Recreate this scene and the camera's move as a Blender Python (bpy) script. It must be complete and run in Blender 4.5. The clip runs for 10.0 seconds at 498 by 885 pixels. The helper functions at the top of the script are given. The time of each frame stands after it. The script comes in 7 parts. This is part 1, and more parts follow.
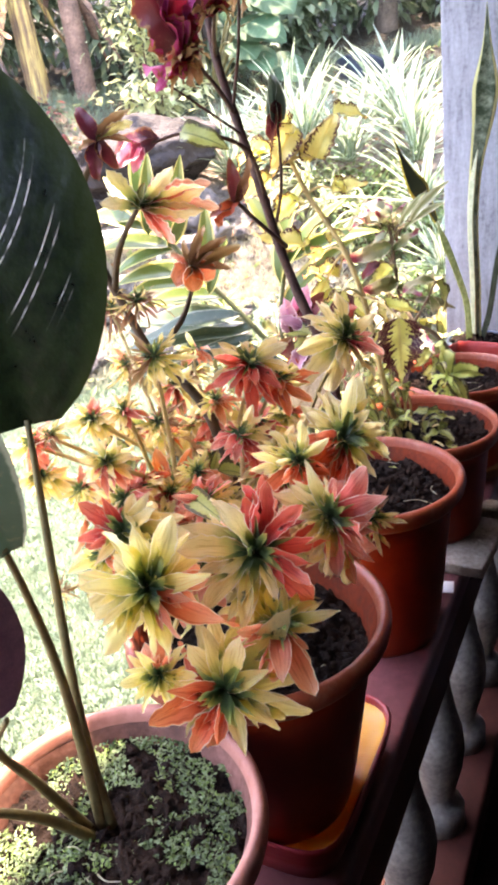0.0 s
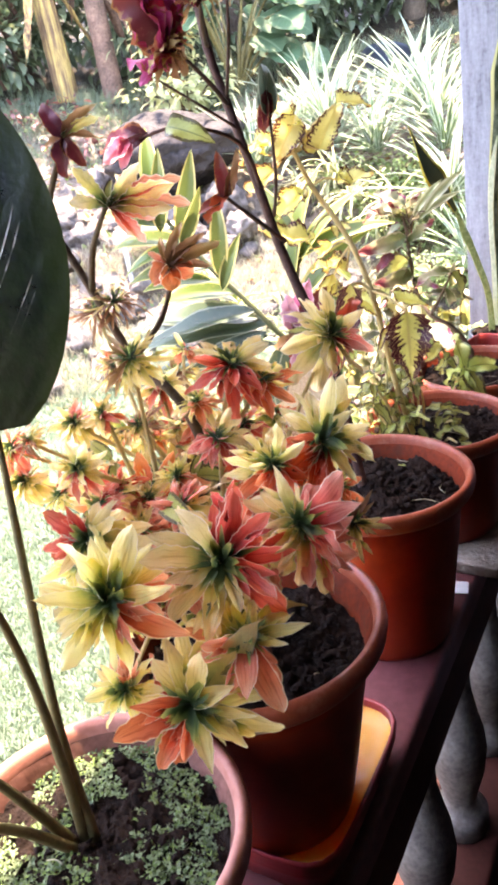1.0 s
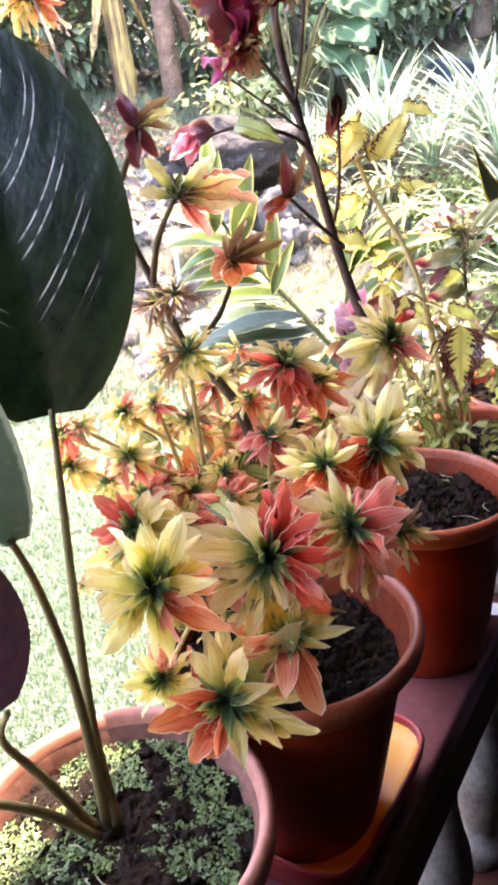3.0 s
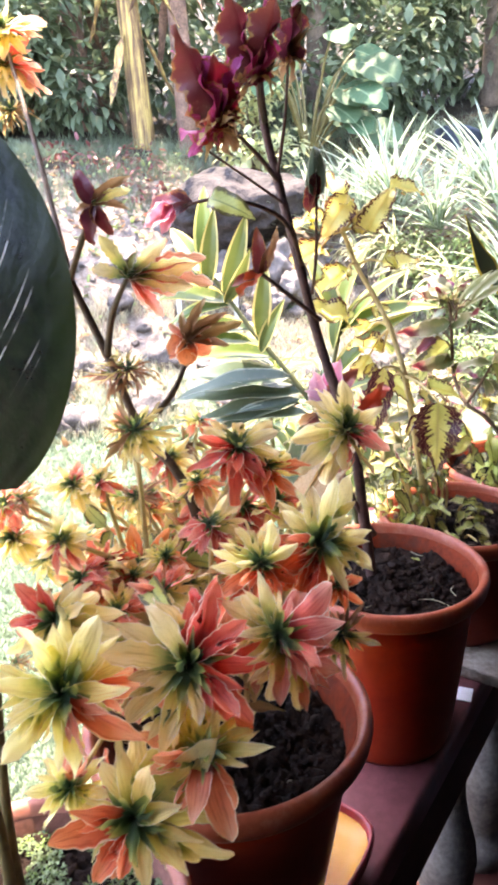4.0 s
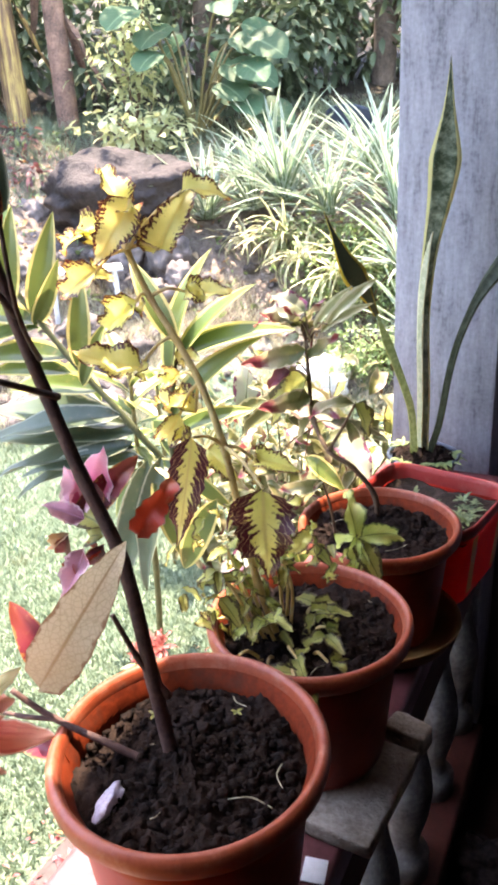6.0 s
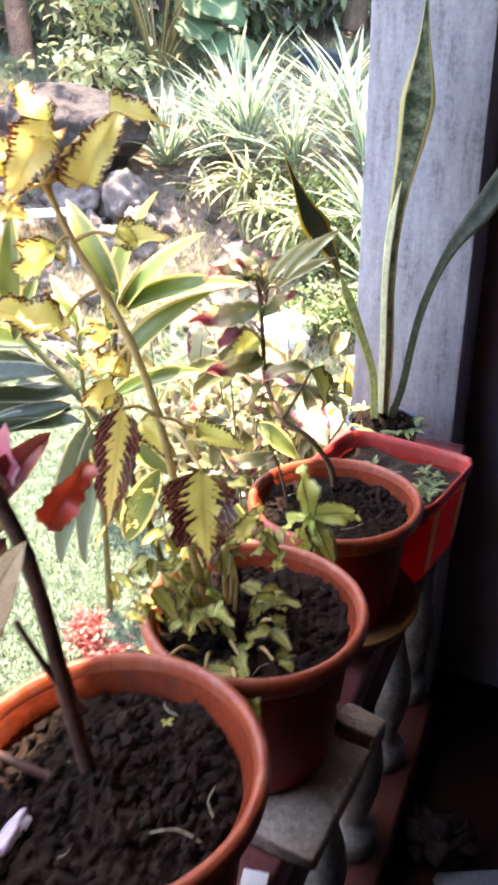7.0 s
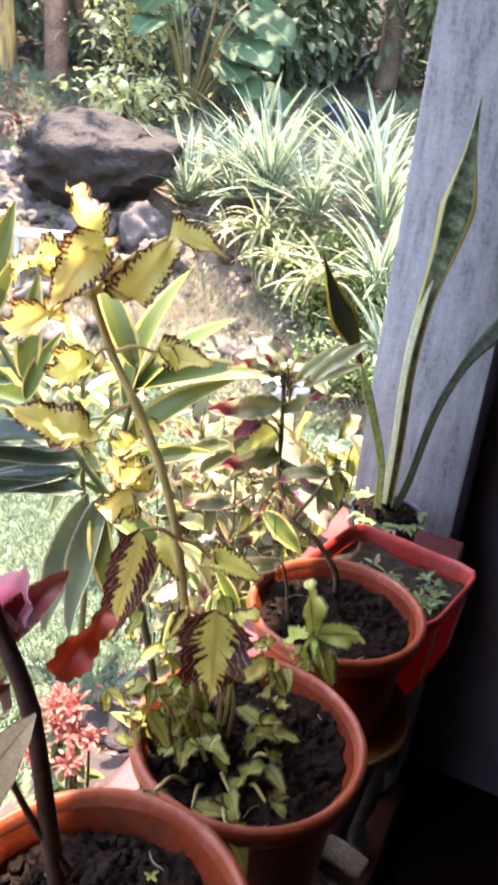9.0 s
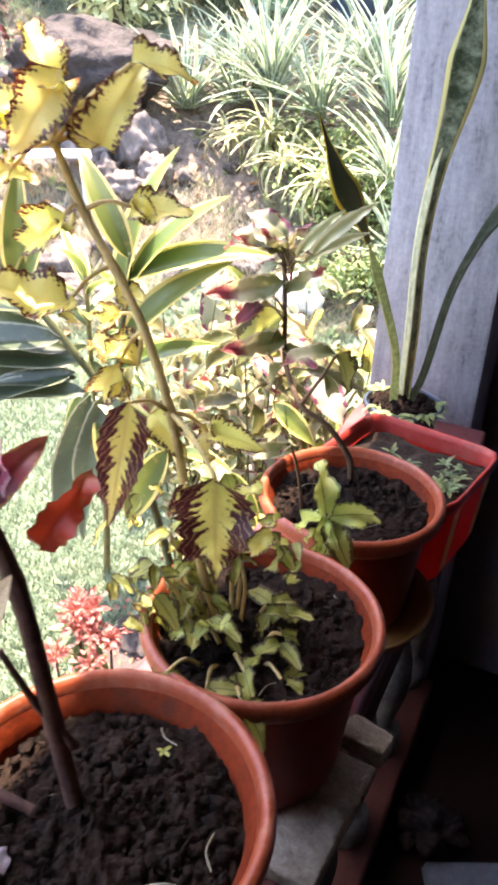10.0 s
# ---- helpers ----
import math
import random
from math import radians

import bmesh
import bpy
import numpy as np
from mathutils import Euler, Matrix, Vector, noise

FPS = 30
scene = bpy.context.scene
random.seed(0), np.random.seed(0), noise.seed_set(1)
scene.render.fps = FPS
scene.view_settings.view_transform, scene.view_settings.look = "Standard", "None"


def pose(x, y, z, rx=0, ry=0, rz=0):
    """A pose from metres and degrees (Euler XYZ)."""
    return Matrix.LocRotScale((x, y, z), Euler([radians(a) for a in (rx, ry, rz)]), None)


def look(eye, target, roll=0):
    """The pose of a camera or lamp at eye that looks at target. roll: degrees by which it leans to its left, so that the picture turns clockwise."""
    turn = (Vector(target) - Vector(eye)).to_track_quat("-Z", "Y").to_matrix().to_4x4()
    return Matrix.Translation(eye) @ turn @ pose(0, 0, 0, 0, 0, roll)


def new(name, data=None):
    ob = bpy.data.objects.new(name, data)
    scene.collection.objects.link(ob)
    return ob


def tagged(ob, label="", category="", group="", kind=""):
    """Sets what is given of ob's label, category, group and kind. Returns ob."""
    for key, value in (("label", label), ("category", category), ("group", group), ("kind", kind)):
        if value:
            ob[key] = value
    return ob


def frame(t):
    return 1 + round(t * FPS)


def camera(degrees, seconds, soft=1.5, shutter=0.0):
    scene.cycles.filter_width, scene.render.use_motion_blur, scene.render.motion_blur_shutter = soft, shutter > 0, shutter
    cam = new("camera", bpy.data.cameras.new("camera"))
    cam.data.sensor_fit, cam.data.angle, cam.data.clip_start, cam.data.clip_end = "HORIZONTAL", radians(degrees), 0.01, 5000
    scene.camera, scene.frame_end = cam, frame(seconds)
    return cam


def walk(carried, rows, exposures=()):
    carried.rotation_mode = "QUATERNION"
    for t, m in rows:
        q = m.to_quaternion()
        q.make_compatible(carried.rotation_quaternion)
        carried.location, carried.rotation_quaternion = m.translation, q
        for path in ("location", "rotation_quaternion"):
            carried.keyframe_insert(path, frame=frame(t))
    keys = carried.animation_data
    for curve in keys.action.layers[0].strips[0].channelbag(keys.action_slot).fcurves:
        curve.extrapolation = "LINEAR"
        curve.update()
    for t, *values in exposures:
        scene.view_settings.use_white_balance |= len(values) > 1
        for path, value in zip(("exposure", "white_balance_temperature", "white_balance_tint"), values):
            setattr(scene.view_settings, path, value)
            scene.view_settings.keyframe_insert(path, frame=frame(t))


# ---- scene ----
cam = camera(36.52, 10.0, soft=3.5, shutter=0.5)
PATH = [
    (0.0, (0.0000, 0.0000, 1.5446), (-0.4458, 0.7977, 1.1385), -7.87),
    (0.5, (0.0201, 0.0259, 1.5375), (-0.4586, 0.8013, 1.1256), -9.40),
    (1.0, (0.0278, 0.0372, 1.5368), (-0.4579, 0.8112, 1.1306), -9.71),
    (1.5, (0.0322, 0.0361, 1.5305), (-0.4643, 0.7981, 1.1147), -9.67),
    (2.0, (0.0310, 0.0401, 1.5332), (-0.4867, 0.7917, 1.1244), -10.03),
    (2.2, (0.0343, 0.0368, 1.5323), (-0.4814, 0.7963, 1.1358), -9.45),
    (3.3, (0.0123, 0.0303, 1.5313), (-0.5039, 0.7941, 1.1438), -5.19),
    (3.5, (0.0197, 0.0471, 1.5366), (-0.4856, 0.8251, 1.1633), -3.86),
    (4.0, (0.0345, 0.0774, 1.5512), (-0.4968, 0.8537, 1.2121), -3.34),
    (4.5, (0.0399, 0.1327, 1.5435), (-0.4449, 0.9321, 1.1888), -1.17),
    (5.0, (0.0074, 0.2628, 1.5418), (-0.4516, 1.0739, 1.1792), -1.46),
    (5.2, (0.0022, 0.3258, 1.5409), (-0.4312, 1.1538, 1.1850), -1.35),
    (6.3, (-0.0098, 0.4533, 1.5582), (-0.4405, 1.2708, 1.1760), -3.63),
    (6.5, (-0.0195, 0.4637, 1.5448), (-0.4226, 1.2864, 1.1438), -2.31),
    (7.0, (-0.0303, 0.5392, 1.5332), (-0.4068, 1.3625, 1.1085), -0.81),
    (7.5, (-0.0383, 0.6575, 1.5264), (-0.4980, 1.4372, 1.1013), -1.91),
    (8.0, (-0.0562, 0.6758, 1.5617), (-0.5465, 1.4424, 1.1471), -1.59),
    (8.5, (-0.0889, 0.6228, 1.6248), (-0.5421, 1.4267, 1.2396), 3.78),
    (9.0, (-0.0954, 0.5789, 1.6045), (-0.4608, 1.4248, 1.2160), 6.27),
    (9.5, (-0.0949, 0.5693, 1.5635), (-0.4522, 1.3830, 1.1051), 4.14),
    (10.0, (-0.0786, 0.6088, 1.5402), (-0.4469, 1.4052, 1.0605), 2.26),
]
walk(cam, [(t, look(eye, target, roll)) for t, eye, target, roll in PATH],
     exposures=[(0.0, 4.42, 7700, 26), (3.5, 4.40, 7450, 24), (5.0, 4.17, 7500, 23), (6.5, 3.98, 7600, 21), (7.1, 4.20, 7750, 23), (8.0, 3.98, 7750, 23), (9.0, 3.76, 7600, 21), (9.5, 3.86, 7650, 22), (10.0, 4.07, 7700, 23)])

# ---- world, sun ----
SUN_DIR = Vector((-0.26, 0.20, 1.30)).normalized()      # towards the sun
world = bpy.data.worlds.new("sky")
world.use_nodes = True
scene.world = world
sky = world.node_tree.nodes.new("ShaderNodeTexSky")
sky.sky_type, sky.sun_disc = "NISHITA", False
sky.sun_elevation = math.asin(SUN_DIR.z)
sky.sun_rotation = math.atan2(SUN_DIR.x, SUN_DIR.y)
back = world.node_tree.nodes["Background"]
back.inputs["Strength"].default_value = 0.15
world.node_tree.links.new(sky.outputs[0], back.inputs["Color"])
sun = new("sun", bpy.data.lights.new("sun", "SUN"))
sun.data.energy, sun.data.angle, sun.data.color = 2.0, radians(0.6), (1.0, 0.95, 0.86)
sun.matrix_world = look(SUN_DIR * 20, (0, 0, 0))


# ---- materials ----
class Net:
    """A small builder for node materials."""

    def __init__(self, name):
        self.mat = bpy.data.materials.new(name)
        self.mat.use_nodes = True
        self.tree = self.mat.node_tree
        self.bsdf = self.tree.nodes["Principled BSDF"]
        self.out = self.tree.nodes["Material Output"]

    def node(self, kind, **sets):
        n = self.tree.nodes.new(kind)
        for key, value in sets.items():
            if key == "operation":
                n.operation = value
            elif key == "data_type":
                n.data_type = value
            elif key == "blend_type":
                n.blend_type = value
            elif key == "feature":
                n.feature = value
            else:
                n.inputs[key.replace("_", " ")].default_value = value
        return n

    def link(self, a, b):
        self.tree.links.new(a, b)

    def coords(self, kind="Object"):
        return self.node("ShaderNodeTexCoord").outputs[kind]

    def noise(self, scale, detail=4.0, rough=0.6, at=None):
        n = self.node("ShaderNodeTexNoise", Scale=scale, Detail=detail, Roughness=rough)
        self.link(at or self.coords(), n.inputs["Vector"])
        return n.outputs["Fac"]

    def math(self, op, a, b=0.5):
        n = self.node("ShaderNodeMath", operation=op)
        for k, v in enumerate((a, b)):
            if isinstance(v, (int, float)):
                n.inputs[k].default_value = v
            else:
                self.link(v, n.inputs[k])
        return n.outputs[0]

    def ramp(self, fac, stops):
        n = self.node("ShaderNodeValToRGB")
        els = n.color_ramp.elements
        while len(els) < len(stops):
            els.new(0.5)
        for el, (at, col) in zip(els, stops):
            el.position = at
            el.color = (*col, 1) if isinstance(col, tuple) else (col, col, col, 1)
        self.link(fac, n.inputs[0])
        return n.outputs["Color"]

    def mix(self, fac, a, b, blend="MIX"):
        n = self.node("ShaderNodeMix", data_type="RGBA", blend_type=blend)
        for sock, v in ((n.inputs["Factor"], fac), (n.inputs[6], a), (n.inputs[7], b)):
            if isinstance(v, tuple):
                sock.default_value = (*v, 1)
            elif isinstance(v, (int, float)):
                sock.default_value = v
            else:
                self.link(v, sock)
        return n.outputs[2]

    def bump(self, height, strength, distance=0.01):
        n = self.node("ShaderNodeBump", Strength=strength, Distance=distance)
        self.link(height, n.inputs["Height"])
        self.link(n.outputs[0], self.bsdf.inputs["Normal"])

    def finish(self, color, rough=0.6, through_light=0.0, metal=0.0, spec=0.5):
        if isinstance(color, tuple):
            self.bsdf.inputs["Base Color"].default_value = (*color, 1)
        else:
            self.link(color, self.bsdf.inputs["Base Color"])
        if isinstance(rough, (int, float)):
            self.bsdf.inputs["Roughness"].default_value = rough
        else:
            self.link(rough, self.bsdf.inputs["Roughness"])
        self.bsdf.inputs["Metallic"].default_value = metal
        self.bsdf.inputs["Specular IOR Level"].default_value = spec
        if through_light:
            tr = self.node("ShaderNodeBsdfTranslucent")
            if isinstance(color, tuple):
                tr.inputs["Color"].default_value = (*color, 1)
            else:
                self.link(color, tr.inputs["Color"])
            mx = self.node("ShaderNodeMixShader")
            mx.inputs[0].default_value = through_light
            self.link(self.bsdf.outputs[0], mx.inputs[1])
            self.link(tr.outputs[0], mx.inputs[2])
            self.link(mx.outputs[0], self.out.inputs["Surface"])
        return self.mat


def surface(name, c1, c2, scale=20.0, rough=0.7, bump=0.3, fine=6.0, through_light=0.0, spec=0.4, dist=0.005, vary=0.0, dust=None):
    """Two-scale mottled surface."""
    n = Net(name)
    a, b = n.noise(scale, 5), n.noise(scale * fine, 3)
    both = n.math("ADD", n.math("MULTIPLY", a, 0.65), n.math("MULTIPLY", b, 0.35))
    col = n.ramp(both, [(0.36, c1), (0.64, c2)])
    if vary:
        info = n.node("ShaderNodeObjectInfo").outputs["Random"]
        hsv = n.node("ShaderNodeHueSaturation")
        n.link(col, hsv.inputs["Color"])
        n.link(n.math("ADD", n.math("MULTIPLY", info, vary), 1 - vary / 2), hsv.inputs["Value"])
        col = hsv.outputs[0]
    if dust:
        col = n.mix(n.math("MULTIPLY", n.ramp(n.noise(scale * 2.3, 6, 0.7), [(0.5, 0.0), (0.68, 1.0)]), 0.45), col, dust)
    rgh = n.math("ADD", n.math("MULTIPLY", a, 0.25), rough - 0.12)
    if bump:
        n.bump(both, bump, dist)
    return n.finish(col, rgh, through_light, spec=spec)


def leaf_material(name, along, edge=None, edge_at=0.75, ragged=0.35, vein=None, rough=0.45, through_light=0.35, grain=11.0, island=0.25, spec=0.4, net=None, streak=None, lace=None):
    """A leaf coloured along its length, with a ragged margin, veins and blotches; UV: u along, v across."""
    n = Net(name)
    uv = n.coords("UV")
    sep = n.node("ShaderNodeSeparateXYZ")
    n.link(uv, sep.inputs[0])
    u, v = sep.outputs[0], sep.outputs[1]
    w = n.math("ABSOLUTE", n.math("SUBTRACT", n.math("MULTIPLY", v, 2.0), 1.0))
    spots = n.noise(grain, 4)
    blot = n.noise(grain * 0.25, 3)
    uu = n.math("ADD", u, n.math("MULTIPLY", n.math("SUBTRACT", blot, 0.5), 0.45))
    col = n.ramp(uu, along)
    if vein:
        waves = n.math("FRACT", n.math("SUBTRACT", n.math("MULTIPLY", u, 9.0), n.math("MULTIPLY", w, 2.2)))
        line = n.ramp(waves, [(0.0, 1.0), (0.13, 0.0)])
        mid = n.ramp(w, [(0.03, 1.0), (0.09, 0.0)])
        col = n.mix(n.math("MAXIMUM", n.math("MULTIPLY", line, 0.45), mid), col, vein)
    if streak:
        thin = n.node("ShaderNodeMapping")
        thin.inputs["Scale"].default_value = (2.2, 11.0, 1.0)
        n.link(uv, thin.inputs["Vector"])
        each = n.node("ShaderNodeVectorMath", operation="ADD")
        n.link(thin.outputs[0], each.inputs[0])
        n.link(n.math("MULTIPLY", n.node("ShaderNodeNewGeometry").outputs["Random Per Island"], 40.0), each.inputs[1])
        line = n.ramp(n.math("SUBTRACT", n.noise(1.0, 3, 0.6, each.outputs[0]), n.math("MULTIPLY", u, 0.10)), [(0.44, 0.0), (0.58, 0.6)])
        col = n.mix(line, col, streak)
    if net:
        cells = n.node("ShaderNodeTexVoronoi", feature="DISTANCE_TO_EDGE", Scale=30.0)
        n.link(n.coords(), cells.inputs["Vector"])
        col = n.mix(n.ramp(cells.outputs["Distance"], [(0.0, 0.32), (0.12, 0.0)]), col, net)
    if edge:
        ww = n.math("ADD", w, n.math("MULTIPLY", n.math("SUBTRACT", spots, 0.5), ragged * 2))
        margin = edge
        if lace:
            comb = n.math("FRACT", n.math("SUBTRACT", n.math("MULTIPLY", u, 15.0), n.math("ADD", n.math("MULTIPLY", w, 4.0), n.math("MULTIPLY", spots, 2.4))))
            ww = n.math("ADD", ww, n.math("MULTIPLY", n.math("SUBTRACT", comb, 0.5), 0.22))
            margin = n.mix(n.ramp(comb, [(0.0, 0.6), (0.12, 0.55), (0.20, 0.0)]), edge, lace)
        col = n.mix(n.ramp(ww, [(edge_at - 0.04, 0.0), (edge_at + 0.04, 1.0)]), col, margin)
    rnd = n.node("ShaderNodeNewGeometry").outputs["Random Per Island"]
    obj = n.node("ShaderNodeObjectInfo").outputs["Random"]
    hsv = n.node("ShaderNodeHueSaturation")
    n.link(n.math("ADD", n.math("MULTIPLY", n.math("ADD", rnd, obj), island), 1 - island), hsv.inputs["Value"])
    n.link(n.math("ADD", n.math("MULTIPLY", n.math("SUBTRACT", obj, 0.5), 0.03), 0.5), hsv.inputs["Hue"])
    n.link(n.mix(n.math("MULTIPLY", n.ramp(spots, [(0.6, 0.0), (0.72, 1.0)]), 0.25), col, (0.35, 0.22, 0.10)), hsv.inputs["Color"])
    n.bump(n.math("ADD", spots, n.math("MULTIPLY", w, 0.6)), 0.35, 0.002)
    return n.finish(hsv.outputs[0], rough, through_light, spec=spec)


def whitewash():
    """Brushed grey-white lime wash, streaked downwards and pitted."""
    n = Net("grey_whitewash")
    stretch = n.node("ShaderNodeMapping")
    stretch.inputs["Scale"].default_value = (70, 70, 11)
    n.link(n.coords(), stretch.inputs["Vector"])
    streak = n.noise(1.0, 5, 0.65, stretch.outputs[0])
    pits, big = n.noise(110, 3), n.noise(5, 4)
    both = n.math("ADD", n.math("MULTIPLY", streak, 0.5), n.math("ADD", n.math("MULTIPLY", pits, 0.25), n.math("MULTIPLY", big, 0.25)))
    col = n.ramp(both, [(0.34, (0.115, 0.115, 0.123)), (0.46, (0.255, 0.257, 0.276)), (0.64, (0.385, 0.388, 0.412))])
    n.bump(n.math("ADD", streak, pits), 0.4, 0.004)
    return n.finish(col, 0.85, spec=0.25)


# Body colour carries the pots' shade; the rim copy keeps the lit tone and dust.
TERRACOTTA = surface("shaded_terracotta_plastic", (0.205, 0.0135, 0.0026), (0.295, 0.028, 0.0055), 7, 0.38, 0.12, 9, spec=0.35, dist=0.002)
TERRACOTTA_RIM = surface("lit_worn_terracotta_rim", (0.20, 0.032, 0.011), (0.30, 0.066, 0.027), 18, 0.42, 0.25, 9, spec=0.34, dist=0.002, dust=(0.36, 0.17, 0.11))
# Pot insides: shade of the recess painted as a darker base, plus soil blotches.
INNER_SHADE = surface("inner_shade_plastic", (0.085, 0.011, 0.003), (0.19, 0.028, 0.0075), 16, 0.65, 0.4, 8, spec=0.12, dist=0.002, dust=(0.05, 0.03, 0.02))
INNER_SHADE_CLAY = surface("inner_shade_clay", (0.11, 0.042, 0.028), (0.26, 0.115, 0.085), 16, 0.75, 0.4, 8, spec=0.2, dist=0.002, dust=(0.05, 0.035, 0.025))
CLAY = surface("dusty_clay", (0.36, 0.13, 0.085), (0.52, 0.23, 0.17), 11, 0.62, 0.35, 8, spec=0.35, dist=0.003)
RED_PLASTIC = surface("red_plastic", (0.62, 0.035, 0.022), (0.74, 0.06, 0.035), 6, 0.32, 0.08, 10, 0.6, spec=0.5)
DRY_SOIL = surface("dry_weedy_soil", (0.006, 0.004, 0.003), (0.045, 0.031, 0.022), 50, 0.9, 1.0, 5, spec=0.2, dist=0.01)
RED_RIM = surface("faded_red_plastic", (0.27, 0.020, 0.016), (0.36, 0.042, 0.032), 10, 0.45, 0.1, 9, spec=0.3, dust=(0.34, 0.13, 0.10))
SHELL = surface("lilac_shell", (0.20, 0.16, 0.19), (0.42, 0.39, 0.46), 60, 0.4, 0.1)
YELLOW_STRIPE = surface("faded_yellow_print", (0.50, 0.30, 0.04), (0.62, 0.42, 0.08), 14, 0.4, 0.1)
SAUCER_YELLOW = surface("orange_saucer", (0.88, 0.42, 0.045), (0.94, 0.54, 0.10), 8, 0.35, 0.1, 6.0, 0.4, spec=0.5)
SAUCER_MAROON = surface("maroon_saucer", (0.22, 0.02, 0.025), (0.32, 0.035, 0.04), 12, 0.35, 0.1)
SAUCER_OCHRE = surface("ochre_saucer", (0.17, 0.075, 0.020), (0.25, 0.12, 0.034), 9, 0.5, 0.2)
SOIL = surface("dark_soil", (0.0020, 0.0012, 0.0009), (0.027, 0.0165, 0.012), 42, 0.95, 1.0, 5, spec=0.10, dist=0.012)
MOSS = surface("moss", (0.025, 0.05, 0.012), (0.16, 0.24, 0.06), 22, 0.9, 0.8, 4, dist=0.006)
MOSS_LEAF = surface("moss_leaf", (0.025, 0.05, 0.02), (0.24, 0.31, 0.15), 18, 0.7, 0.2, 4, 0.2)
RED_CEMENT = surface("red_oxide_cement", (0.085, 0.022, 0.022), (0.175, 0.058, 0.058), 7, 0.42, 0.35, 12, spec=0.45, dist=0.003)
# Nearly black: the veranda's shade is put into the floor colour.
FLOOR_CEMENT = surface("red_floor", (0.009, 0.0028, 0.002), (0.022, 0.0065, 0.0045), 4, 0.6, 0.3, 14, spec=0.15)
GREY_PAINT = whitewash()
WALL_PAINT = surface("lilac_wall_paint", (0.17, 0.135, 0.155), (0.26, 0.21, 0.24), 3, 0.85, 0.3, 20)
# Colour of walls out of view, near black to cut the light they bounce.
UNSEEN_WALL = surface("unseen_dark_wall", (0.022, 0.014, 0.010), (0.045, 0.030, 0.021), 3, 0.85, 0.25, 20)
# Worn white paint taken down to dark grey, shade included in the colour.
BALUSTER_SHADED = surface("shaded_worn_white_paint", (0.055, 0.047, 0.040), (0.19, 0.168, 0.146), 14, 0.6, 0.5, 8, dust=(0.05, 0.04, 0.035))
# Near white, since sunlight on the stone is painted into its base.
PALE_STONE = surface("sun_bright_stone", (0.50, 0.49, 0.46), (0.78, 0.77, 0.73), 12, 0.85, 0.7, 6, dist=0.008)
SLAB = surface("pale_stone_slab", (0.22, 0.18, 0.135), (0.50, 0.43, 0.345), 26, 0.9, 1.0, 6, spec=0.15, dist=0.010)
TIMBER = surface("dark_roof_timber", (0.06, 0.04, 0.03), (0.12, 0.08, 0.05), 6, 0.8, 0.4, 12)
CEILING_PAINT = surface("unseen_dark_ceiling", (0.035, 0.024, 0.017), (0.060, 0.042, 0.030), 3, 0.8, 0.2, 15)
ROCK = surface("dark_wet_rock", (0.006, 0.005, 0.0047), (0.048, 0.038, 0.035), 3.2, 0.72, 1.0, 9, spec=0.22, dist=0.05)
STONE = surface("garden_stone", (0.042, 0.035, 0.030), (0.185, 0.155, 0.138), 5, 0.85, 0.8, 7, dist=0.02, vary=0.5)
PAPER = surface("white_paper", (0.70, 0.70, 0.67), (0.82, 0.82, 0.80), 20, 0.7, 0.1)
STEM_DARK = surface("dark_brown_stem", (0.032, 0.017, 0.015), (0.105, 0.056, 0.044), 40, 0.65, 0.8, 5, spec=0.25, dist=0.003)
STEM_LEAFY = surface("dark_green_stem", (0.035, 0.045, 0.018), (0.09, 0.10, 0.04), 40, 0.55, 0.4, 5, dist=0.002)
STEM_GREEN = surface("olive_stem", (0.09, 0.08, 0.028), (0.20, 0.155, 0.055), 40, 0.55, 0.4, 5, dist=0.002)
STEM_YELLOW = surface("yellow_green_stem", (0.48, 0.36, 0.13), (0.70, 0.56, 0.26), 40, 0.5, 0.3, 5, 0.35)
STEM_BROWN = surface("brown_stem", (0.06, 0.036, 0.02), (0.14, 0.088, 0.048), 45, 0.7, 0.6, 5)
def sheath_material():
    """Dry banana sheath: yellow and brown streaks along the trunk."""
    n = Net("dry_banana_sheath")
    m = n.node("ShaderNodeMapping")
    m.inputs["Scale"].default_value = (26, 26, 1.6)
    n.link(n.coords(), m.inputs["Vector"])
    streak, big = n.noise(1.0, 5, 0.65, m.outputs[0]), n.noise(2.2, 3)
    both = n.math("ADD", n.math("MULTIPLY", streak, 0.7), n.math("MULTIPLY", big, 0.3))
    col = n.ramp(both, [(0.36, (0.035, 0.022, 0.014)), (0.47, (0.17, 0.10, 0.05)), (0.56, (0.42, 0.29, 0.09)), (0.68, (0.62, 0.48, 0.18))])
    n.bump(streak, 0.8, 0.02)
    return n.finish(col, 0.7, spec=0.3)


BANANA = sheath_material()
DRY_TRUNK = surface("dry_brown_trunk", (0.06, 0.035, 0.026), (0.30, 0.17, 0.115), 9, 0.85, 0.9, 7, dist=0.02)
BARK = surface("bark", (0.05, 0.035, 0.025), (0.15, 0.11, 0.08), 6, 0.9, 1.0, 8, dist=0.03)
APRON = surface("dusty_earth", (0.028, 0.020, 0.017), (0.075, 0.056, 0.050), 8, 0.85, 0.7, 8, dist=0.006)
# Pale blue paper dimmed in colour for the shade on the floor.
DIMMED_BLUE = surface("shade_dimmed_paper", (0.10, 0.108, 0.12), (0.19, 0.20, 0.22), 12, 0.7, 0.3)
# Bag print blackened so that the dark corner is part of its colour.
PRINTED_BAG = surface("printed_plastic", (0.003, 0.002, 0.002), (0.035, 0.024, 0.022), 34, 0.75, 0.6, 3, spec=0.1, dist=0.01)
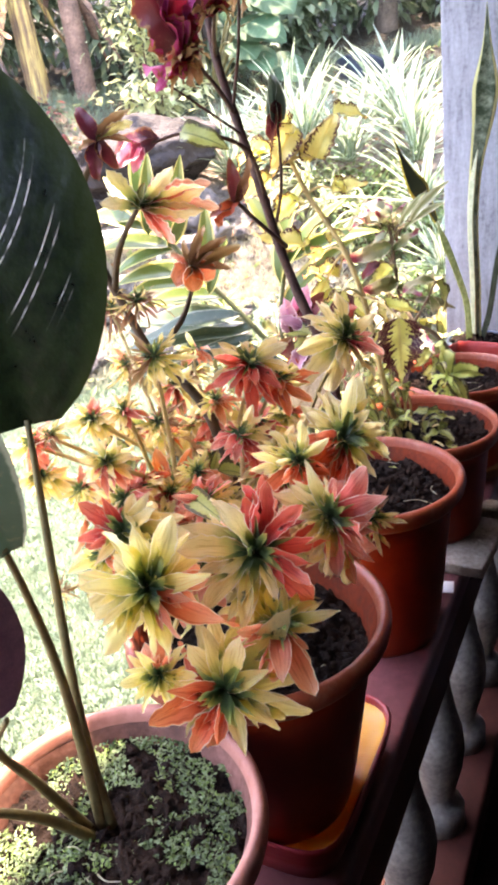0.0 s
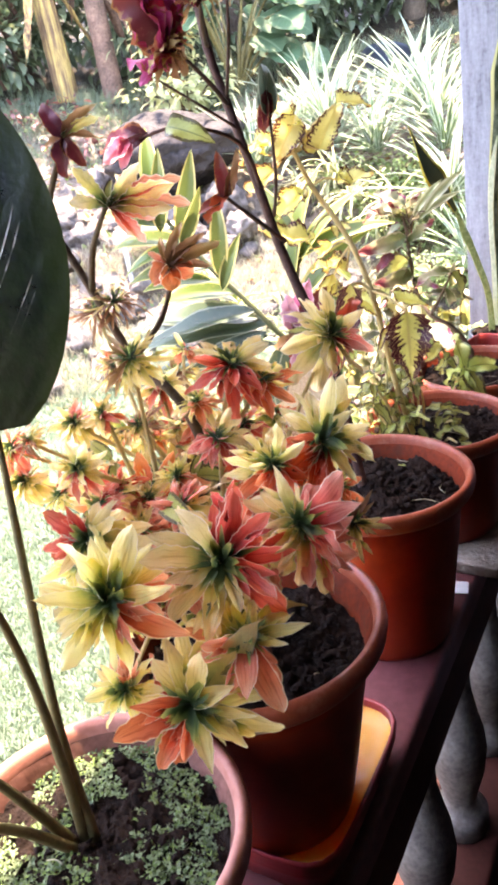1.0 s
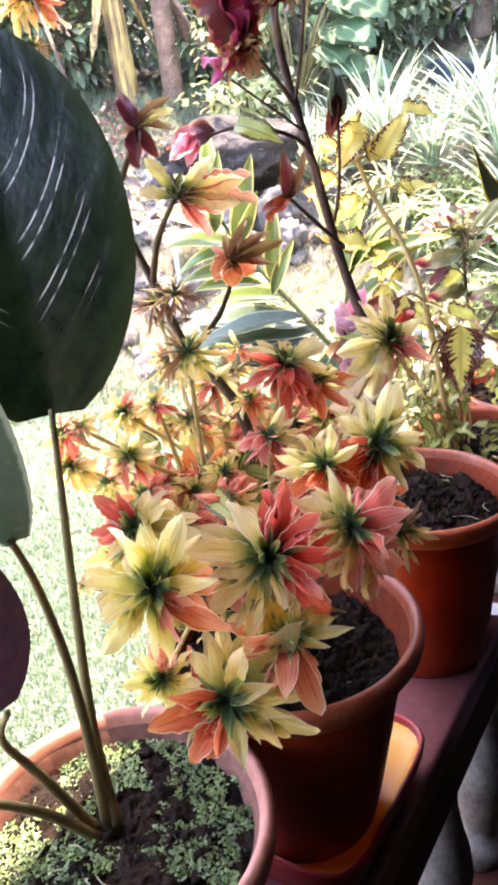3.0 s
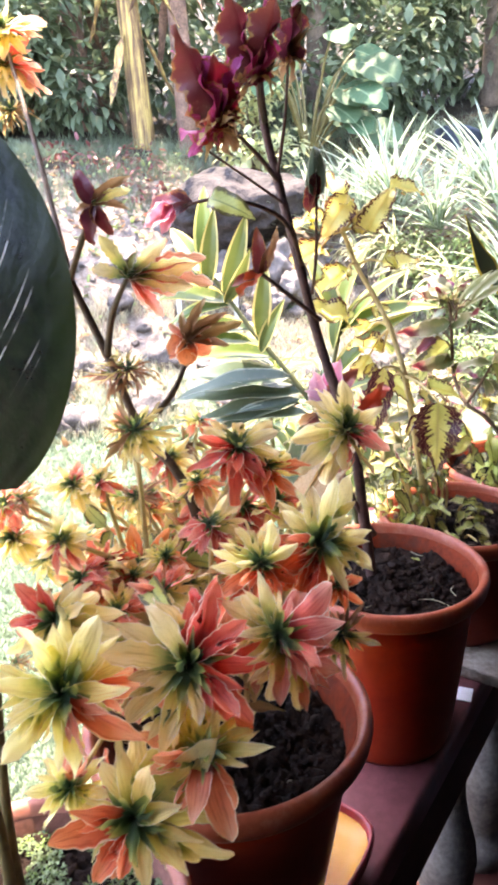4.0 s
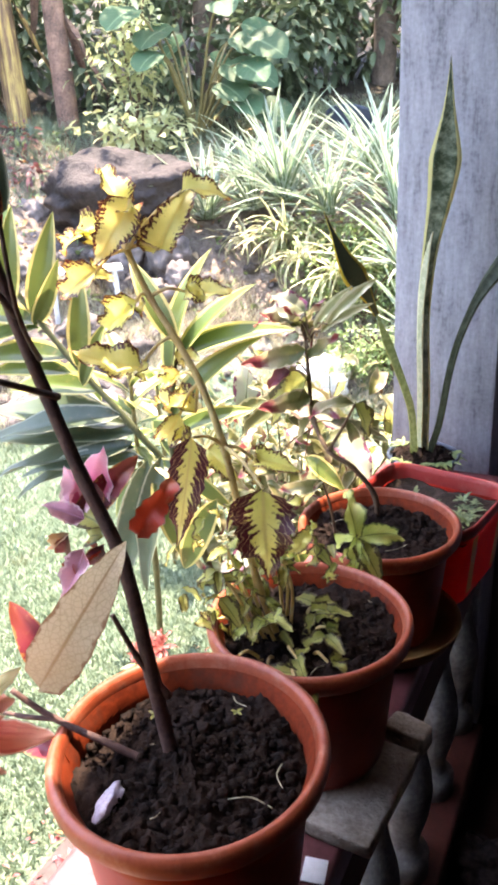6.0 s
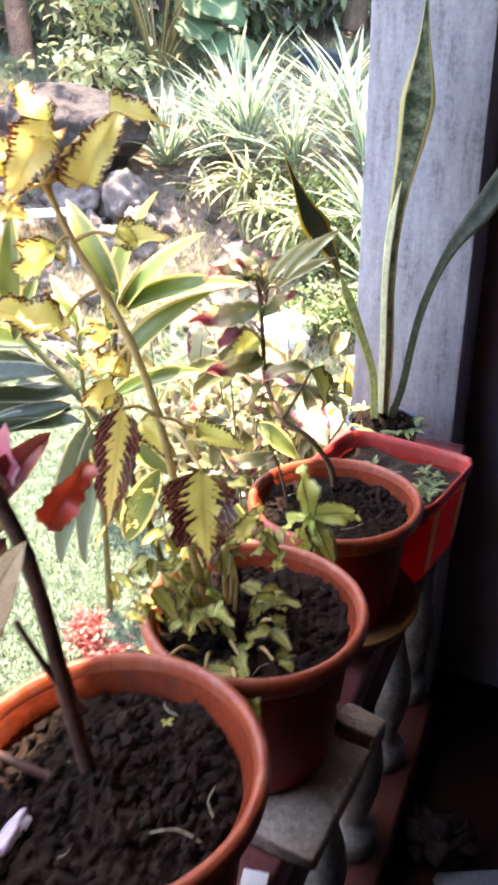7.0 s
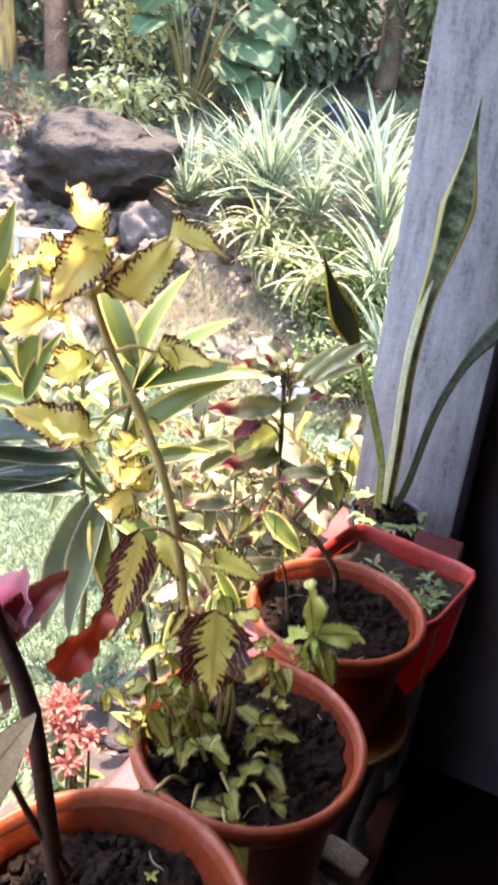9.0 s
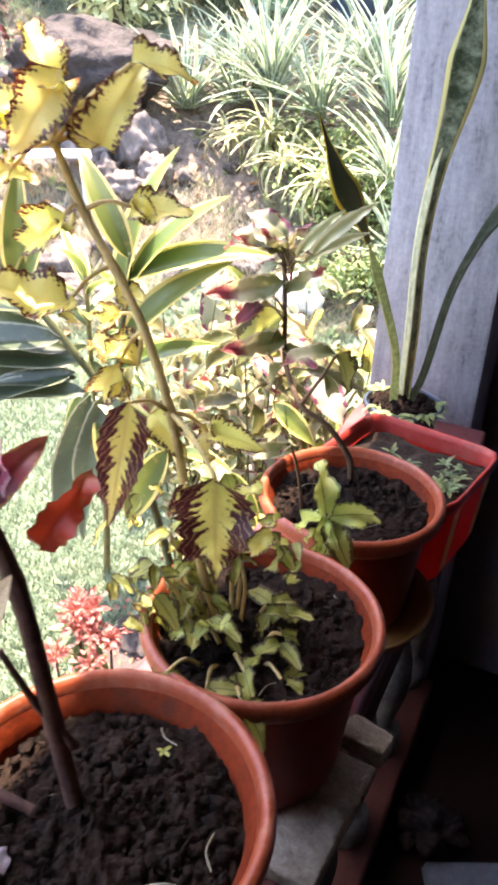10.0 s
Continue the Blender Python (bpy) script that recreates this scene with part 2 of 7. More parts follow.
BENCH_WHITE = surface("weathered_white_paint", (0.42, 0.42, 0.41), (0.62, 0.62, 0.60), 18, 0.7, 0.3, 7)
BLUE_TUB = surface("dark_blue_plastic", (0.02, 0.028, 0.045), (0.04, 0.055, 0.08), 6, 0.4, 0.1)


def ground_material():
    """Lawn low down and near, bare stony soil up the bank, dark litter beyond holding the woods' shade."""
    n = Net("garden_ground")
    at = n.coords("Object")
    sep = n.node("ShaderNodeSeparateXYZ")
    n.link(at, sep.inputs[0])
    big, fine, grit = n.noise(1.6, 5), n.noise(26, 5, 0.7), n.noise(140, 3)
    lawn = n.ramp(n.math("ADD", n.math("MULTIPLY", fine, 0.6), n.math("MULTIPLY", big, 0.4)),
                  [(0.35, (0.105, 0.15, 0.092)), (0.5, (0.155, 0.207, 0.135)), (0.66, (0.21, 0.257, 0.175))])
    soil = n.ramp(n.math("ADD", n.math("MULTIPLY", fine, 0.55), n.math("MULTIPLY", grit, 0.45)),
                  [(0.35, (0.075, 0.056, 0.044)), (0.5, (0.20, 0.157, 0.123)), (0.66, (0.34, 0.28, 0.23))])
    height = n.math("ADD", sep.outputs[2], n.math("MULTIPLY", n.math("SUBTRACT", big, 0.5), 0.55))
    n.bump(n.math("ADD", fine, n.math("MULTIPLY", grit, 0.5)), 0.9, 0.03)
    both = n.mix(n.ramp(height, [(0.30, 0.0), (0.46, 1.0)]), lawn, soil)
    # Litter tone on the far slope, darkened to stand in for tree shade.
    litter = n.ramp(fine, [(0.35, (0.012, 0.010, 0.007)), (0.65, (0.07, 0.055, 0.035))])
    far = n.ramp(n.math("MULTIPLY", sep.outputs[2], 0.4), [(0.56, 0.0), (0.68, 1.0)])
    return n.finish(n.mix(far, both, litter), 0.9, spec=0.2)


GROUND = ground_material()
STRAW = leaf_material("straw_blade", [(0.0, (0.27, 0.255, 0.15)), (1.0, (0.50, 0.47, 0.34))], grain=3, through_light=0.3, island=0.35)
GRASS = leaf_material("grass_blade", [(0.0, (0.095, 0.14, 0.082)), (0.6, (0.15, 0.205, 0.13)), (1.0, (0.205, 0.26, 0.18))], grain=3, through_light=0.4, island=0.35)
B_GREEN = leaf_material("green_heart_strand", [(0.0, (0.016, 0.034, 0.012)), (0.5, (0.06, 0.11, 0.035)), (0.75, (0.26, 0.30, 0.07)), (1.0, (0.60, 0.50, 0.14))], through_light=0.6)
B_YELLOW = leaf_material("yellow_lobe", [(0.05, (0.05, 0.09, 0.03)), (0.24, (0.16, 0.23, 0.06)), (0.37, (0.64, 0.58, 0.14)), (0.52, (0.92, 0.76, 0.27)), (1.0, (0.97, 0.84, 0.46))], edge=(0.97, 0.86, 0.62), edge_at=0.94, ragged=0.15, through_light=0.72, streak=(0.62, 0.46, 0.12))
B_RED = leaf_material("red_lobe", [(0.08, (0.03, 0.05, 0.016)), (0.22, (0.28, 0.05, 0.018)), (0.42, (0.78, 0.15, 0.055)), (1.0, (0.92, 0.32, 0.15))], edge=(0.97, 0.76, 0.50), edge_at=0.92, ragged=0.12, through_light=0.72, streak=(0.50, 0.06, 0.022))
B_PINK = leaf_material("pink_lobe", [(0.07, (0.035, 0.055, 0.018)), (0.20, (0.34, 0.06, 0.03)), (0.46, (0.82, 0.23, 0.13)), (1.0, (0.94, 0.50, 0.32))], edge=(0.97, 0.80, 0.58), edge_at=0.91, ragged=0.12, through_light=0.72, streak=(0.58, 0.10, 0.06))
DRY_BROWN = leaf_material("dry_leaf", [(0.0, (0.14, 0.06, 0.025)), (0.5, (0.34, 0.17, 0.07)), (1.0, (0.52, 0.34, 0.16))], ragged=0.4, rough=0.7)
C_MAGENTA = leaf_material("magenta_leaf", [(0.0, (0.20, 0.015, 0.035)), (0.45, (0.42, 0.04, 0.15)), (1.0, (0.44, 0.09, 0.24))], edge=(0.28, 0.08, 0.04), edge_at=0.9, ragged=0.6, vein=(0.58, 0.16, 0.34), through_light=0.5)
C_MAROON = leaf_material("maroon_leaf", [(0.0, (0.06, 0.012, 0.014)), (0.6, (0.16, 0.02, 0.03)), (1.0, (0.22, 0.05, 0.03))], edge=(0.30, 0.12, 0.04), edge_at=0.9, ragged=0.4)
C_RED = leaf_material("red_leaf", [(0.0, (0.32, 0.015, 0.012)), (0.7, (0.40, 0.026, 0.016)), (1.0, (0.22, 0.07, 0.035))], edge=(0.20, 0.06, 0.03), edge_at=0.92, ragged=0.3)
C_PURPLE = leaf_material("purple_bract", [(0.0, (0.24, 0.09, 0.13)), (0.4, (0.48, 0.24, 0.31)), (1.0, (0.74, 0.42, 0.48))], edge=(0.66, 0.48, 0.50), edge_at=0.8, vein=(0.50, 0.26, 0.38))
C_PINK = leaf_material("bright_pink_bract", [(0.0, (0.40, 0.05, 0.12)), (0.5, (0.66, 0.16, 0.26)), (1.0, (0.78, 0.36, 0.42))], edge=(0.80, 0.50, 0.52), edge_at=0.85, through_light=0.45)
C_BEIGE = leaf_material("withered_beige_leaf", [(0.0, (0.50, 0.36, 0.21)), (1.0, (0.72, 0.58, 0.37))], edge=(0.30, 0.15, 0.08), edge_at=0.93, vein=(0.42, 0.27, 0.14), rough=0.7, through_light=0.5, net=(0.30, 0.18, 0.08))
D_YELLOW = leaf_material("yellow_coleus_leaf", [(0.0, (0.56, 0.50, 0.12)), (0.5, (0.74, 0.67, 0.20)), (0.88, (0.74, 0.62, 0.20)), (1.0, (0.44, 0.10, 0.03))], edge=(0.060, 0.014, 0.009), edge_at=0.74, ragged=0.5, grain=28, vein=(0.70, 0.58, 0.15), lace=(0.66, 0.44, 0.14))
D_BURGUNDY = leaf_material("burgundy_edged_leaf", [(0.0, (0.56, 0.50, 0.12)), (0.6, (0.70, 0.62, 0.18)), (1.0, (0.50, 0.40, 0.12))], edge=(0.062, 0.008, 0.012), edge_at=0.43, ragged=0.55, grain=15, vein=(0.56, 0.46, 0.14), lace=(0.50, 0.34, 0.16))
D_LIME = leaf_material("lime_leaf", [(0.0, (0.22, 0.24, 0.05)), (0.6, (0.40, 0.40, 0.10)), (1.0, (0.46, 0.42, 0.14))], edge=(0.075, 0.060, 0.016), edge_at=0.70, ragged=0.45, grain=16, vein=(0.14, 0.16, 0.035))
E_LIME = leaf_material("fresh_lime_leaf", [(0.0, (0.36, 0.42, 0.08)), (1.0, (0.58, 0.60, 0.18))], edge=(0.12, 0.15, 0.03), edge_at=0.84, ragged=0.45, grain=14, vein=(0.20, 0.24, 0.05))
E_TRICOLOR = leaf_material("cream_maroon_leaf", [(0.0, (0.08, 0.10, 0.03)), (0.35, (0.16, 0.16, 0.06)), (0.62, (0.34, 0.29, 0.16)), (0.78, (0.16, 0.025, 0.04)), (1.0, (0.24, 0.06, 0.06))], edge=(0.40, 0.34, 0.21), edge_at=0.85, ragged=0.4)
VARIEGATED = leaf_material("cream_edged_leaf", [(0.0, (0.05, 0.08, 0.02)), (0.5, (0.11, 0.155, 0.04)), (1.0, (0.16, 0.20, 0.05))], edge=(0.56, 0.50, 0.17), edge_at=0.76, ragged=0.08, rough=0.35, grain=11)
SILVER_LEAF = leaf_material("silver_green_leaf", [(0.0, (0.05, 0.075, 0.04)), (0.5, (0.085, 0.12, 0.075)), (1.0, (0.14, 0.17, 0.11))], edge=(0.30, 0.32, 0.22), edge_at=0.88, ragged=0.08, rough=0.35, grain=30)
def snake_material(name, dark, pale, margin, edge_at, through_light=0.08):
    """Stiff leaf with pale zigzag cross-bands and a yellow margin."""
    n = Net(name)
    uv = n.coords("UV")
    sep = n.node("ShaderNodeSeparateXYZ")
    n.link(uv, sep.inputs[0])
    w = n.math("ABSOLUTE", n.math("SUBTRACT", n.math("MULTIPLY", sep.outputs[1], 2.0), 1.0))
    m = n.node("ShaderNodeMapping")
    m.inputs["Scale"].default_value = (30, 1.6, 1)
    n.link(uv, m.inputs["Vector"])
    band = n.noise(1.0, 5, 0.7, m.outputs[0])
    col = n.ramp(n.math("ADD", band, n.math("MULTIPLY", n.math("SUBTRACT", 0.5, sep.outputs[0]), 0.12)), [(0.40, dark), (0.52, tuple((a + b) / 2 for a, b in zip(dark, pale))), (0.62, pale)])
    col = n.mix(n.ramp(w, [(edge_at - 0.03, 0.0), (edge_at + 0.03, 1.0)]), col, margin)
    n.bump(n.noise(60, 3), 0.2, 0.002)
    return n.finish(col, 0.55, through_light, spec=0.22)


SNAKE = snake_material("snake_plant_leaf", (0.035, 0.055, 0.025), (0.26, 0.30, 0.20), (0.60, 0.55, 0.22), 0.74)
SNAKE_PALE = snake_material("pale_snake_stalk", (0.22, 0.28, 0.15), (0.44, 0.50, 0.32), (0.50, 0.54, 0.30), 0.9, 0.45)
SNAKE_CREAM = snake_material("cream_snake_margin", (0.46, 0.50, 0.30), (0.70, 0.70, 0.48), (0.74, 0.70, 0.42), 0.8, 0.4)
# Dark copy of the snake leaf, with the right leaf's shade in its colours.
SNAKE_SHADED = snake_material("shaded_snake_leaf", (0.010, 0.016, 0.007), (0.040, 0.052, 0.028), (0.06, 0.07, 0.03), 0.92)
SNAKE_DARK = leaf_material("dark_snake_leaf", [(0.0, (0.13, 0.16, 0.07)), (0.5, (0.04, 0.05, 0.025)), (1.0, (0.03, 0.035, 0.02))], edge=(0.62, 0.46, 0.05), edge_at=0.78, ragged=0.05, through_light=0.1, grain=35)
TUFT = leaf_material("white_striped_blade", [(0.0, (0.13, 0.17, 0.075)), (0.4, (0.135, 0.205, 0.12)), (1.0, (0.195, 0.265, 0.18))], edge=(0.38, 0.44, 0.335), edge_at=0.55, ragged=0.05, grain=4, rough=0.35)
TUFT_YELLOW = leaf_material("yellow_striped_blade", [(0.0, (0.25, 0.26, 0.11)), (1.0, (0.35, 0.36, 0.17))], edge=(0.50, 0.49, 0.30), edge_at=0.5, ragged=0.05, grain=4)
BUSH = leaf_material("bush_leaf", [(0.0, (0.11, 0.17, 0.06)), (1.0, (0.30, 0.38, 0.16))], grain=8, island=0.4)
CREAM_MIX = leaf_material("cream_olive_leaf", [(0.0, (0.05, 0.06, 0.018)), (0.5, (0.115, 0.115, 0.04)), (1.0, (0.21, 0.18, 0.085))], edge=(0.33, 0.30, 0.17), edge_at=0.8, ragged=0.5, grain=8, island=0.45)
WHITE_LEAF = leaf_material("white_purple_leaf", [(0.0, (0.10, 0.13, 0.05)), (0.3, (0.27, 0.29, 0.19)), (1.0, (0.40, 0.39, 0.30))], edge=(0.14, 0.03, 0.065), edge_at=0.86, ragged=1.1, grain=5, vein=(0.30, 0.36, 0.22))
PALE_BUSH = leaf_material("pale_shrub_leaf", [(0.0, (0.34, 0.36, 0.16)), (1.0, (0.60, 0.59, 0.33))], grain=8, island=0.35)
DARK_BUSH = leaf_material("dark_undergrowth_leaf", [(0.0, (0.05, 0.075, 0.035)), (1.0, (0.15, 0.19, 0.11))], grain=6, island=0.5)
TARO = leaf_material("taro_leaf", [(0.0, (0.035, 0.08, 0.036)), (1.0, (0.075, 0.135, 0.068))], vein=(0.14, 0.21, 0.11), grain=6, rough=0.6, spec=0.2)
# Darker copy of the ledge's red cement, with the shade below it painted in.
SHADED_CEMENT = surface("shaded_red_cement", (0.030, 0.0085, 0.006), (0.070, 0.020, 0.014), 7, 0.6, 0.35, 12, spec=0.15)
RED_GROUNDCOVER = leaf_material("red_ground_leaf", [(0.0, (0.10, 0.03, 0.026)), (1.0, (0.24, 0.10, 0.085))], grain=8, island=0.4)
FLOWER_PINK = leaf_material("coral_petal", [(0.0, (0.28, 0.045, 0.045)), (1.0, (0.45, 0.16, 0.165))], grain=40, island=0.3)


def calathea_material():
    """Dark glossy leaf with fine pale stripe pairs slanting from the midrib."""
    n = Net("pinstripe_leaf")
    sep = n.node("ShaderNodeSeparateXYZ")
    n.link(n.coords("UV"), sep.inputs[0])
    u, v = sep.outputs[0], sep.outputs[1]
    w = n.math("ABSOLUTE", n.math("SUBTRACT", n.math("MULTIPLY", v, 2.0), 1.0))
    slant = n.math("SUBTRACT", n.math("MULTIPLY", u, 6.0), n.math("MULTIPLY", n.math("POWER", w, 1.4), 2.6))
    fr = n.math("FRACT", slant)
    one = n.math("LESS_THAN", n.math("ABSOLUTE", n.math("SUBTRACT", fr, 0.35)), 0.019)
    two = n.math("LESS_THAN", n.math("ABSOLUTE", n.math("SUBTRACT", fr, 0.60)), 0.017)
    keep = n.math("MULTIPLY", n.ramp(w, [(0.10, 0.0), (0.2, 1.0)]), n.ramp(w, [(0.62, 1.0), (0.72, 0.0)]))
    keep = n.math("MULTIPLY", keep, n.ramp(u, [(0.24, 0.0), (0.34, 1.0)]))
    line = n.math("MULTIPLY", n.math("MAXIMUM", one, two), keep)
    line = n.math("MULTIPLY", line, n.ramp(n.noise(16, 2), [(0.42, 0.1), (0.52, 1.0)]))
    body = n.ramp(n.noise(14, 4), [(0.35, (0.003, 0.007, 0.003)), (0.65, (0.011, 0.020, 0.007))])
    body = n.mix(n.ramp(w, [(0.75, 0.0), (1.0, 0.7)]), body, (0.032, 0.045, 0.012))
    n.bump(n.math("ADD", n.math("MULTIPLY", n.math("SINE", n.math("MULTIPLY", slant, 6.28)), 0.15), n.noise(30, 2)), 0.25, 0.002)
    return n.finish(n.mix(n.math("MULTIPLY", line, 0.85), body, (0.58, 0.56, 0.48)), 0.27, 0.03, spec=0.17)


CALATHEA = calathea_material()
CALATHEA_BACK = surface("purple_leaf_back", (0.055, 0.022, 0.034), (0.11, 0.05, 0.065), 14, 0.5, 0.3, 6, 0.1)


# ---- builders ----
def thing(name, loc, label, category, group="", kind=""):
    ob = new(name)
    ob.location = loc
    ob.empty_display_size = 0.05
    return tagged(ob, label, category, group, kind)


class Acc:
    """Collects vertices, faces, UVs and material slots for one mesh."""

    def __init__(self, *mats):
        self.v, self.f, self.uv, self.m, self.mats = [], [], [], [], mats

    def add(self, verts, faces, uvs=None, slot=0):
        k = len(self.v)
        self.v.extend(verts)
        self.uv.extend(uvs or [(0.5, 0.5)] * len(verts))
        self.f.extend(tuple(i + k for i in f) for f in faces)
        self.m.extend([slot] * len(faces))

    def mesh(self, name, smooth=True):
        me = bpy.data.meshes.new(name)
        me.from_pydata([tuple(p) for p in self.v], [], self.f)
        layer = me.uv_layers.new(name="UVMap")
        loops = np.zeros(len(me.loops), dtype=np.int32)
        me.loops.foreach_get("vertex_index", loops)
        layer.data.foreach_set("uv", np.array(self.uv, dtype=np.float32)[loops].ravel())
        for mat in self.mats:
            me.materials.append(mat)
        me.polygons.foreach_set("material_index", np.array(self.m, dtype=np.int32))
        me.polygons.foreach_set("use_smooth", np.full(len(me.polygons), smooth))
        me.update()
        return me


def put(name, me, parent=None, at=None, label=""):
    """Links a mesh as one object, under a thing or a part."""
    ob = new(name, me)
    if parent:
        ob.parent = parent
    if at is not None:
        ob.matrix_basis = at
    if label:
        tagged(ob, label)
    return ob


def part(name, bm, material, parent, label=""):
    me = bpy.data.meshes.new(name)
    bm.to_mesh(me)
    bm.free()
    me.materials.append(material)
    me.polygons.foreach_set("use_smooth", np.full(len(me.polygons), True))
    return put(name, me, parent, None, label)


def axes(base, along, normal, size=1.0):
    """A matrix whose x runs along a leaf and whose z is its upper face."""
    x = Vector(along).normalized()
    y = Vector(normal).cross(x)
    y = y.normalized() if y.length > 1e-6 else x.orthogonal().normalized()
    z = x.cross(y)
    return Matrix.Translation(base) @ Matrix((x, y, z)).transposed().to_4x4() @ Matrix.Scale(size, 4)


def lance(u):
    return max(0.02, math.sin(math.pi * u ** 0.75) ** 0.85)


def ovate(u):
    return max(0.02, (1 - u) ** 0.75 * u ** 0.38 * 1.75)


def strap(u):
    return max(0.02, min(1.0, 0.55 + 1.6 * u) * (1 - u ** 3) ** 0.8)


def broad(u):
    return max(0.02, math.sin(math.pi * min(1, u * 0.97 + 0.03)) ** 0.55)


def blade(acc, m, length, width, shape=lance, n=8, half=2, curl=0.6, fold=0.25, ruffle=0.0, teeth=0.0, slot=0, rng=random, twist=0.0):
    """One leaf along x of m: curls downward, folds up along the midrib, may be ruffled and toothed."""
    verts, uvs, faces = [], [], []
    x = z = 0.0
    phase = rng.uniform(0, 6.28)
    for i in range(n + 1):
        u = i / n
        a = -curl * u
        if i:
            x += math.cos(a) * length / n
            z += math.sin(a) * length / n
        w = width / 2 * shape(u) * (1 + teeth * (1 if i % 2 else -1))
        for j in range(-half, half + 1):
            v = j / half
            wave = ruffle * width * abs(v) * math.sin(phase + u * 14 + (2.0 if v > 0 else 0))
            y, h = w * v, fold * w * abs(v) + wave
            c, s = math.cos(twist * u), math.sin(twist * u)
            verts.append(m @ Vector((x - h * math.sin(a), y * c - h * s, z + y * s + h * c * math.cos(a))))
            uvs.append((u, (v + 1) / 2))
    k = 2 * half + 1
    for i in range(n):
        for j in range(k - 1):
            faces.append((i * k + j, (i + 1) * k + j, (i + 1) * k + j + 1, i * k + j + 1))
    acc.add(verts, faces, uvs, slot)


def tube(acc, points, r0, r1, seg=8, slot=0, knots=0.0):
    """A tapered stem through the points, smoothed."""
    pts = [Vector(p) for p in points]
    fine = []
    for i in range(len(pts) - 1):
        p0, p1, p2, p3 = pts[max(i - 1, 0)], pts[i], pts[i + 1], pts[min(i + 2, len(pts) - 1)]
        for k in range(5):
            t = k / 5
            fine.append(0.5 * (2 * p1 + (p2 - p0) * t + (2 * p0 - 5 * p1 + 4 * p2 - p3) * t * t + (3 * p1 - p0 - 3 * p2 + p3) * t ** 3))
    fine.append(pts[-1])
    verts, faces, uvs = [], [], []
    for i, p in enumerate(fine):
        t = i / (len(fine) - 1)
        d = (fine[min(i + 1, len(fine) - 1)] - fine[max(i - 1, 0)]).normalized()
        side = d.cross(Vector((0.31, 0.9, 0.2))).normalized()
        up = d.cross(side)
        r = (r0 + (r1 - r0) * t) * (1 + knots * (1 if i % 5 == 0 else 0))
        for k in range(seg):
            a = 2 * math.pi * k / seg
            verts.append(p + (side * math.cos(a) + up * math.sin(a)) * r)
            uvs.append((t, k / seg))
    for i in range(len(fine) - 1):
        for k in range(seg):
            b = (k + 1) % seg
            faces.append((i * seg + k, i * seg + b, (i + 1) * seg + b, (i + 1) * seg + k))
    n = len(verts)
    verts.extend((fine[0], fine[-1]))
    uvs.extend(((0, 0), (1, 0)))
    for k in range(seg):
        faces.append((n, (k + 1) % seg, k))
        faces.append((n + 1, (len(fine) - 1) * seg + k, (len(fine) - 1) * seg + (k + 1) % seg))
    acc.add(verts, faces, uvs, slot)


def revolve(profile, seg=56, wobble=0.0):
    """A bmesh turned from (radius, height) pairs."""
    bm = bmesh.new()
    rings = []
    for r, h in profile:
        ring = []
        for k in range(seg):
            a = 2 * math.pi * k / seg
            rr = r * (1 + wobble * noise.noise(Vector((math.cos(a) * 1.5, math.sin(a) * 1.5, h * 9))))
            ring.append(bm.verts.new((rr * math.cos(a), rr * math.sin(a), h)))
        rings.append(ring)
    for a, b in zip(rings, rings[1:]):
        for k in range(seg):
            bm.faces.new((a[k], a[(k + 1) % seg], b[(k + 1) % seg], b[k]))
    return bm


def box(size, bevel=0.0, at=(0, 0, 0), seg=2):
    bm = bmesh.new()
    bmesh.ops.create_cube(bm, size=1.0, matrix=Matrix.Translation(at) @ Matrix.Diagonal((*size, 1)))
    if bevel:
        bmesh.ops.bevel(bm, geom=bm.edges[:], offset=bevel, segments=seg, affect="EDGES", profile=0.6)
    return bm


def boulder(size, seed, rough=0.3, sub=4, scale=1.3):
    bm = bmesh.new()
    bmesh.ops.create_icosphere(bm, subdivisions=sub, radius=1.0)
    off = Vector((seed * 3.7, seed * 1.3, -seed))
    for v in bm.verts:
        p = v.co.copy()
        k = 1 + rough * noise.noise(p * scale + off) + rough * 0.45 * noise.noise(p * scale * 3 + off) + rough * 0.15 * noise.noise(p * scale * 9 + off)
        v.co = Vector((p.x * size[0], p.y * size[1], p.z * size[2])) * k
    return bm


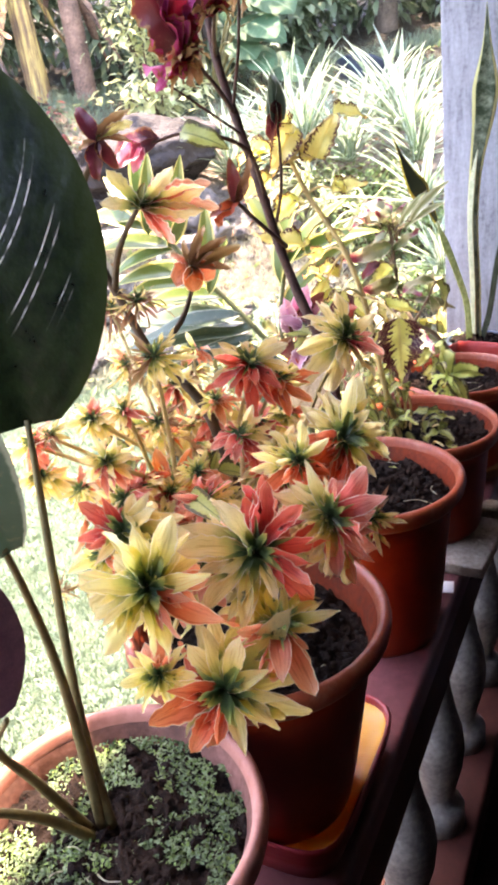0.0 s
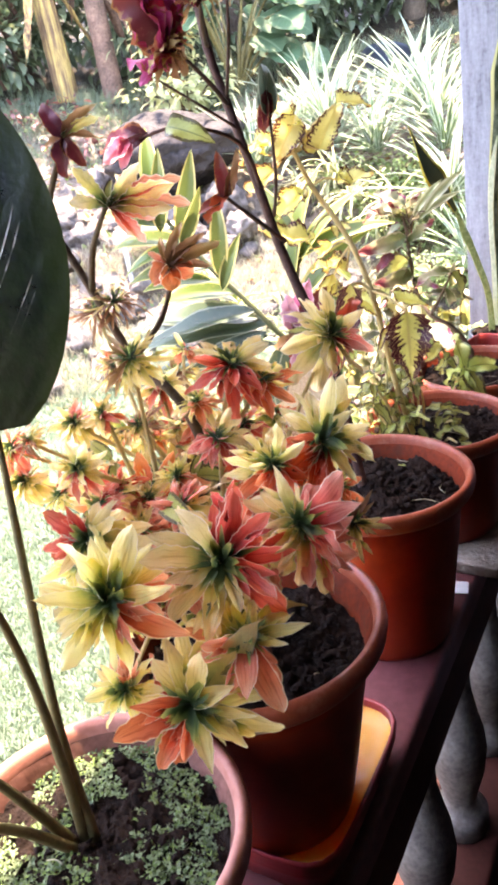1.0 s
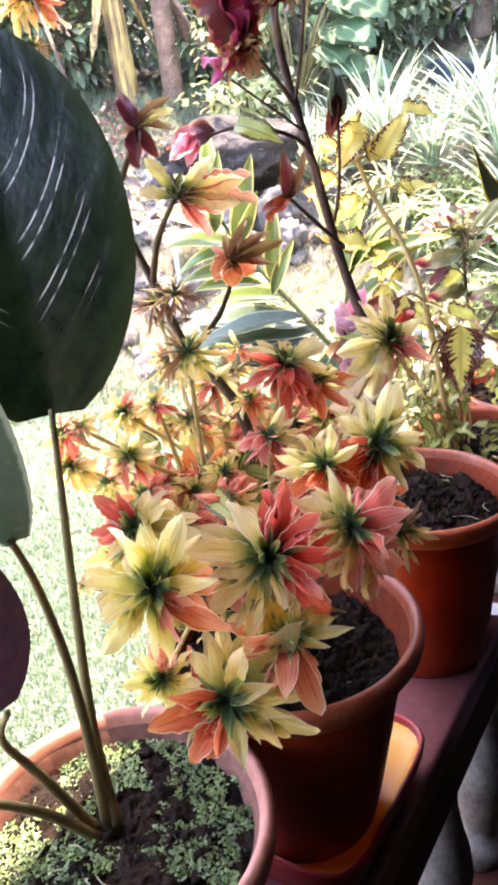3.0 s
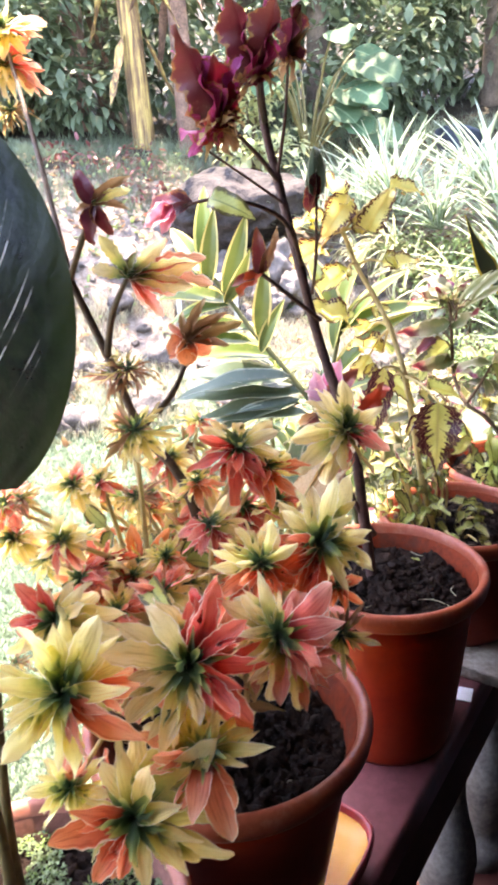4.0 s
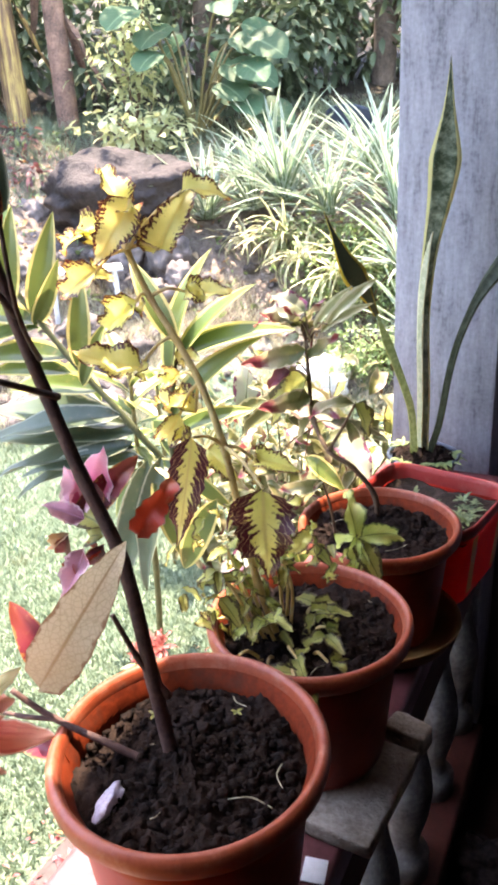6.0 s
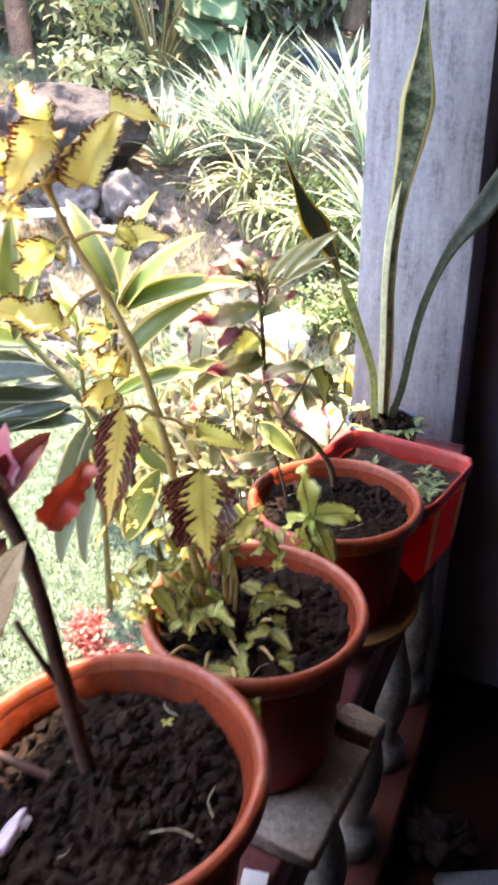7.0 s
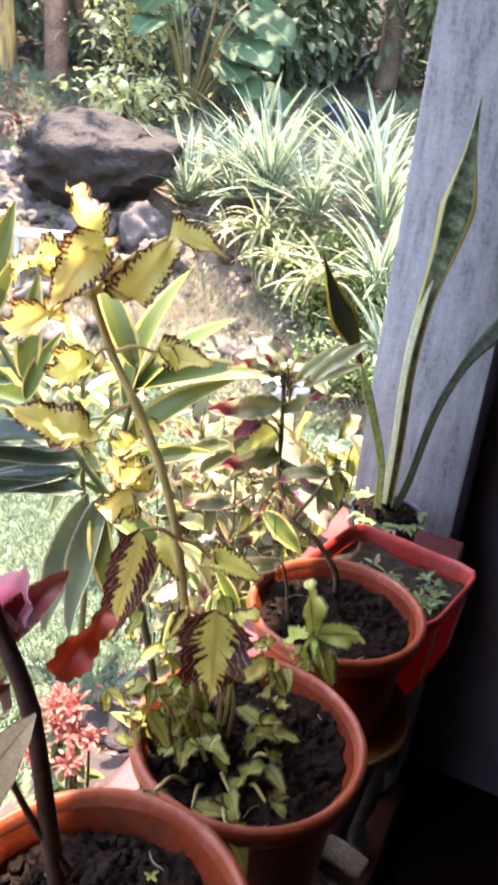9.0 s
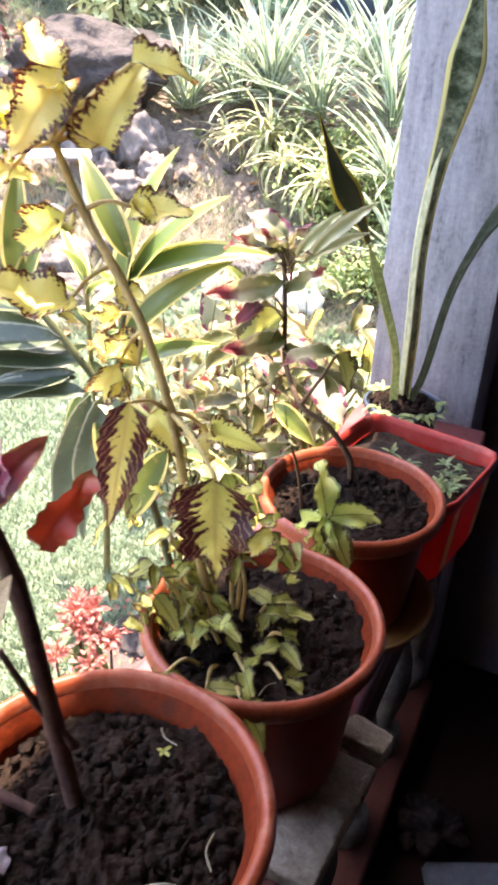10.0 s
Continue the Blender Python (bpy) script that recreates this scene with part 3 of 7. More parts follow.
def soil_disc(radius, depth_noise, seed, clods=60):
    """A lumpy disc of potting soil with loose clods, at height 0."""
    acc = Acc(SOIL)
    rings, seg = 56, 150
    off = Vector((seed * 5.1, seed * 2.2, 0))
    verts, faces = [], []
    for i in range(rings + 1):
        r = radius * i / rings
        for k in range(seg):
            a = 2 * math.pi * k / seg
            x, y = r * math.cos(a), r * math.sin(a)
            w = Vector((x, y, 0)) + Vector((noise.noise(Vector((x, y, 5)) * 90 + off), noise.noise(Vector((x, y, 8)) * 90 + off), 0)) * 0.006
            z = depth_noise * (1.3 * noise.noise(w * 18 + off) + 0.8 * noise.noise(w * 45 + off) + 0.9 * noise.noise(w * 115 + off) + 0.6 * noise.noise(w * 260 + off))
            verts.append((x, y, z + depth_noise * 0.8 * (1 - i / rings)))
    for i in range(rings):
        for k in range(seg):
            b = (k + 1) % seg
            faces.append((i * seg + k, (i + 1) * seg + k, (i + 1) * seg + b, i * seg + b))
    acc.add(verts, faces)
    loose = Acc(SOIL)
    rng = random.Random(seed)
    for _ in range(clods * 7):
        a, r = rng.uniform(0, 6.28), radius * 0.93 * math.sqrt(rng.random())
        s = rng.choice((0.0009, 0.0012, 0.0016, 0.0022, 0.0030, 0.0042, 0.0060)) * rng.uniform(0.8, 1.3)
        c = Vector((r * math.cos(a), r * math.sin(a), depth_noise * 0.8 * (1 - r / radius) + s * 0.4))
        pts = [c + Vector((p[0] * rng.uniform(0.5, 1.5), p[1] * rng.uniform(0.5, 1.5), p[2] * 0.6)) * s * rng.uniform(0.35, 1.6) for p in ((1, 0, 0), (0, 1, 0.1), (-1, 0.1, 0), (0, -1, 0), (0.1, 0, 0.9), (0, 0, -0.8))]
        loose.add(pts, [(0, 1, 4), (1, 2, 4), (2, 3, 4), (3, 0, 4), (1, 0, 5), (2, 1, 5), (3, 2, 5), (0, 3, 5)])
    return acc.mesh("soil"), loose.mesh("soil_crumb")


def round_pot(owner, radius, height, foot, material, soil_drop, seed, lip=0.026, clods=70):
    """Body, rolled rim and soil; the owner's origin is under the pot's middle."""
    r = radius
    brim = r * 0.86

    def outer(h):
        return foot + (brim - foot) * max(0.0, (h - 0.006) / (height - lip - 0.006)) ** 0.9

    def inner(h):
        return outer(h) - 0.0035

    body = [(0.001, 0.0), (foot * 0.97, 0.0), (foot, 0.006)] + [(outer(0.006 + (height - lip - 0.006) * k / 8), 0.006 + (height - lip - 0.006) * k / 8) for k in range(1, 9)]
    body += [(brim - 0.003, height - lip), (inner(height - 0.07), height - 0.07), (foot * 0.9, 0.02), (0.001, 0.02)]
    part("pot_body", revolve(body, wobble=0.004), material, owner)
    rim = [(brim - 0.001, height - lip + 0.002), (brim + r * 0.045, height - lip - 0.001), (r * 0.955, height - lip * 0.95), (r * 0.988, height - lip * 0.72), (r, height - lip * 0.40), (r * 0.993, height - lip * 0.14), (r * 0.968, height),
           (r * 0.935, height + 0.0005), (r * 0.908, height - 0.004), (r * 0.893, height - 0.012)]
    part("inner_wall", revolve([(r * 0.893, height - 0.012), (brim - 0.0035, height - lip), (inner(height - 0.045), height - 0.045), (inner(height - 0.065), height - 0.065)], 64, wobble=0.004), INNER_SHADE if material is TERRACOTTA else INNER_SHADE_CLAY if material is CLAY else material, owner, "inner wall of the pot, shade and soil blotches in its colour")
    part("rim", revolve(rim, 64, wobble=0.006), TERRACOTTA_RIM if material is TERRACOTTA else material, owner)
    bed, loose = soil_disc(inner(height - soil_drop) + 0.002, 0.008, seed, clods)
    top = Matrix.Translation((0, 0, height - soil_drop))
    bed = put("soil", bed, owner, top, "dark lumpy potting soil")
    tagged(put("soil_crumb", loose, bed), kind="stuff")
    rng = random.Random(seed + 100)
    for _ in range(5):
        a, d = rng.uniform(0, 6.28), rng.uniform(0.02, r * 0.75)
        p, q = Vector((d * math.cos(a), d * math.sin(a), height - soil_drop + 0.008)), Vector((rng.uniform(-1, 1), rng.uniform(-1, 1), 0.15)) * rng.uniform(0.008, 0.02)
        acc = Acc(STRAW)
        tube(acc, [p - q, p + Vector((q.y, -q.x, 0.2 * q.length)) * 0.3, p + q], 0.0007, 0.0004, 5)
        put("root_strand", acc.mesh("root_strand"), owner, None, "pale dry root strand on the soil")


# ---- veranda ----
LEDGE_TOP = 0.818
LEDGE_X0, LEDGE_X1 = -0.500, -0.218


def veranda():
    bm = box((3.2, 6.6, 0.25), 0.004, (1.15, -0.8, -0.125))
    tagged(part("floor", bm, FLOOR_CEMENT, None), "worn red cement veranda floor, shade put into its colour", "floor", kind="structure")
    # balustrade
    rail = thing("balustrade", (0, 0, 0), "veranda balustrade with dark red cement top and worn white turned balusters", "balustrade", kind="structure")
    mid = (LEDGE_X0 + LEDGE_X1) / 2
    under = -0.318
    part("top_slab", box((LEDGE_X1 - LEDGE_X0, 3.23, 0.05), 0.008, (mid, 0.485, LEDGE_TOP - 0.025), 3), RED_CEMENT, rail, "dark red cement ledge top")
    part("under_beam", box((0.174, 3.22, 0.118), 0.006, (under + 0.004, 0.485, LEDGE_TOP - 0.110)), SHADED_CEMENT, rail, "moulded beam under the ledge top, shade put into its colour")
    part("plinth", box((0.20, 3.22, 0.10), 0.008, (under, 0.485, 0.052)), SHADED_CEMENT, rail, "red cement plinth")
    prof = [(0.001, 0.104), (0.055, 0.104), (0.055, 0.15), (0.042, 0.16), (0.033, 0.175), (0.036, 0.20), (0.052, 0.27), (0.057, 0.32), (0.052, 0.37), (0.040, 0.42),
            (0.031, 0.47), (0.029, 0.52), (0.037, 0.535), (0.037, 0.552), (0.030, 0.56), (0.030, 0.575), (0.045, 0.605), (0.052, 0.61), (0.052, 0.648), (0.001, 0.648)]
    first = None
    for k in range(14):
        y = -0.98 + 0.235 * k
        if first is None:
            first = part("baluster", revolve(prof, 20), BALUSTER_SHADED, rail, "turned baluster in worn white paint, darkened for shade")
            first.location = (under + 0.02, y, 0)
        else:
            tagged(put("baluster", first.data, rail, Matrix.Translation((under + 0.02, y, 0))), "turned baluster in worn white paint, darkened for shade")
    # square column at the end of the ledge
    col = thing("column", (-0.3665, 2.205, 0), "square veranda column in rough grey whitewash", "column", kind="structure")
    bm = box((0.232, 0.215, 2.62), 0.006, (0, 0, 1.31))
    bmesh.ops.subdivide_edges(bm, edges=bm.edges[:], cuts=2)
    part("shaft", bm, GREY_PAINT, col)
    # house walls and roof round the veranda; all but the north wall are unseen
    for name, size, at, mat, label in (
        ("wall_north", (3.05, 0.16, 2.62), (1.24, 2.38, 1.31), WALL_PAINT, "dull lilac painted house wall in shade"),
        ("wall_east", (0.16, 6.4, 2.62), (2.83, -0.9, 1.31), UNSEEN_WALL, "unseen near-black house wall that keeps the veranda dim"),
        # Added out of view to block garden light from the south-west.
        ("wall_west", (0.16, 2.95, 2.62), (-0.36, -2.615, 1.31), UNSEEN_WALL, "unseen near-black house wall that keeps the veranda dim"),
        ("wall_south", (3.2, 0.16, 2.62), (1.15, -4.18, 1.31), UNSEEN_WALL, "unseen near-black end wall that keeps the veranda dim"),
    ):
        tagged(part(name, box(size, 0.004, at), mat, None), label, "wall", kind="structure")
    # Ceiling out of view; its dark tone keeps bounced light off the ledge.
    tagged(part("ceiling", box((3.62, 8.2, 0.06), 0.003, (1.14, -0.6, 2.66)), CEILING_PAINT, None), "unseen veranda ceiling, dark to cut light bounced down", "ceiling", kind="structure")
    # Roof edge is out of view, positioned to set where sun reaches the pots.
    roof = thing("roof", (0, 0, 2.7), "unseen dark timber veranda roof edge placed to shade the ledge", "roof", kind="structure")
    part("fascia", box((0.03, 8.2, 0.18), 0.003, (-0.687, -0.6, 0.0)), TIMBER, roof)


veranda()


# ---- garden ground ----
PROFILE = [(0, -0.10), (2.6, -0.08), (3.4, 0.02), (4.0, 0.22), (4.6, 0.52), (4.9, 0.76), (5.3, 1.02), (6.0, 1.34), (7.2, 1.72), (9, 2.1), (14, 2.9), (40, 10.0), (90, 18.0), (400, 30.0)]


def ground_z(x, y):
    r = math.hypot(x + 0.1, y - 0.58)
    z = PROFILE[-1][1]
    for (a, za), (b, zb) in zip(PROFILE, PROFILE[1:]):
        if r <= b:
            t = (r - a) / (b - a)
            z = za + (zb - za) * t
            break
    f = max(min(1, max(0, (-x - 0.5) / 0.9)), min(1, max(0, (y - 2.6) / 0.9)))
    z = -0.12 + (z + 0.12) * f
    rough = min(1.0, max(0.0, (r - 3.4) / 1.5)) * f
    return z + rough * (0.16 * noise.noise(Vector((x * 0.9, y * 0.9, 3))) + 0.07 * noise.noise(Vector((x * 3.1, y * 3.1, 7)))) + 0.012 * noise.noise(Vector((x * 4, y * 4, 1)))


def graded(lo, hi, far, fine):
    """Coordinates at a fine step between lo and hi, then ever wider out to far."""
    out = list(np.arange(lo, hi + 1e-6, fine))
    step, a, b = fine, lo, hi
    while b < far:
        step *= 1.35
        a, b = a - step, b + step
        out = [a] + out + [b]
    return [float(v) for v in out]


def build_ground():
    xs, ys = graded(-7.5, 0.5, 300, 0.09), graded(-1.0, 9.0, 300, 0.09)
    acc = Acc(GROUND)
    verts = [(x, y, ground_z(x, y)) for y in ys for x in xs]
    k = len(xs)
    faces = [(j * k + i, j * k + i + 1, (j + 1) * k + i + 1, (j + 1) * k + i) for j in range(len(ys) - 1) for i in range(k - 1)]
    acc.add(verts, faces)
    tagged(put("ground", acc.mesh("ground")), "sunlit lawn rising to a bare stony garden bank", "ground", kind="structure")


build_ground()


def grass(name, mat, n, r0, r1, zlo, zhi, tall, seed, label, edge=-0.62, patchy=-0.3):
    """Short lawn blades between the house and the bank."""
    rng = np.random.default_rng(seed)
    r = r0 + (r1 - r0) * rng.random(n) ** 0.8
    a = np.radians(rng.uniform(8, 78, n))
    xs, ys = -0.1 - r * np.sin(a), 0.58 + r * np.cos(a) - 0.5
    verts, faces, uvs = [], [], []
    for x, y, h, t, b, l in zip(xs, ys, rng.uniform(tall * 0.4, tall, n), rng.uniform(0, 6.28, n), rng.uniform(0.2, 1.3, n), rng.uniform(0, 6.28, n)):
        if x > edge or not zlo < ground_z(x, y) < zhi * (1 - 0.4 * rng.random()) or noise.noise(Vector((x * 1.7, y * 1.7, seed))) < patchy:
            continue
        z = ground_z(x, y) - 0.004
        dx, dy, w = math.cos(t), math.sin(t), 0.0022
        lx, ly = math.cos(l) * b * h, math.sin(l) * b * h
        k = len(verts)
        verts += [(x - dx * w, y - dy * w, z), (x + dx * w, y + dy * w, z), (x + lx * 0.45 + dx * w * 0.8, y + ly * 0.45 + dy * w * 0.8, z + h * 0.65),
                  (x + lx * 0.45 - dx * w * 0.8, y + ly * 0.45 - dy * w * 0.8, z + h * 0.65), (x + lx, y + ly, z + h)]
        uvs += [(0, 0), (0, 1), (0.6, 1), (0.6, 0), (1, 0.5)]
        faces += [(k, k + 1, k + 2, k + 3), (k + 3, k + 2, k + 4)]
    acc = Acc(mat)
    acc.v, acc.f, acc.uv, acc.m = verts, faces, uvs, [0] * len(faces)
    tagged(put(name, acc.mesh(name, False)), label, "grass", kind="stuff")


grass("grass", GRASS, 170000, 0.9, 4.9, -1.0, 0.32, 0.045, 4, "short pale green lawn grass in full sun", -1.17, -0.62)
grass("far_grass", GRASS, 30000, 6.2, 8.4, 1.2, 4.5, 0.16, 6, "taller green grass behind the stony bank")
grass("dry_grass", STRAW, 46000, 3.8, 5.3, 0.14, 1.05, 0.10, 5, "straw-coloured dry grass on the bank")


# ---- shared leaf meshes ----
def single_leaf(name, mat, width, shape=ovate, **kw):
    acc = Acc(mat)
    blade(acc, Matrix.Identity(4), 1.0, width, shape, **kw)
    return acc.mesh(name)


def spatula(u):
    return max(0.03, math.sin(math.pi * min(1.0, 0.06 + 0.94 * u ** 1.5)) ** 0.62)


def petal(u):
    return max(0.02, (math.sin(math.pi * min(1.0, u ** 0.85)) ** 0.8) * (1.0 - 0.35 * max(0.0, u - 0.6)))


HEAD_TURN = {}


def rosette(seed, lobes, main, accent, share, droop=0.5, thin=1.0):
    """A deeply cut leaf head: ragged notched lobes round a green heart, one side in the accent colour."""
    rng = random.Random(seed)
    acc = Acc(main, accent, B_GREEN)
    start = HEAD_TURN[seed - 1] = rng.uniform(0, 6.28)
    for count, lo, hi, low, high in ((round(lobes * 0.55), -0.75, 0.12, 0.62, 1.06), (round(lobes * 0.45), -0.10, 0.60, 0.50, 0.86), (round(lobes * 0.22), 0.5, 1.15, 0.28, 0.44)):
        for k in range(count):
            turn = start + 6.283 * (k + rng.uniform(-0.35, 0.35)) / count + lo
            size = rng.uniform(low, high)
            m = Matrix.Rotation(turn, 4, "Z") @ Matrix.Rotation(-rng.uniform(lo, hi), 4, "Y") @ Matrix.Rotation(rng.uniform(-0.6, 0.6), 4, "X")
            slot = 2 if hi > 1.0 else 1 if math.cos(turn - start) > 1 - 2 * share and rng.random() < 0.9 else 0
            bend, cup = droop * rng.uniform(-0.9, 2.0), rng.uniform(0.1, 0.7)
            blade(acc, m, size, size * thin * rng.uniform(0.22, 0.36), petal if rng.random() < 0.4 else spatula, 13, 3, bend, cup, 0.10, rng.uniform(0.01, 0.08), slot, rng, rng.uniform(-0.8, 0.8))
            if rng.random() < 0.6:
                side = rng.choice((-1, 1))
                at = m @ Matrix.Translation((size * rng.uniform(0.3, 0.5), side * size * 0.03, 0.01)) @ Matrix.Rotation(side * rng.uniform(0.3, 0.6), 4, "Z")
                blade(acc, at, size * rng.uniform(0.35, 0.5), size * rng.uniform(0.08, 0.13), petal, 7, 1, bend + 0.3, cup, 0.1, 0.1, slot, rng, rng.uniform(-0.5, 0.5))
    for k in range(10):
        m = Matrix.Rotation(k * 2.4 + rng.uniform(-0.2, 0.2), 4, "Z") @ Matrix.Rotation(-rng.uniform(0.2, 0.9), 4, "Y")
        blade(acc, m @ Matrix.Translation((0, 0, 0.02)), rng.uniform(0.24, 0.46), rng.uniform(0.05, 0.09), lance, 6, 1, rng.uniform(0.0, 0.9), 0.5, 0.05, 0.1, 2, rng)
    return acc.mesh("leaf_head")


HEADS = [rosette(1, 25, B_YELLOW, B_RED, 0.30), rosette(2, 27, B_YELLOW, B_RED, 0.38), rosette(3, 22, B_YELLOW, B_PINK, 0.35), rosette(4, 24, B_YELLOW, B_PINK, 0.2),
         rosette(5, 19, B_RED, B_YELLOW, 0.35), rosette(6, 20, B_PINK, B_YELLOW, 0.4), rosette(7, 26, B_YELLOW, DRY_BROWN, 0.4, 0.8, 0.55), rosette(8, 30, DRY_BROWN, B_YELLOW, 0.35, 1.0, 0.34)]
CRUMPLED = []
for k, (a, b) in enumerate(((C_MAGENTA, C_MAROON), (C_MAGENTA, C_RED), (C_MAROON, DRY_BROWN))):
    rng_c = random.Random(50 + k)
    acc_c = Acc(a, b, DRY_BROWN)
    for s in range(7):
        m = Matrix.Rotation(s * 2.4, 4, "Z") @ Matrix.Rotation(-rng_c.uniform(1.32, 1.62), 4, "Y")
        q = rng_c.uniform(0.8, 1.1) if s < 3 else rng_c.uniform(0.35, 0.7)
        blade(acc_c, m, q, q * (rng_c.uniform(0.38, 0.60) if s < 3 else rng_c.uniform(0.10, 0.24)), ovate, 18, 5, rng_c.uniform(-0.4, 0.9), rng_c.uniform(0.5, 1.2), 0.2, 0.08, 1 if s % 3 == 2 else 0, rng_c, rng_c.uniform(-1.3, 1.3))
    for s in range(7):
        m = Matrix.Translation((0, 0, 0.06)) @ Matrix.Rotation(s * 0.9 + rng_c.uniform(-0.3, 0.3), 4, "Z") @ Matrix.Rotation(rng_c.uniform(-0.9, 0.9), 4, "Y")
        q = rng_c.uniform(0.25, 0.5)
        blade(acc_c, m, q, q * rng_c.uniform(0.18, 0.4), lance, 8, 2, rng_c.uniform(0.2, 1.6), 0.5, 0.2, 0.12, 2, rng_c, rng_c.uniform(-1, 1))
    CRUMPLED.append(acc_c.mesh("crumpled_head"))
# Close to where the camera starts; leaf heads are turned towards it.
CAMERA_SIDE = Vector((0.1, 0.05, 1.55))


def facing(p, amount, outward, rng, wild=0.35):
    """A normal between outward and up, turned partly towards the camera to fit its view."""
    n = (CAMERA_SIDE - Vector(p)).normalized() * amount + Vector(outward).normalized() * (1 - amount) + Vector((0, 0, 0.25))
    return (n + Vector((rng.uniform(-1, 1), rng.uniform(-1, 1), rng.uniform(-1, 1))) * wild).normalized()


# ---- potted plants on the ledge ----
def mossy_pot():
    """Clay pot of moss with pinstriped dark leaves."""
    o = Vector((-0.333, 0.297, LEDGE_TOP))
    t = thing("potted_calathea", o, "dusty clay pot of moss with dark pinstriped leaves on long stalks", "potted plant", "pots on the ledge")
    round_pot(t, 0.122, 0.243, 0.084, CLAY, 0.030, 11, lip=0.03, clods=20)
    acc = Acc(MOSS_LEAF, MOSS)
    rng = random.Random(5)
    for _ in range(7500):
        a, r = rng.uniform(0, 6.28), 0.104 * math.sqrt(rng.random())
        p = Vector((r * math.cos(a), r * math.sin(a), 0.215 + 0.004 * rng.random()))
        if noise.noise(Vector((p.x * 34, p.y * 34, 2))) < -0.16 or (p - Vector((-0.012, 0.02, 0.215))).length < 0.028:
            continue
        for _ in range(2):
            d = Vector((rng.uniform(-1, 1), rng.uniform(-1, 1), rng.uniform(0.2, 1.0)))
            blade(acc, axes(p, d, (rng.uniform(-1, 1), rng.uniform(-1, 1), 1)), rng.uniform(0.0016, 0.0046), rng.uniform(0.0014, 0.0030), broad, 2, 1, 0.5, 0.2, slot=0 if rng.random() < 0.7 else 1, rng=rng)
    put("moss", acc.mesh("moss"), t, None, "crumbly green moss cover")
    big = Acc(CALATHEA)
    blade(big, Matrix.Identity(4), 1.0, 0.69, broad, 18, 6, 0.35, 0.16, 0.006)
    big = big.mesh("striped_leaf")
    pale = Acc(SILVER_LEAF)
    blade(pale, Matrix.Identity(4), 1.0, 0.34, broad, 16, 5, 0.3, 0.3, 0.01)
    pale = pale.mesh("silver_leaf")
    rev = Acc(CALATHEA_BACK)
    blade(rev, Matrix.Identity(4), 1.0, 0.55, broad, 14, 4, 0.5, -0.15, 0.01)
    rev = rev.mesh("purple_leaf")

    def leaf(me, base, tip, normal, label):
        d = Vector(tip) - Vector(base)
        put("leaf", me, t, axes(Vector(base) - o, d, normal, d.length), label)

    leaf(big, (-0.379, 0.364, 1.358), (-0.399, 0.355, 1.614), (0.45, -0.72, 0.1), "large dark pinstriped leaf")
    leaf(pale, (-0.316, 0.266, 1.325), (-0.334, 0.240, 1.475), (0.55, -0.45, 0.1), "silvery green leaf turned edge-on")
    leaf(rev, (-0.341, 0.242, 1.210), (-0.327, 0.217, 1.340), (0.7, -0.35, 0.3), "purple underside of a leaf")
    foot = Vector((-0.353, 0.305, 1.030))
    for k, pts in enumerate((
        [foot + Vector((0.006, 0.004, 0)), (-0.359, 0.318, 1.12), (-0.367, 0.335, 1.22), (-0.374, 0.353, 1.31), (-0.379, 0.364, 1.362)],
        [foot, (-0.354, 0.308, 1.12), (-0.351, 0.304, 1.20), (-0.346, 0.292, 1.27), (-0.318, 0.262, 1.328)],
        [foot + Vector((-0.006, -0.006, 0)), (-0.374, 0.275, 1.105), (-0.378, 0.256, 1.155), (-0.339, 0.243, 1.208)],
        [foot + Vector((-0.002, -0.01, 0)), (-0.370, 0.262, 1.085), (-0.393, 0.22, 1.125), (-0.41, 0.17, 1.145)],
    )):
        acc = Acc(STEM_GREEN)
        tube(acc, [Vector(p) - o for p in pts], 0.0048, 0.0021, 10)
        put("leaf_stalk", acc.mesh("leaf_stalk"), t)


LOBE_CREAM = single_leaf("cream_lobe", B_YELLOW, 0.27, spatula, n=13, half=3, curl=0.5, fold=0.45, ruffle=0.13, teeth=0.14, twist=0.4)
LOBE_CORAL = single_leaf("coral_lobe", B_PINK, 0.25, spatula, n=13, half=3, curl=0.7, fold=0.5, ruffle=0.13, teeth=0.14, twist=-0.5)
LOBE_GREEN = single_leaf("green_lobe", D_LIME, 0.5, ovate, n=8, half=2, curl=0.9, fold=0.5)
LOBE_BROAD = single_leaf("broad_red_leaf", B_RED, 0.85, broad, n=10, half=4, curl=0.6, fold=0.3, ruffle=0.06, teeth=0.05)
LOBE_DRY = single_leaf("dry_lobe", DRY_BROWN, 0.22, lance, n=12, half=2, curl=1.1, fold=0.7, ruffle=0.15, teeth=0.08, twist=0.9)
LOBE_MAROON = single_leaf("maroon_lobe", C_MAROON, 0.5, ovate, n=10, half=3, curl=0.6, fold=0.5, ruffle=0.1)


# which side of the large heads is coral: across and up
ACCENT = {(-0.202, 0.350, 1.291): (1.0, 0.5), (-0.250, 0.300, 1.288): (0.8, -0.4), (-0.188, 0.478, 1.311): (-0.8, -0.5), (-0.209, 0.303, 1.219): (-1.0, -0.25), (-0.222, 0.587, 1.353): (1.0, 0.2),
          (-0.281, 0.523, 1.350): (-0.2, -1.0), (-0.185, 0.336, 1.248): (-0.4, -0.9), (-0.169, 0.392, 1.297): (1.0, -0.2), (-0.208, 0.437, 1.311): (0.0, -1.0)}


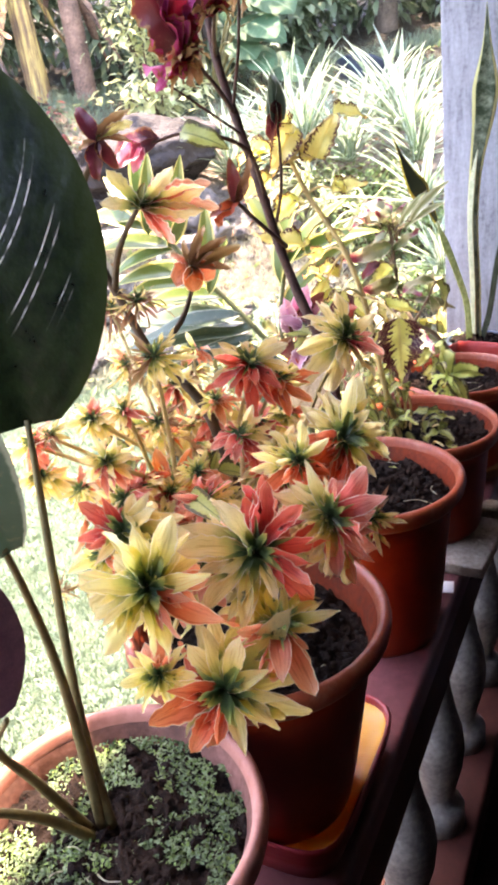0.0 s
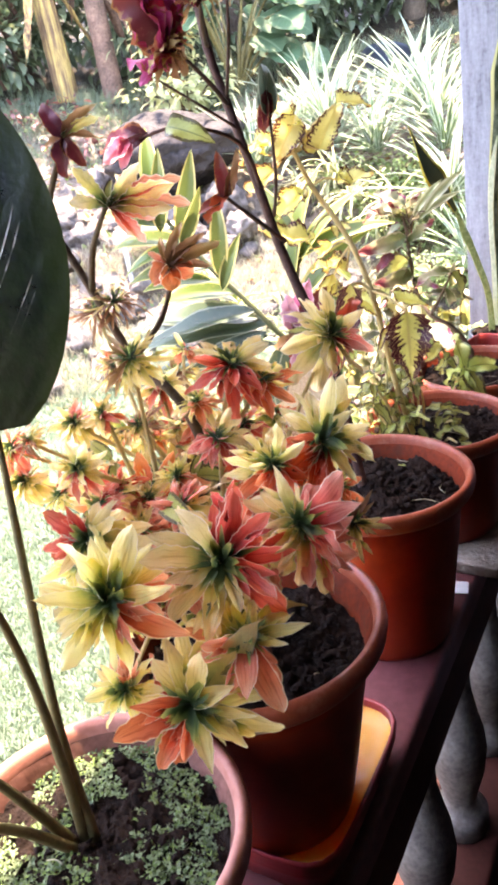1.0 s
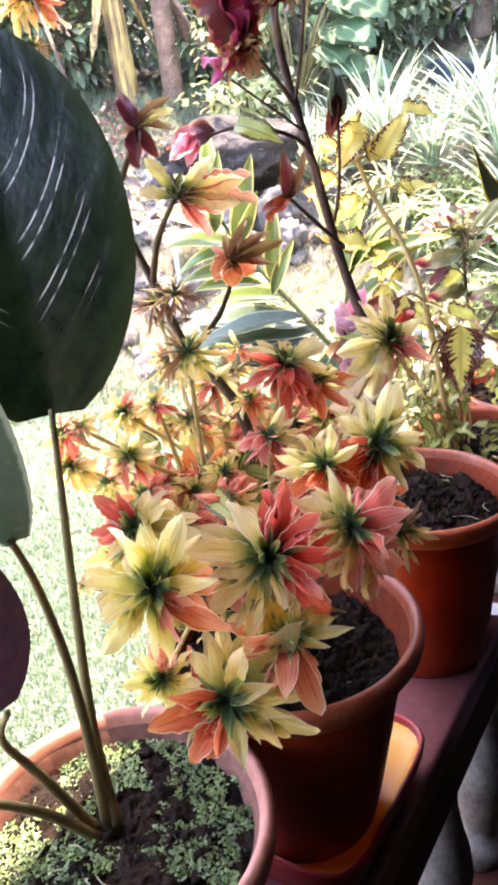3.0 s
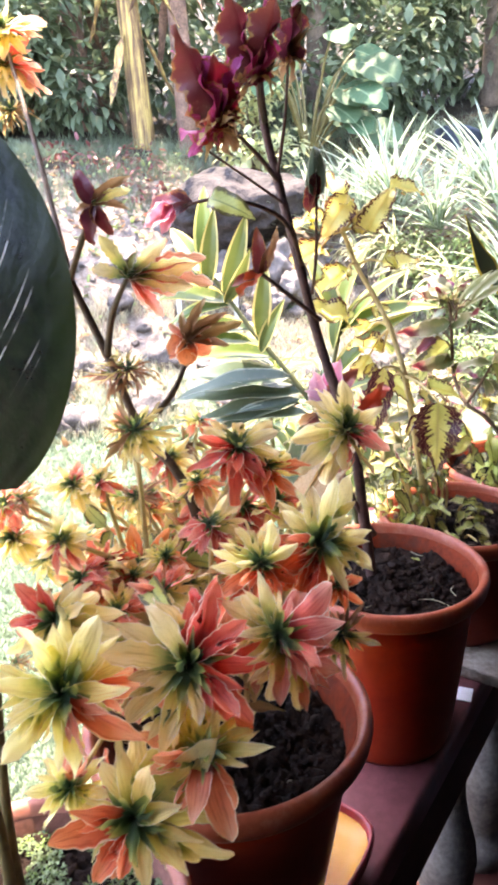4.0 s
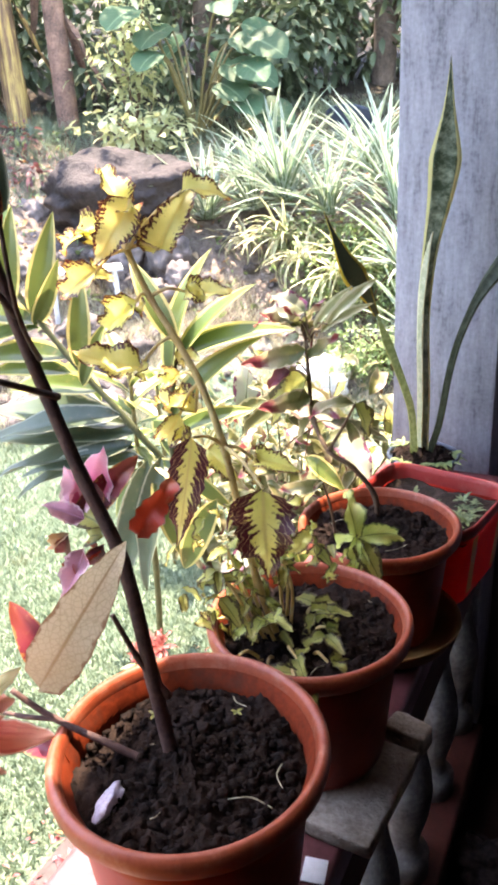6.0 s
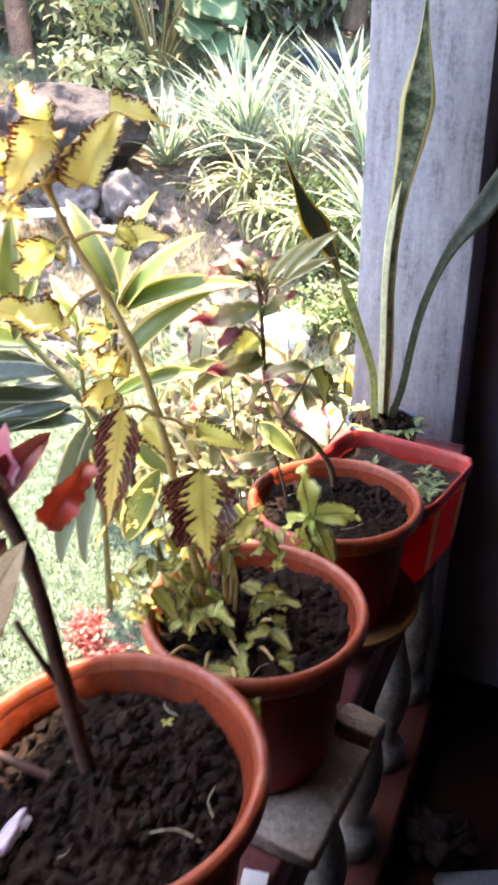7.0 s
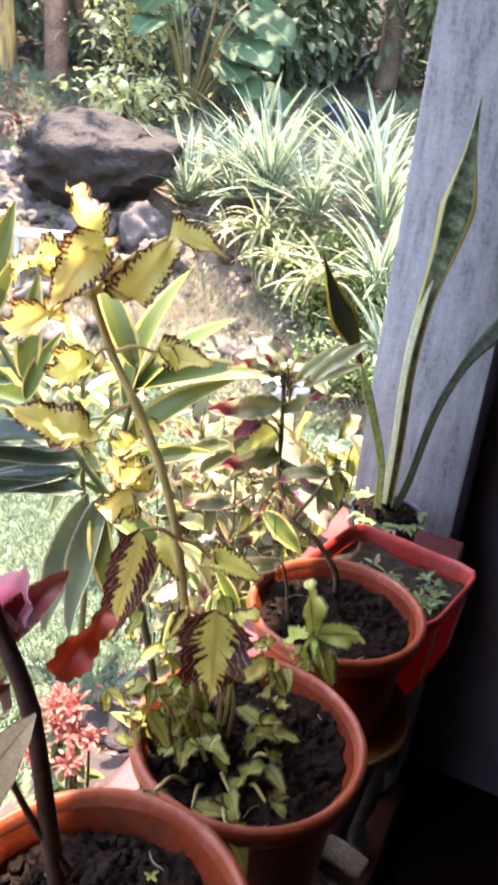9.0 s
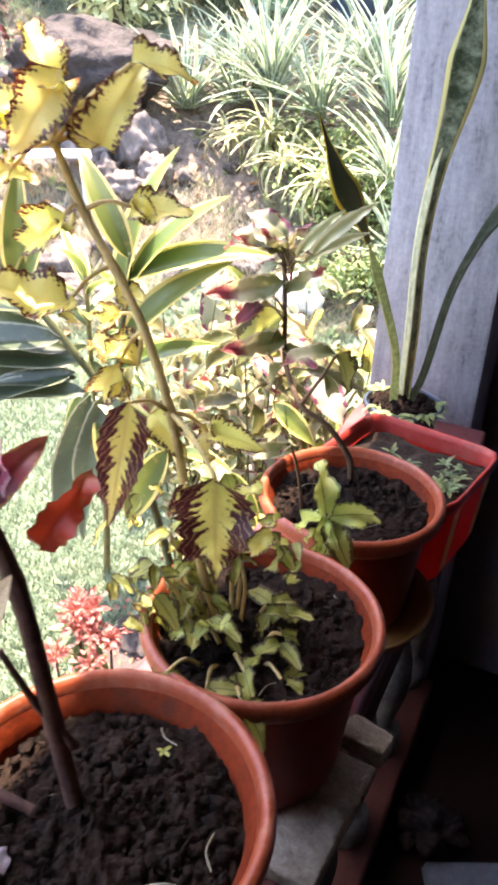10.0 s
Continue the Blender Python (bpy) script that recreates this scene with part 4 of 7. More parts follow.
def rosette_pot():
    """Terracotta pot of cut-leaved red and yellow foliage on a square saucer."""
    s = thing("tray", (-0.330, 0.552, LEDGE_TOP), "square orange plastic tray with a ribbed maroon rim", "tray")
    size = 0.228

    def squircle(f, h):
        out = []
        for k in range(64):
            a = 2 * math.pi * k / 64
            c, d = math.cos(a), math.sin(a)
            q = (abs(c) ** 6 + abs(d) ** 6) ** (-1 / 6) * size / 2 * f
            out.append((c * q, d * q, h))
        return out

    for name, levels, mat, label in (
        ("tray_floor", ((0.02, 0.045), (0.80, 0.045), (0.90, 0.046), (0.955, 0.053)), SAUCER_YELLOW, "glossy orange tray floor"),
        ("tray_rim", ((0.02, 0.0), (0.86, 0.0), (0.89, 0.022), (0.93, 0.034), (0.975, 0.038), (0.965, 0.044), (1.0, 0.049), (0.985, 0.054), (1.01, 0.059), (0.99, 0.063), (0.965, 0.060), (0.953, 0.051)), SAUCER_MAROON, "ribbed maroon rim")):
        bm = bmesh.new()
        loops = [[bm.verts.new(p) for p in squircle(f, h)] for f, h in levels]
        for a, b in zip(loops, loops[1:]):
            for k in range(64):
                bm.faces.new((a[k], a[(k + 1) % 64], b[(k + 1) % 64], b[k]))
        part(name, bm, mat, s, label)
    o = Vector((-0.309, 0.520, LEDGE_TOP + 0.047))
    t = thing("potted_coleus", o, "terracotta plastic pot of bushy red, yellow and green cut-leaved foliage", "potted plant", "pots on the ledge")
    round_pot(t, 0.130, 0.233, 0.078, TERRACOTTA, 0.042, 12)
    rng = random.Random(21)
    heads = [(-0.202, 0.350, 1.291, 1.08, 1), (-0.250, 0.300, 1.288, 1.0, 3), (-0.188, 0.478, 1.311, 1.05, 0), (-0.209, 0.303, 1.219, 1.15, 0), (-0.222, 0.587, 1.353, 0.92, 3), (-0.281, 0.523, 1.350, 0.85, 1),
             (-0.337, 0.470, 1.373, 0.72, 6), (-0.365, 0.500, 1.410, 0.62, 7), (-0.185, 0.336, 1.248, 0.85, 2), (-0.169, 0.392, 1.297, 0.85, 2), (-0.208, 0.437, 1.311, 0.66, 1), (-0.262, 0.457, 1.317, 0.62, 5),
             (-0.323, 0.528, 1.315, 0.5, 3), (-0.255, 0.298, 1.222, 0.55, 3), (-0.285, 0.330, 1.305, 0.8, 0), (-0.166, 0.466, 1.254, 0.6, 6)]
    more = [(-0.240, 0.47, 1.292, 0.7, 0), (-0.262, 0.53, 1.335, 0.65, 4), (-0.178, 0.42, 1.262, 0.75, 2), (-0.330, 0.36, 1.262, 0.7, 0), (-0.349, 0.42, 1.268, 0.75, 5), (-0.446, 0.55, 1.269, 0.7, 5), (-0.442, 0.50, 1.242, 0.7, 7),
            (-0.364, 0.52, 1.251, 0.7, 1), (-0.339, 0.55, 1.283, 0.7, 2), (-0.299, 0.55, 1.285, 0.7, 5), (-0.395, 0.60, 1.309, 0.75, 6), (-0.440, 0.56, 1.386, 0.6, 7), (-0.337, 0.46, 1.261, 0.7, 4), (-0.215, 0.40, 1.268, 0.7, 2)]
    crown = [(-0.562, 0.598, 1.682, 0.85, 5), (-0.566, 0.596, 1.652, 0.85, 2), (-0.570, 0.600, 1.615, 0.5, 7)]
    every = heads + more + crown
    for _ in range(46):
        every.append((rng.uniform(-0.455, -0.30), rng.uniform(0.38, 0.62), rng.uniform(1.16, 1.335), rng.uniform(0.36, 0.62), rng.choice((0, 3, 3, 2, 3, 5, 6, 7))))
    for _ in range(34):
        every.append((rng.uniform(-0.36, -0.225), rng.uniform(0.38, 0.58), rng.uniform(1.20, 1.29), rng.uniform(0.42, 0.66), rng.choice((0, 0, 1, 2, 3, 4, 5, 6))))
    mid = Vector((-0.305, 0.50, 1.20))
    for x, y, z, size, kind in every:
        p = Vector((x, y, z))
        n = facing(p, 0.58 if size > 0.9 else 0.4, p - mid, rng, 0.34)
        spin = rng.uniform(0, 6.28)
        if (x, y, z) in ACCENT:
            across, rise = ACCENT[x, y, z]
            side = n.orthogonal().normalized()
            want = Vector((0.87 * across, 0.49 * across, rise))
            spin = math.atan2(want.dot(n.cross(side)), want.dot(side)) - HEAD_TURN[kind]
        holder = t
        acc = Acc(STEM_YELLOW)
        root = mid + Vector((rng.uniform(-0.05, 0.05), rng.uniform(-0.05, 0.05), -0.05))
        if z < 1.4:
            tube(acc, [root - o, (root * 0.45 + p * 0.55) + Vector((0, 0, 0.015)) - o, p - n * 0.004 - o], 0.0026, 0.0016, 6)
            holder = put("stalk", acc.mesh("stalk"), t)
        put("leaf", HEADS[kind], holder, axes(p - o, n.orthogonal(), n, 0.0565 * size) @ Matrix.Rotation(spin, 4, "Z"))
    # loose curled leaves between the heads
    for k in range(120):
        a, q = rng.uniform(0, 6.28), math.sqrt(rng.random())
        p = Vector((-0.335 + 0.095 * q * math.cos(a), 0.485 + 0.11 * q * math.sin(a), rng.uniform(1.20, 1.325) - 0.05 * q))
        put("leaf", (LOBE_CREAM, LOBE_CREAM, LOBE_CORAL, LOBE_GREEN, LOBE_DRY)[k % 5], t, axes(p - o, (rng.uniform(-1, 1), rng.uniform(-1, 1), rng.uniform(-0.7, 0.7)), (rng.uniform(-0.4, 0.8), rng.uniform(-0.9, 0.2), 0.8), rng.uniform(0.02, 0.045)))

    def lobes(p, rows, face):
        for me, d, length in rows:
            put("leaf", me, t, axes(Vector(p) - o, d, Vector(face) + Vector((rng.uniform(-0.4, 0.4), 0, rng.uniform(-0.3, 0.5))), length * rng.uniform(0.55, 0.85)))

    # open head of long cream and coral lobes at the top
    lobes((-0.321, 0.466, 1.488), ((LOBE_CORAL, (0.93, 0.36, 0.36), 0.066), (LOBE_CREAM, (0.93, 0.3, 0.20), 0.070), (LOBE_CORAL, (0.9, 0.36, 0.02), 0.074), (LOBE_CREAM, (0.9, 0.2, -0.16), 0.066), (LOBE_CORAL, (0.8, 0.3, -0.4), 0.056), (LOBE_CORAL, (0.55, 0.2, -0.75), 0.052), (LOBE_CORAL, (0.6, 0.3, 0.75), 0.055),
          (LOBE_CREAM, (0.7, 0.1, 0.62), 0.062), (LOBE_CREAM, (-0.55, -0.2, 0.8), 0.052), (LOBE_CREAM, (-0.85, -0.2, 0.15), 0.045), (LOBE_CORAL, (0.35, 0.1, -0.8), 0.040), (LOBE_GREEN, (0.1, 0.0, 0.9), 0.028), (LOBE_GREEN, (0.5, 0.2, 0.5), 0.026), (LOBE_GREEN, (-0.4, 0, 0.5), 0.024)), (0.36, -0.93, 0.3))
    # drooping red leaf under dry brown ones
    lobes((-0.322, 0.524, 1.432), ((LOBE_BROAD, (0.9, 0.3, -0.45), 0.036), (LOBE_BROAD, (-0.9, -0.3, -0.40), 0.034), (LOBE_BROAD, (0.1, -0.3, -0.6), 0.026), (LOBE_DRY, (0.9, 0.3, 0.45), 0.060), (LOBE_DRY, (0.7, 0.2, 0.8), 0.055), (LOBE_DRY, (-0.4, -0.1, 0.9), 0.036),
          (LOBE_DRY, (0.95, 0.3, 0.1), 0.05), (LOBE_CORAL, (-0.7, -0.2, 0.6), 0.04), (LOBE_DRY, (0.2, 0.0, 0.9), 0.05)), (0.36, -0.93, 0.3))
    # curled maroon and brown leaves
    lobes((-0.350, 0.468, 1.535), ((LOBE_MAROON, (-0.3, -0.1, -0.9), 0.040), (LOBE_MAROON, (0.4, 0.1, -0.8), 0.034), (LOBE_DRY, (0.6, 0.2, 0.7), 0.05), (LOBE_MAROON, (-0.4, -0.1, 0.9), 0.036), (LOBE_DRY, (0.9, 0.3, 0.2), 0.045), (LOBE_DRY, (-0.9, -0.3, -0.2), 0.04), (LOBE_CREAM, (0.7, 0.2, 0.35), 0.04)), (0.36, -0.93, 0.3))
    for pts, r in (([(-0.300, 0.53, 1.02), (-0.298, 0.52, 1.14), (-0.312, 0.50, 1.308), (-0.358, 0.50, 1.362), (-0.385, 0.50, 1.42), (-0.405, 0.49, 1.48)], 0.0050), ([(-0.403, 0.49, 1.475), (-0.47, 0.535, 1.57), (-0.565, 0.600, 1.675)], 0.0026),
                   ([(-0.385, 0.50, 1.42), (-0.365, 0.49, 1.455), (-0.325, 0.468, 1.488)], 0.003), ([(-0.358, 0.50, 1.362), (-0.335, 0.515, 1.39), (-0.324, 0.526, 1.42)], 0.0028),
                   ([(-0.405, 0.49, 1.48), (-0.375, 0.478, 1.51), (-0.352, 0.47, 1.533)], 0.0028), ([(-0.30, 0.53, 1.02), (-0.26, 0.47, 1.12), (-0.21, 0.40, 1.24)], 0.004), ([(-0.30, 0.53, 1.02), (-0.30, 0.44, 1.12), (-0.26, 0.34, 1.24)], 0.004)):
        acc = Acc(STEM_BROWN)
        tube(acc, [Vector(p) - o for p in pts], r, r * 0.6, 8, knots=0.12)
        put("stem", acc.mesh("stem"), t)


LEAF_MAROON = single_leaf("maroon_leaf", C_MAROON, 0.40, ovate, n=10, half=3, curl=0.9, fold=0.6, ruffle=0.08)
LEAF_DUSKY = single_leaf("dusky_leaf", SILVER_LEAF, 0.42, ovate, n=10, half=3, curl=0.6, fold=0.9, ruffle=0.05)
LEAF_RED = single_leaf("red_leaf", C_RED, 0.46, ovate, n=14, half=4, curl=0.9, fold=0.6, ruffle=0.2, teeth=0.10, twist=0.7)
LEAF_PINK = single_leaf("pink_bract", C_PINK, 0.6, ovate, n=10, half=3, curl=-0.6, fold=0.7, ruffle=0.12, teeth=0.06)
LEAF_PURPLE = single_leaf("purple_bract", C_PURPLE, 0.52, ovate, n=14, half=4, curl=-1.0, fold=0.8, ruffle=0.16, teeth=0.06, twist=0.5)
C_GREEN = single_leaf("dull_green_leaf", D_LIME, 0.5, ovate, n=10, half=3, curl=0.8, fold=0.4, ruffle=0.1)
LEAF_BEIGE = single_leaf("beige_leaf", C_BEIGE, 0.35, ovate, n=12, half=4, curl=0.5, fold=0.25, ruffle=0.05, teeth=0.03)


def dark_stem_pot():
    """Terracotta pot of bare soil with a dark branching stem."""
    o = Vector((-0.309, 0.878, LEDGE_TOP))
    t = thing("potted_dark_shrub", o, "terracotta pot with bare soil and a leggy dark purple stem", "potted plant", "pots on the ledge")
    round_pot(t, 0.126, 0.248, 0.086, TERRACOTTA, 0.032, 13, clods=150)
    stems = (([(-0.328, 0.882, 1.00), (-0.343, 0.881, 1.12), (-0.360, 0.881, 1.235), (-0.386, 0.876, 1.31), (-0.405, 0.871, 1.378), (-0.415, 0.86, 1.443), (-0.440, 0.86, 1.538), (-0.452, 0.855, 1.60), (-0.455, 0.85, 1.68)], 0.0072),
             ([(-0.440, 0.86, 1.538), (-0.424, 0.80, 1.562), (-0.402, 0.712, 1.592)], 0.0030), ([(-0.432, 0.86, 1.512), (-0.440, 0.80, 1.542), (-0.446, 0.735, 1.572)], 0.0018), ([(-0.412, 0.86, 1.443), (-0.400, 0.80, 1.50), (-0.430, 0.74, 1.525), (-0.47, 0.72, 1.52)], 0.0028),
             ([(-0.452, 0.855, 1.60), (-0.422, 0.80, 1.616), (-0.392, 0.752, 1.632)], 0.003), ([(-0.440, 0.86, 1.545), (-0.410, 0.83, 1.60), (-0.386, 0.80, 1.655)], 0.0022), ([(-0.404, 0.868, 1.41), (-0.368, 0.815, 1.462), (-0.361, 0.806, 1.545)], 0.0022),
             ([(-0.398, 0.875, 1.378), (-0.388, 0.79, 1.42), (-0.372, 0.71, 1.455)], 0.003), ([(-0.330, 0.885, 1.10), (-0.350, 0.875, 1.14), (-0.365, 0.865, 1.19)], 0.0036),
             ([(-0.325, 0.875, 1.02), (-0.375, 0.86, 1.046), (-0.432, 0.845, 1.072), (-0.47, 0.835, 1.10)], 0.0042), ([(-0.432, 0.845, 1.072), (-0.455, 0.835, 1.074), (-0.49, 0.825, 1.078)], 0.003))
    for pts, r in stems:
        acc = Acc(STEM_DARK)
        tube(acc, [Vector(p) - o for p in pts], r, r * 0.6, 8, knots=0.1)
        put("stem", acc.mesh("stem"), t)

    def leaf(me, base, tip, normal, label=""):
        d = Vector(tip) - Vector(base)
        put("leaf", me, t, axes(Vector(base) - o, d, normal, d.length), label)

    for base, up, size, kind in (((-0.402, 0.708, 1.590), (-0.50, -0.05, 0.75), 0.088, 0), ((-0.404, 0.712, 1.590), (-0.25, 0.0, 0.9), 0.070, 1), ((-0.404, 0.705, 1.592), (-0.85, -0.05, -0.28), 0.046, 1),
                                 ((-0.392, 0.752, 1.628), (-0.40, -0.05, 0.9), 0.082, 0), ((-0.390, 0.752, 1.630), (0.18, 0.0, 1), 0.075, 0), ((-0.386, 0.800, 1.650), (0.28, 0, 1), 0.062, 2)):
        n = Vector(up).normalized()
        put("leaf", CRUMPLED[kind], t, axes(Vector(base) - o, n.orthogonal(), n, size), "crumpled magenta leaf with brown edges")
    leaf(LEAF_DUSKY, (-0.362, 0.805, 1.520), (-0.360, 0.808, 1.575), (0.5, -0.6, 0.2), "dusky grey-green folded bud")
    leaf(LEAF_DUSKY, (-0.360, 0.805, 1.522), (-0.368, 0.806, 1.568), (-0.3, -0.8, 0.2), "dusky grey-green folded bud")
    leaf(LEAF_MAROON, (-0.361, 0.803, 1.545), (-0.360, 0.798, 1.505), (0.5, -0.6, 0.4))
    leaf(LEAF_MAROON, (-0.361, 0.803, 1.535), (-0.376, 0.798, 1.500), (0.2, -0.9, 0.3))
    leaf(C_GREEN, (-0.415, 0.690, 1.528), (-0.362, 0.670, 1.522), (0.2, -0.8, 0.5))
    leaf(LOBE_DRY, (-0.372, 0.71, 1.455), (-0.345, 0.690, 1.492), (0.5, -0.8, 0.2))
    leaf(LEAF_RED, (-0.372, 0.71, 1.458), (-0.384, 0.682, 1.440), (0.5, -0.7, 0.5))
    leaf(LEAF_MAROON, (-0.46, 0.725, 1.522), (-0.535, 0.715, 1.520), (0.3, -0.9, 0.3))
    leaf(LEAF_MAROON, (-0.465, 0.725, 1.524), (-0.525, 0.705, 1.535), (0.5, -0.5, 0.8))
    leaf(LEAF_PINK, (-0.48, 0.715, 1.522), (-0.505, 0.70, 1.497), (0.4, -0.9, 0.3), "bright pink half-open bract")
    leaf(LEAF_PINK, (-0.482, 0.715, 1.520), (-0.488, 0.705, 1.490), (0.5, -0.8, 0.2), "bright pink half-open bract")
    leaf(LEAF_MAROON, (-0.372, 0.71, 1.455), (-0.362, 0.69, 1.495), (0.5, -0.8, 0.2))
    leaf(LEAF_MAROON, (-0.372, 0.71, 1.455), (-0.395, 0.685, 1.452), (0.5, -0.7, 0.6))
    leaf(LEAF_RED, (-0.360, 0.905, 1.245), (-0.333, 0.922, 1.300), (0.35, -0.8, 0.35), "red leaf with a scalloped edge")
    leaf(LEAF_PINK, (-0.420, 0.915, 1.258), (-0.400, 0.930, 1.324), (0.5, -0.8, 0.1), "half-open purple and pink bract")
    leaf(LEAF_PURPLE, (-0.418, 0.905, 1.255), (-0.424, 0.920, 1.312), (0.2, -0.9, 0.2), "half-open purple and pink bract")
    leaf(LEAF_MAROON, (-0.415, 0.900, 1.255), (-0.368, 0.920, 1.312), (0.6, -0.5, 0.6))
    leaf(LEAF_BEIGE, (-0.396, 0.80, 1.152), (-0.313, 0.805, 1.282), (0.45, -0.75, 0.4), "withered beige leaf")
    leaf(LEAF_MAROON, (-0.47, 0.845, 1.035), (-0.42, 0.81, 1.075), (0.3, -0.6, 0.8))
    leaf(LEAF_MAROON, (-0.425, 0.86, 1.10), (-0.445, 0.83, 1.19), (0.6, -0.6, 0.3))
    leaf(LEAF_MAROON, (-0.395, 0.86, 1.262), (-0.420, 0.86, 1.222), (0.4, -0.8, 0.4))
    leaf(LEAF_RED, (-0.400, 0.86, 1.240), (-0.385, 0.85, 1.200), (0.3, -0.9, 0.2))
    leaf(LEAF_PURPLE, (-0.385, 0.87, 1.275), (-0.420, 0.86, 1.290), (0.4, -0.8, 0.4), "half-open purple and pink bract")
    leaf(LOBE_DRY, (-0.395, 0.86, 1.265), (-0.440, 0.85, 1.235), (0.4, -0.8, 0.4))
    leaf(LEAF_PURPLE, (-0.385, 0.865, 1.250), (-0.398, 0.855, 1.205), (0.3, -0.8, 0.3), "half-open purple and pink bract")
    for base, tip, me in (((-0.385, 0.89, 1.30), (-0.402, 0.90, 1.255), LEAF_MAROON), ((-0.390, 0.89, 1.235), (-0.425, 0.90, 1.215), LEAF_RED), ((-0.385, 0.89, 1.25), (-0.432, 0.90, 1.235), C_GREEN),
                          ((-0.383, 0.89, 1.26), (-0.440, 0.90, 1.270), C_GREEN), ((-0.385, 0.89, 1.24), (-0.420, 0.89, 1.185), LEAF_MAROON)):
        leaf(me, base, tip, (0.5, -0.6, 0.5))
    # small sprouts on the soil
    rng = random.Random(44)
    for x, y in ((-0.372, 0.915), (-0.300, 0.950)):
        ac = Acc(D_LIME)
        for s in range(4):
            b = s * 1.6 + rng.uniform(-0.4, 0.4)
            blade(ac, axes(Vector((x, y, 1.040)) - o, (math.cos(b), math.sin(b), rng.uniform(0.3, 0.9)), (0, 0, 1)), rng.uniform(0.006, 0.010), 0.005, ovate, 4, 1, 0.8, 0.3, rng=rng)
        put("sprout", ac.mesh("sprout"), t, None, "tiny green sprout on the soil")
    # pale shell lying on the soil
    sh = thing("shell", (-0.352, 0.812, 1.038), "small pale shell on the potting soil", "shell")
    part("shell_body", boulder((0.0085, 0.020, 0.007), 3, 0.35, 4, 1.3), SHELL, sh)
    sh.rotation_euler.z = 0.15


def pointed(u):
    return max(0.015, (1 - u) ** 1.05 * u ** 0.34 * 1.75)


LEAF_YELLOW = single_leaf("yellow_leaf", D_YELLOW, 0.70, pointed, n=14, half=5, curl=-0.5, fold=0.45, ruffle=0.10, teeth=0.09)
LEAF_YELLOW_FOLDED = single_leaf("folded_yellow_leaf", D_YELLOW, 0.60, pointed, n=14, half=5, curl=0.9, fold=0.85, ruffle=0.14, teeth=0.09, twist=0.5)
LEAF_YELLOW_CURLED = single_leaf("curled_yellow_leaf", D_YELLOW, 0.62, ovate, n=14, half=4, curl=1.9, fold=0.5, ruffle=0.2, teeth=0.08, twist=0.8)
LEAF_BURGUNDY = single_leaf("burgundy_leaf", D_BURGUNDY, 0.33, pointed, n=20, half=6, curl=0.45, fold=0.35, ruffle=0.10, teeth=0.07, twist=0.3)
LEAF_HEART = single_leaf("burgundy_heart_leaf", D_BURGUNDY, 0.70, pointed, n=22, half=6, curl=0.6, fold=0.5, ruffle=0.13, teeth=0.10)
LEAF_LIME_CURLED = single_leaf("curled_lime_leaf", D_LIME, 0.55, ovate, n=10, half=3, curl=1.7, fold=0.55, ruffle=0.16, teeth=0.06, twist=0.7)
LEAF_LIME = single_leaf("lime_leaf", D_LIME, 0.60, ovate, n=8, half=3, curl=0.8, fold=0.35, ruffle=0.08, teeth=0.06)


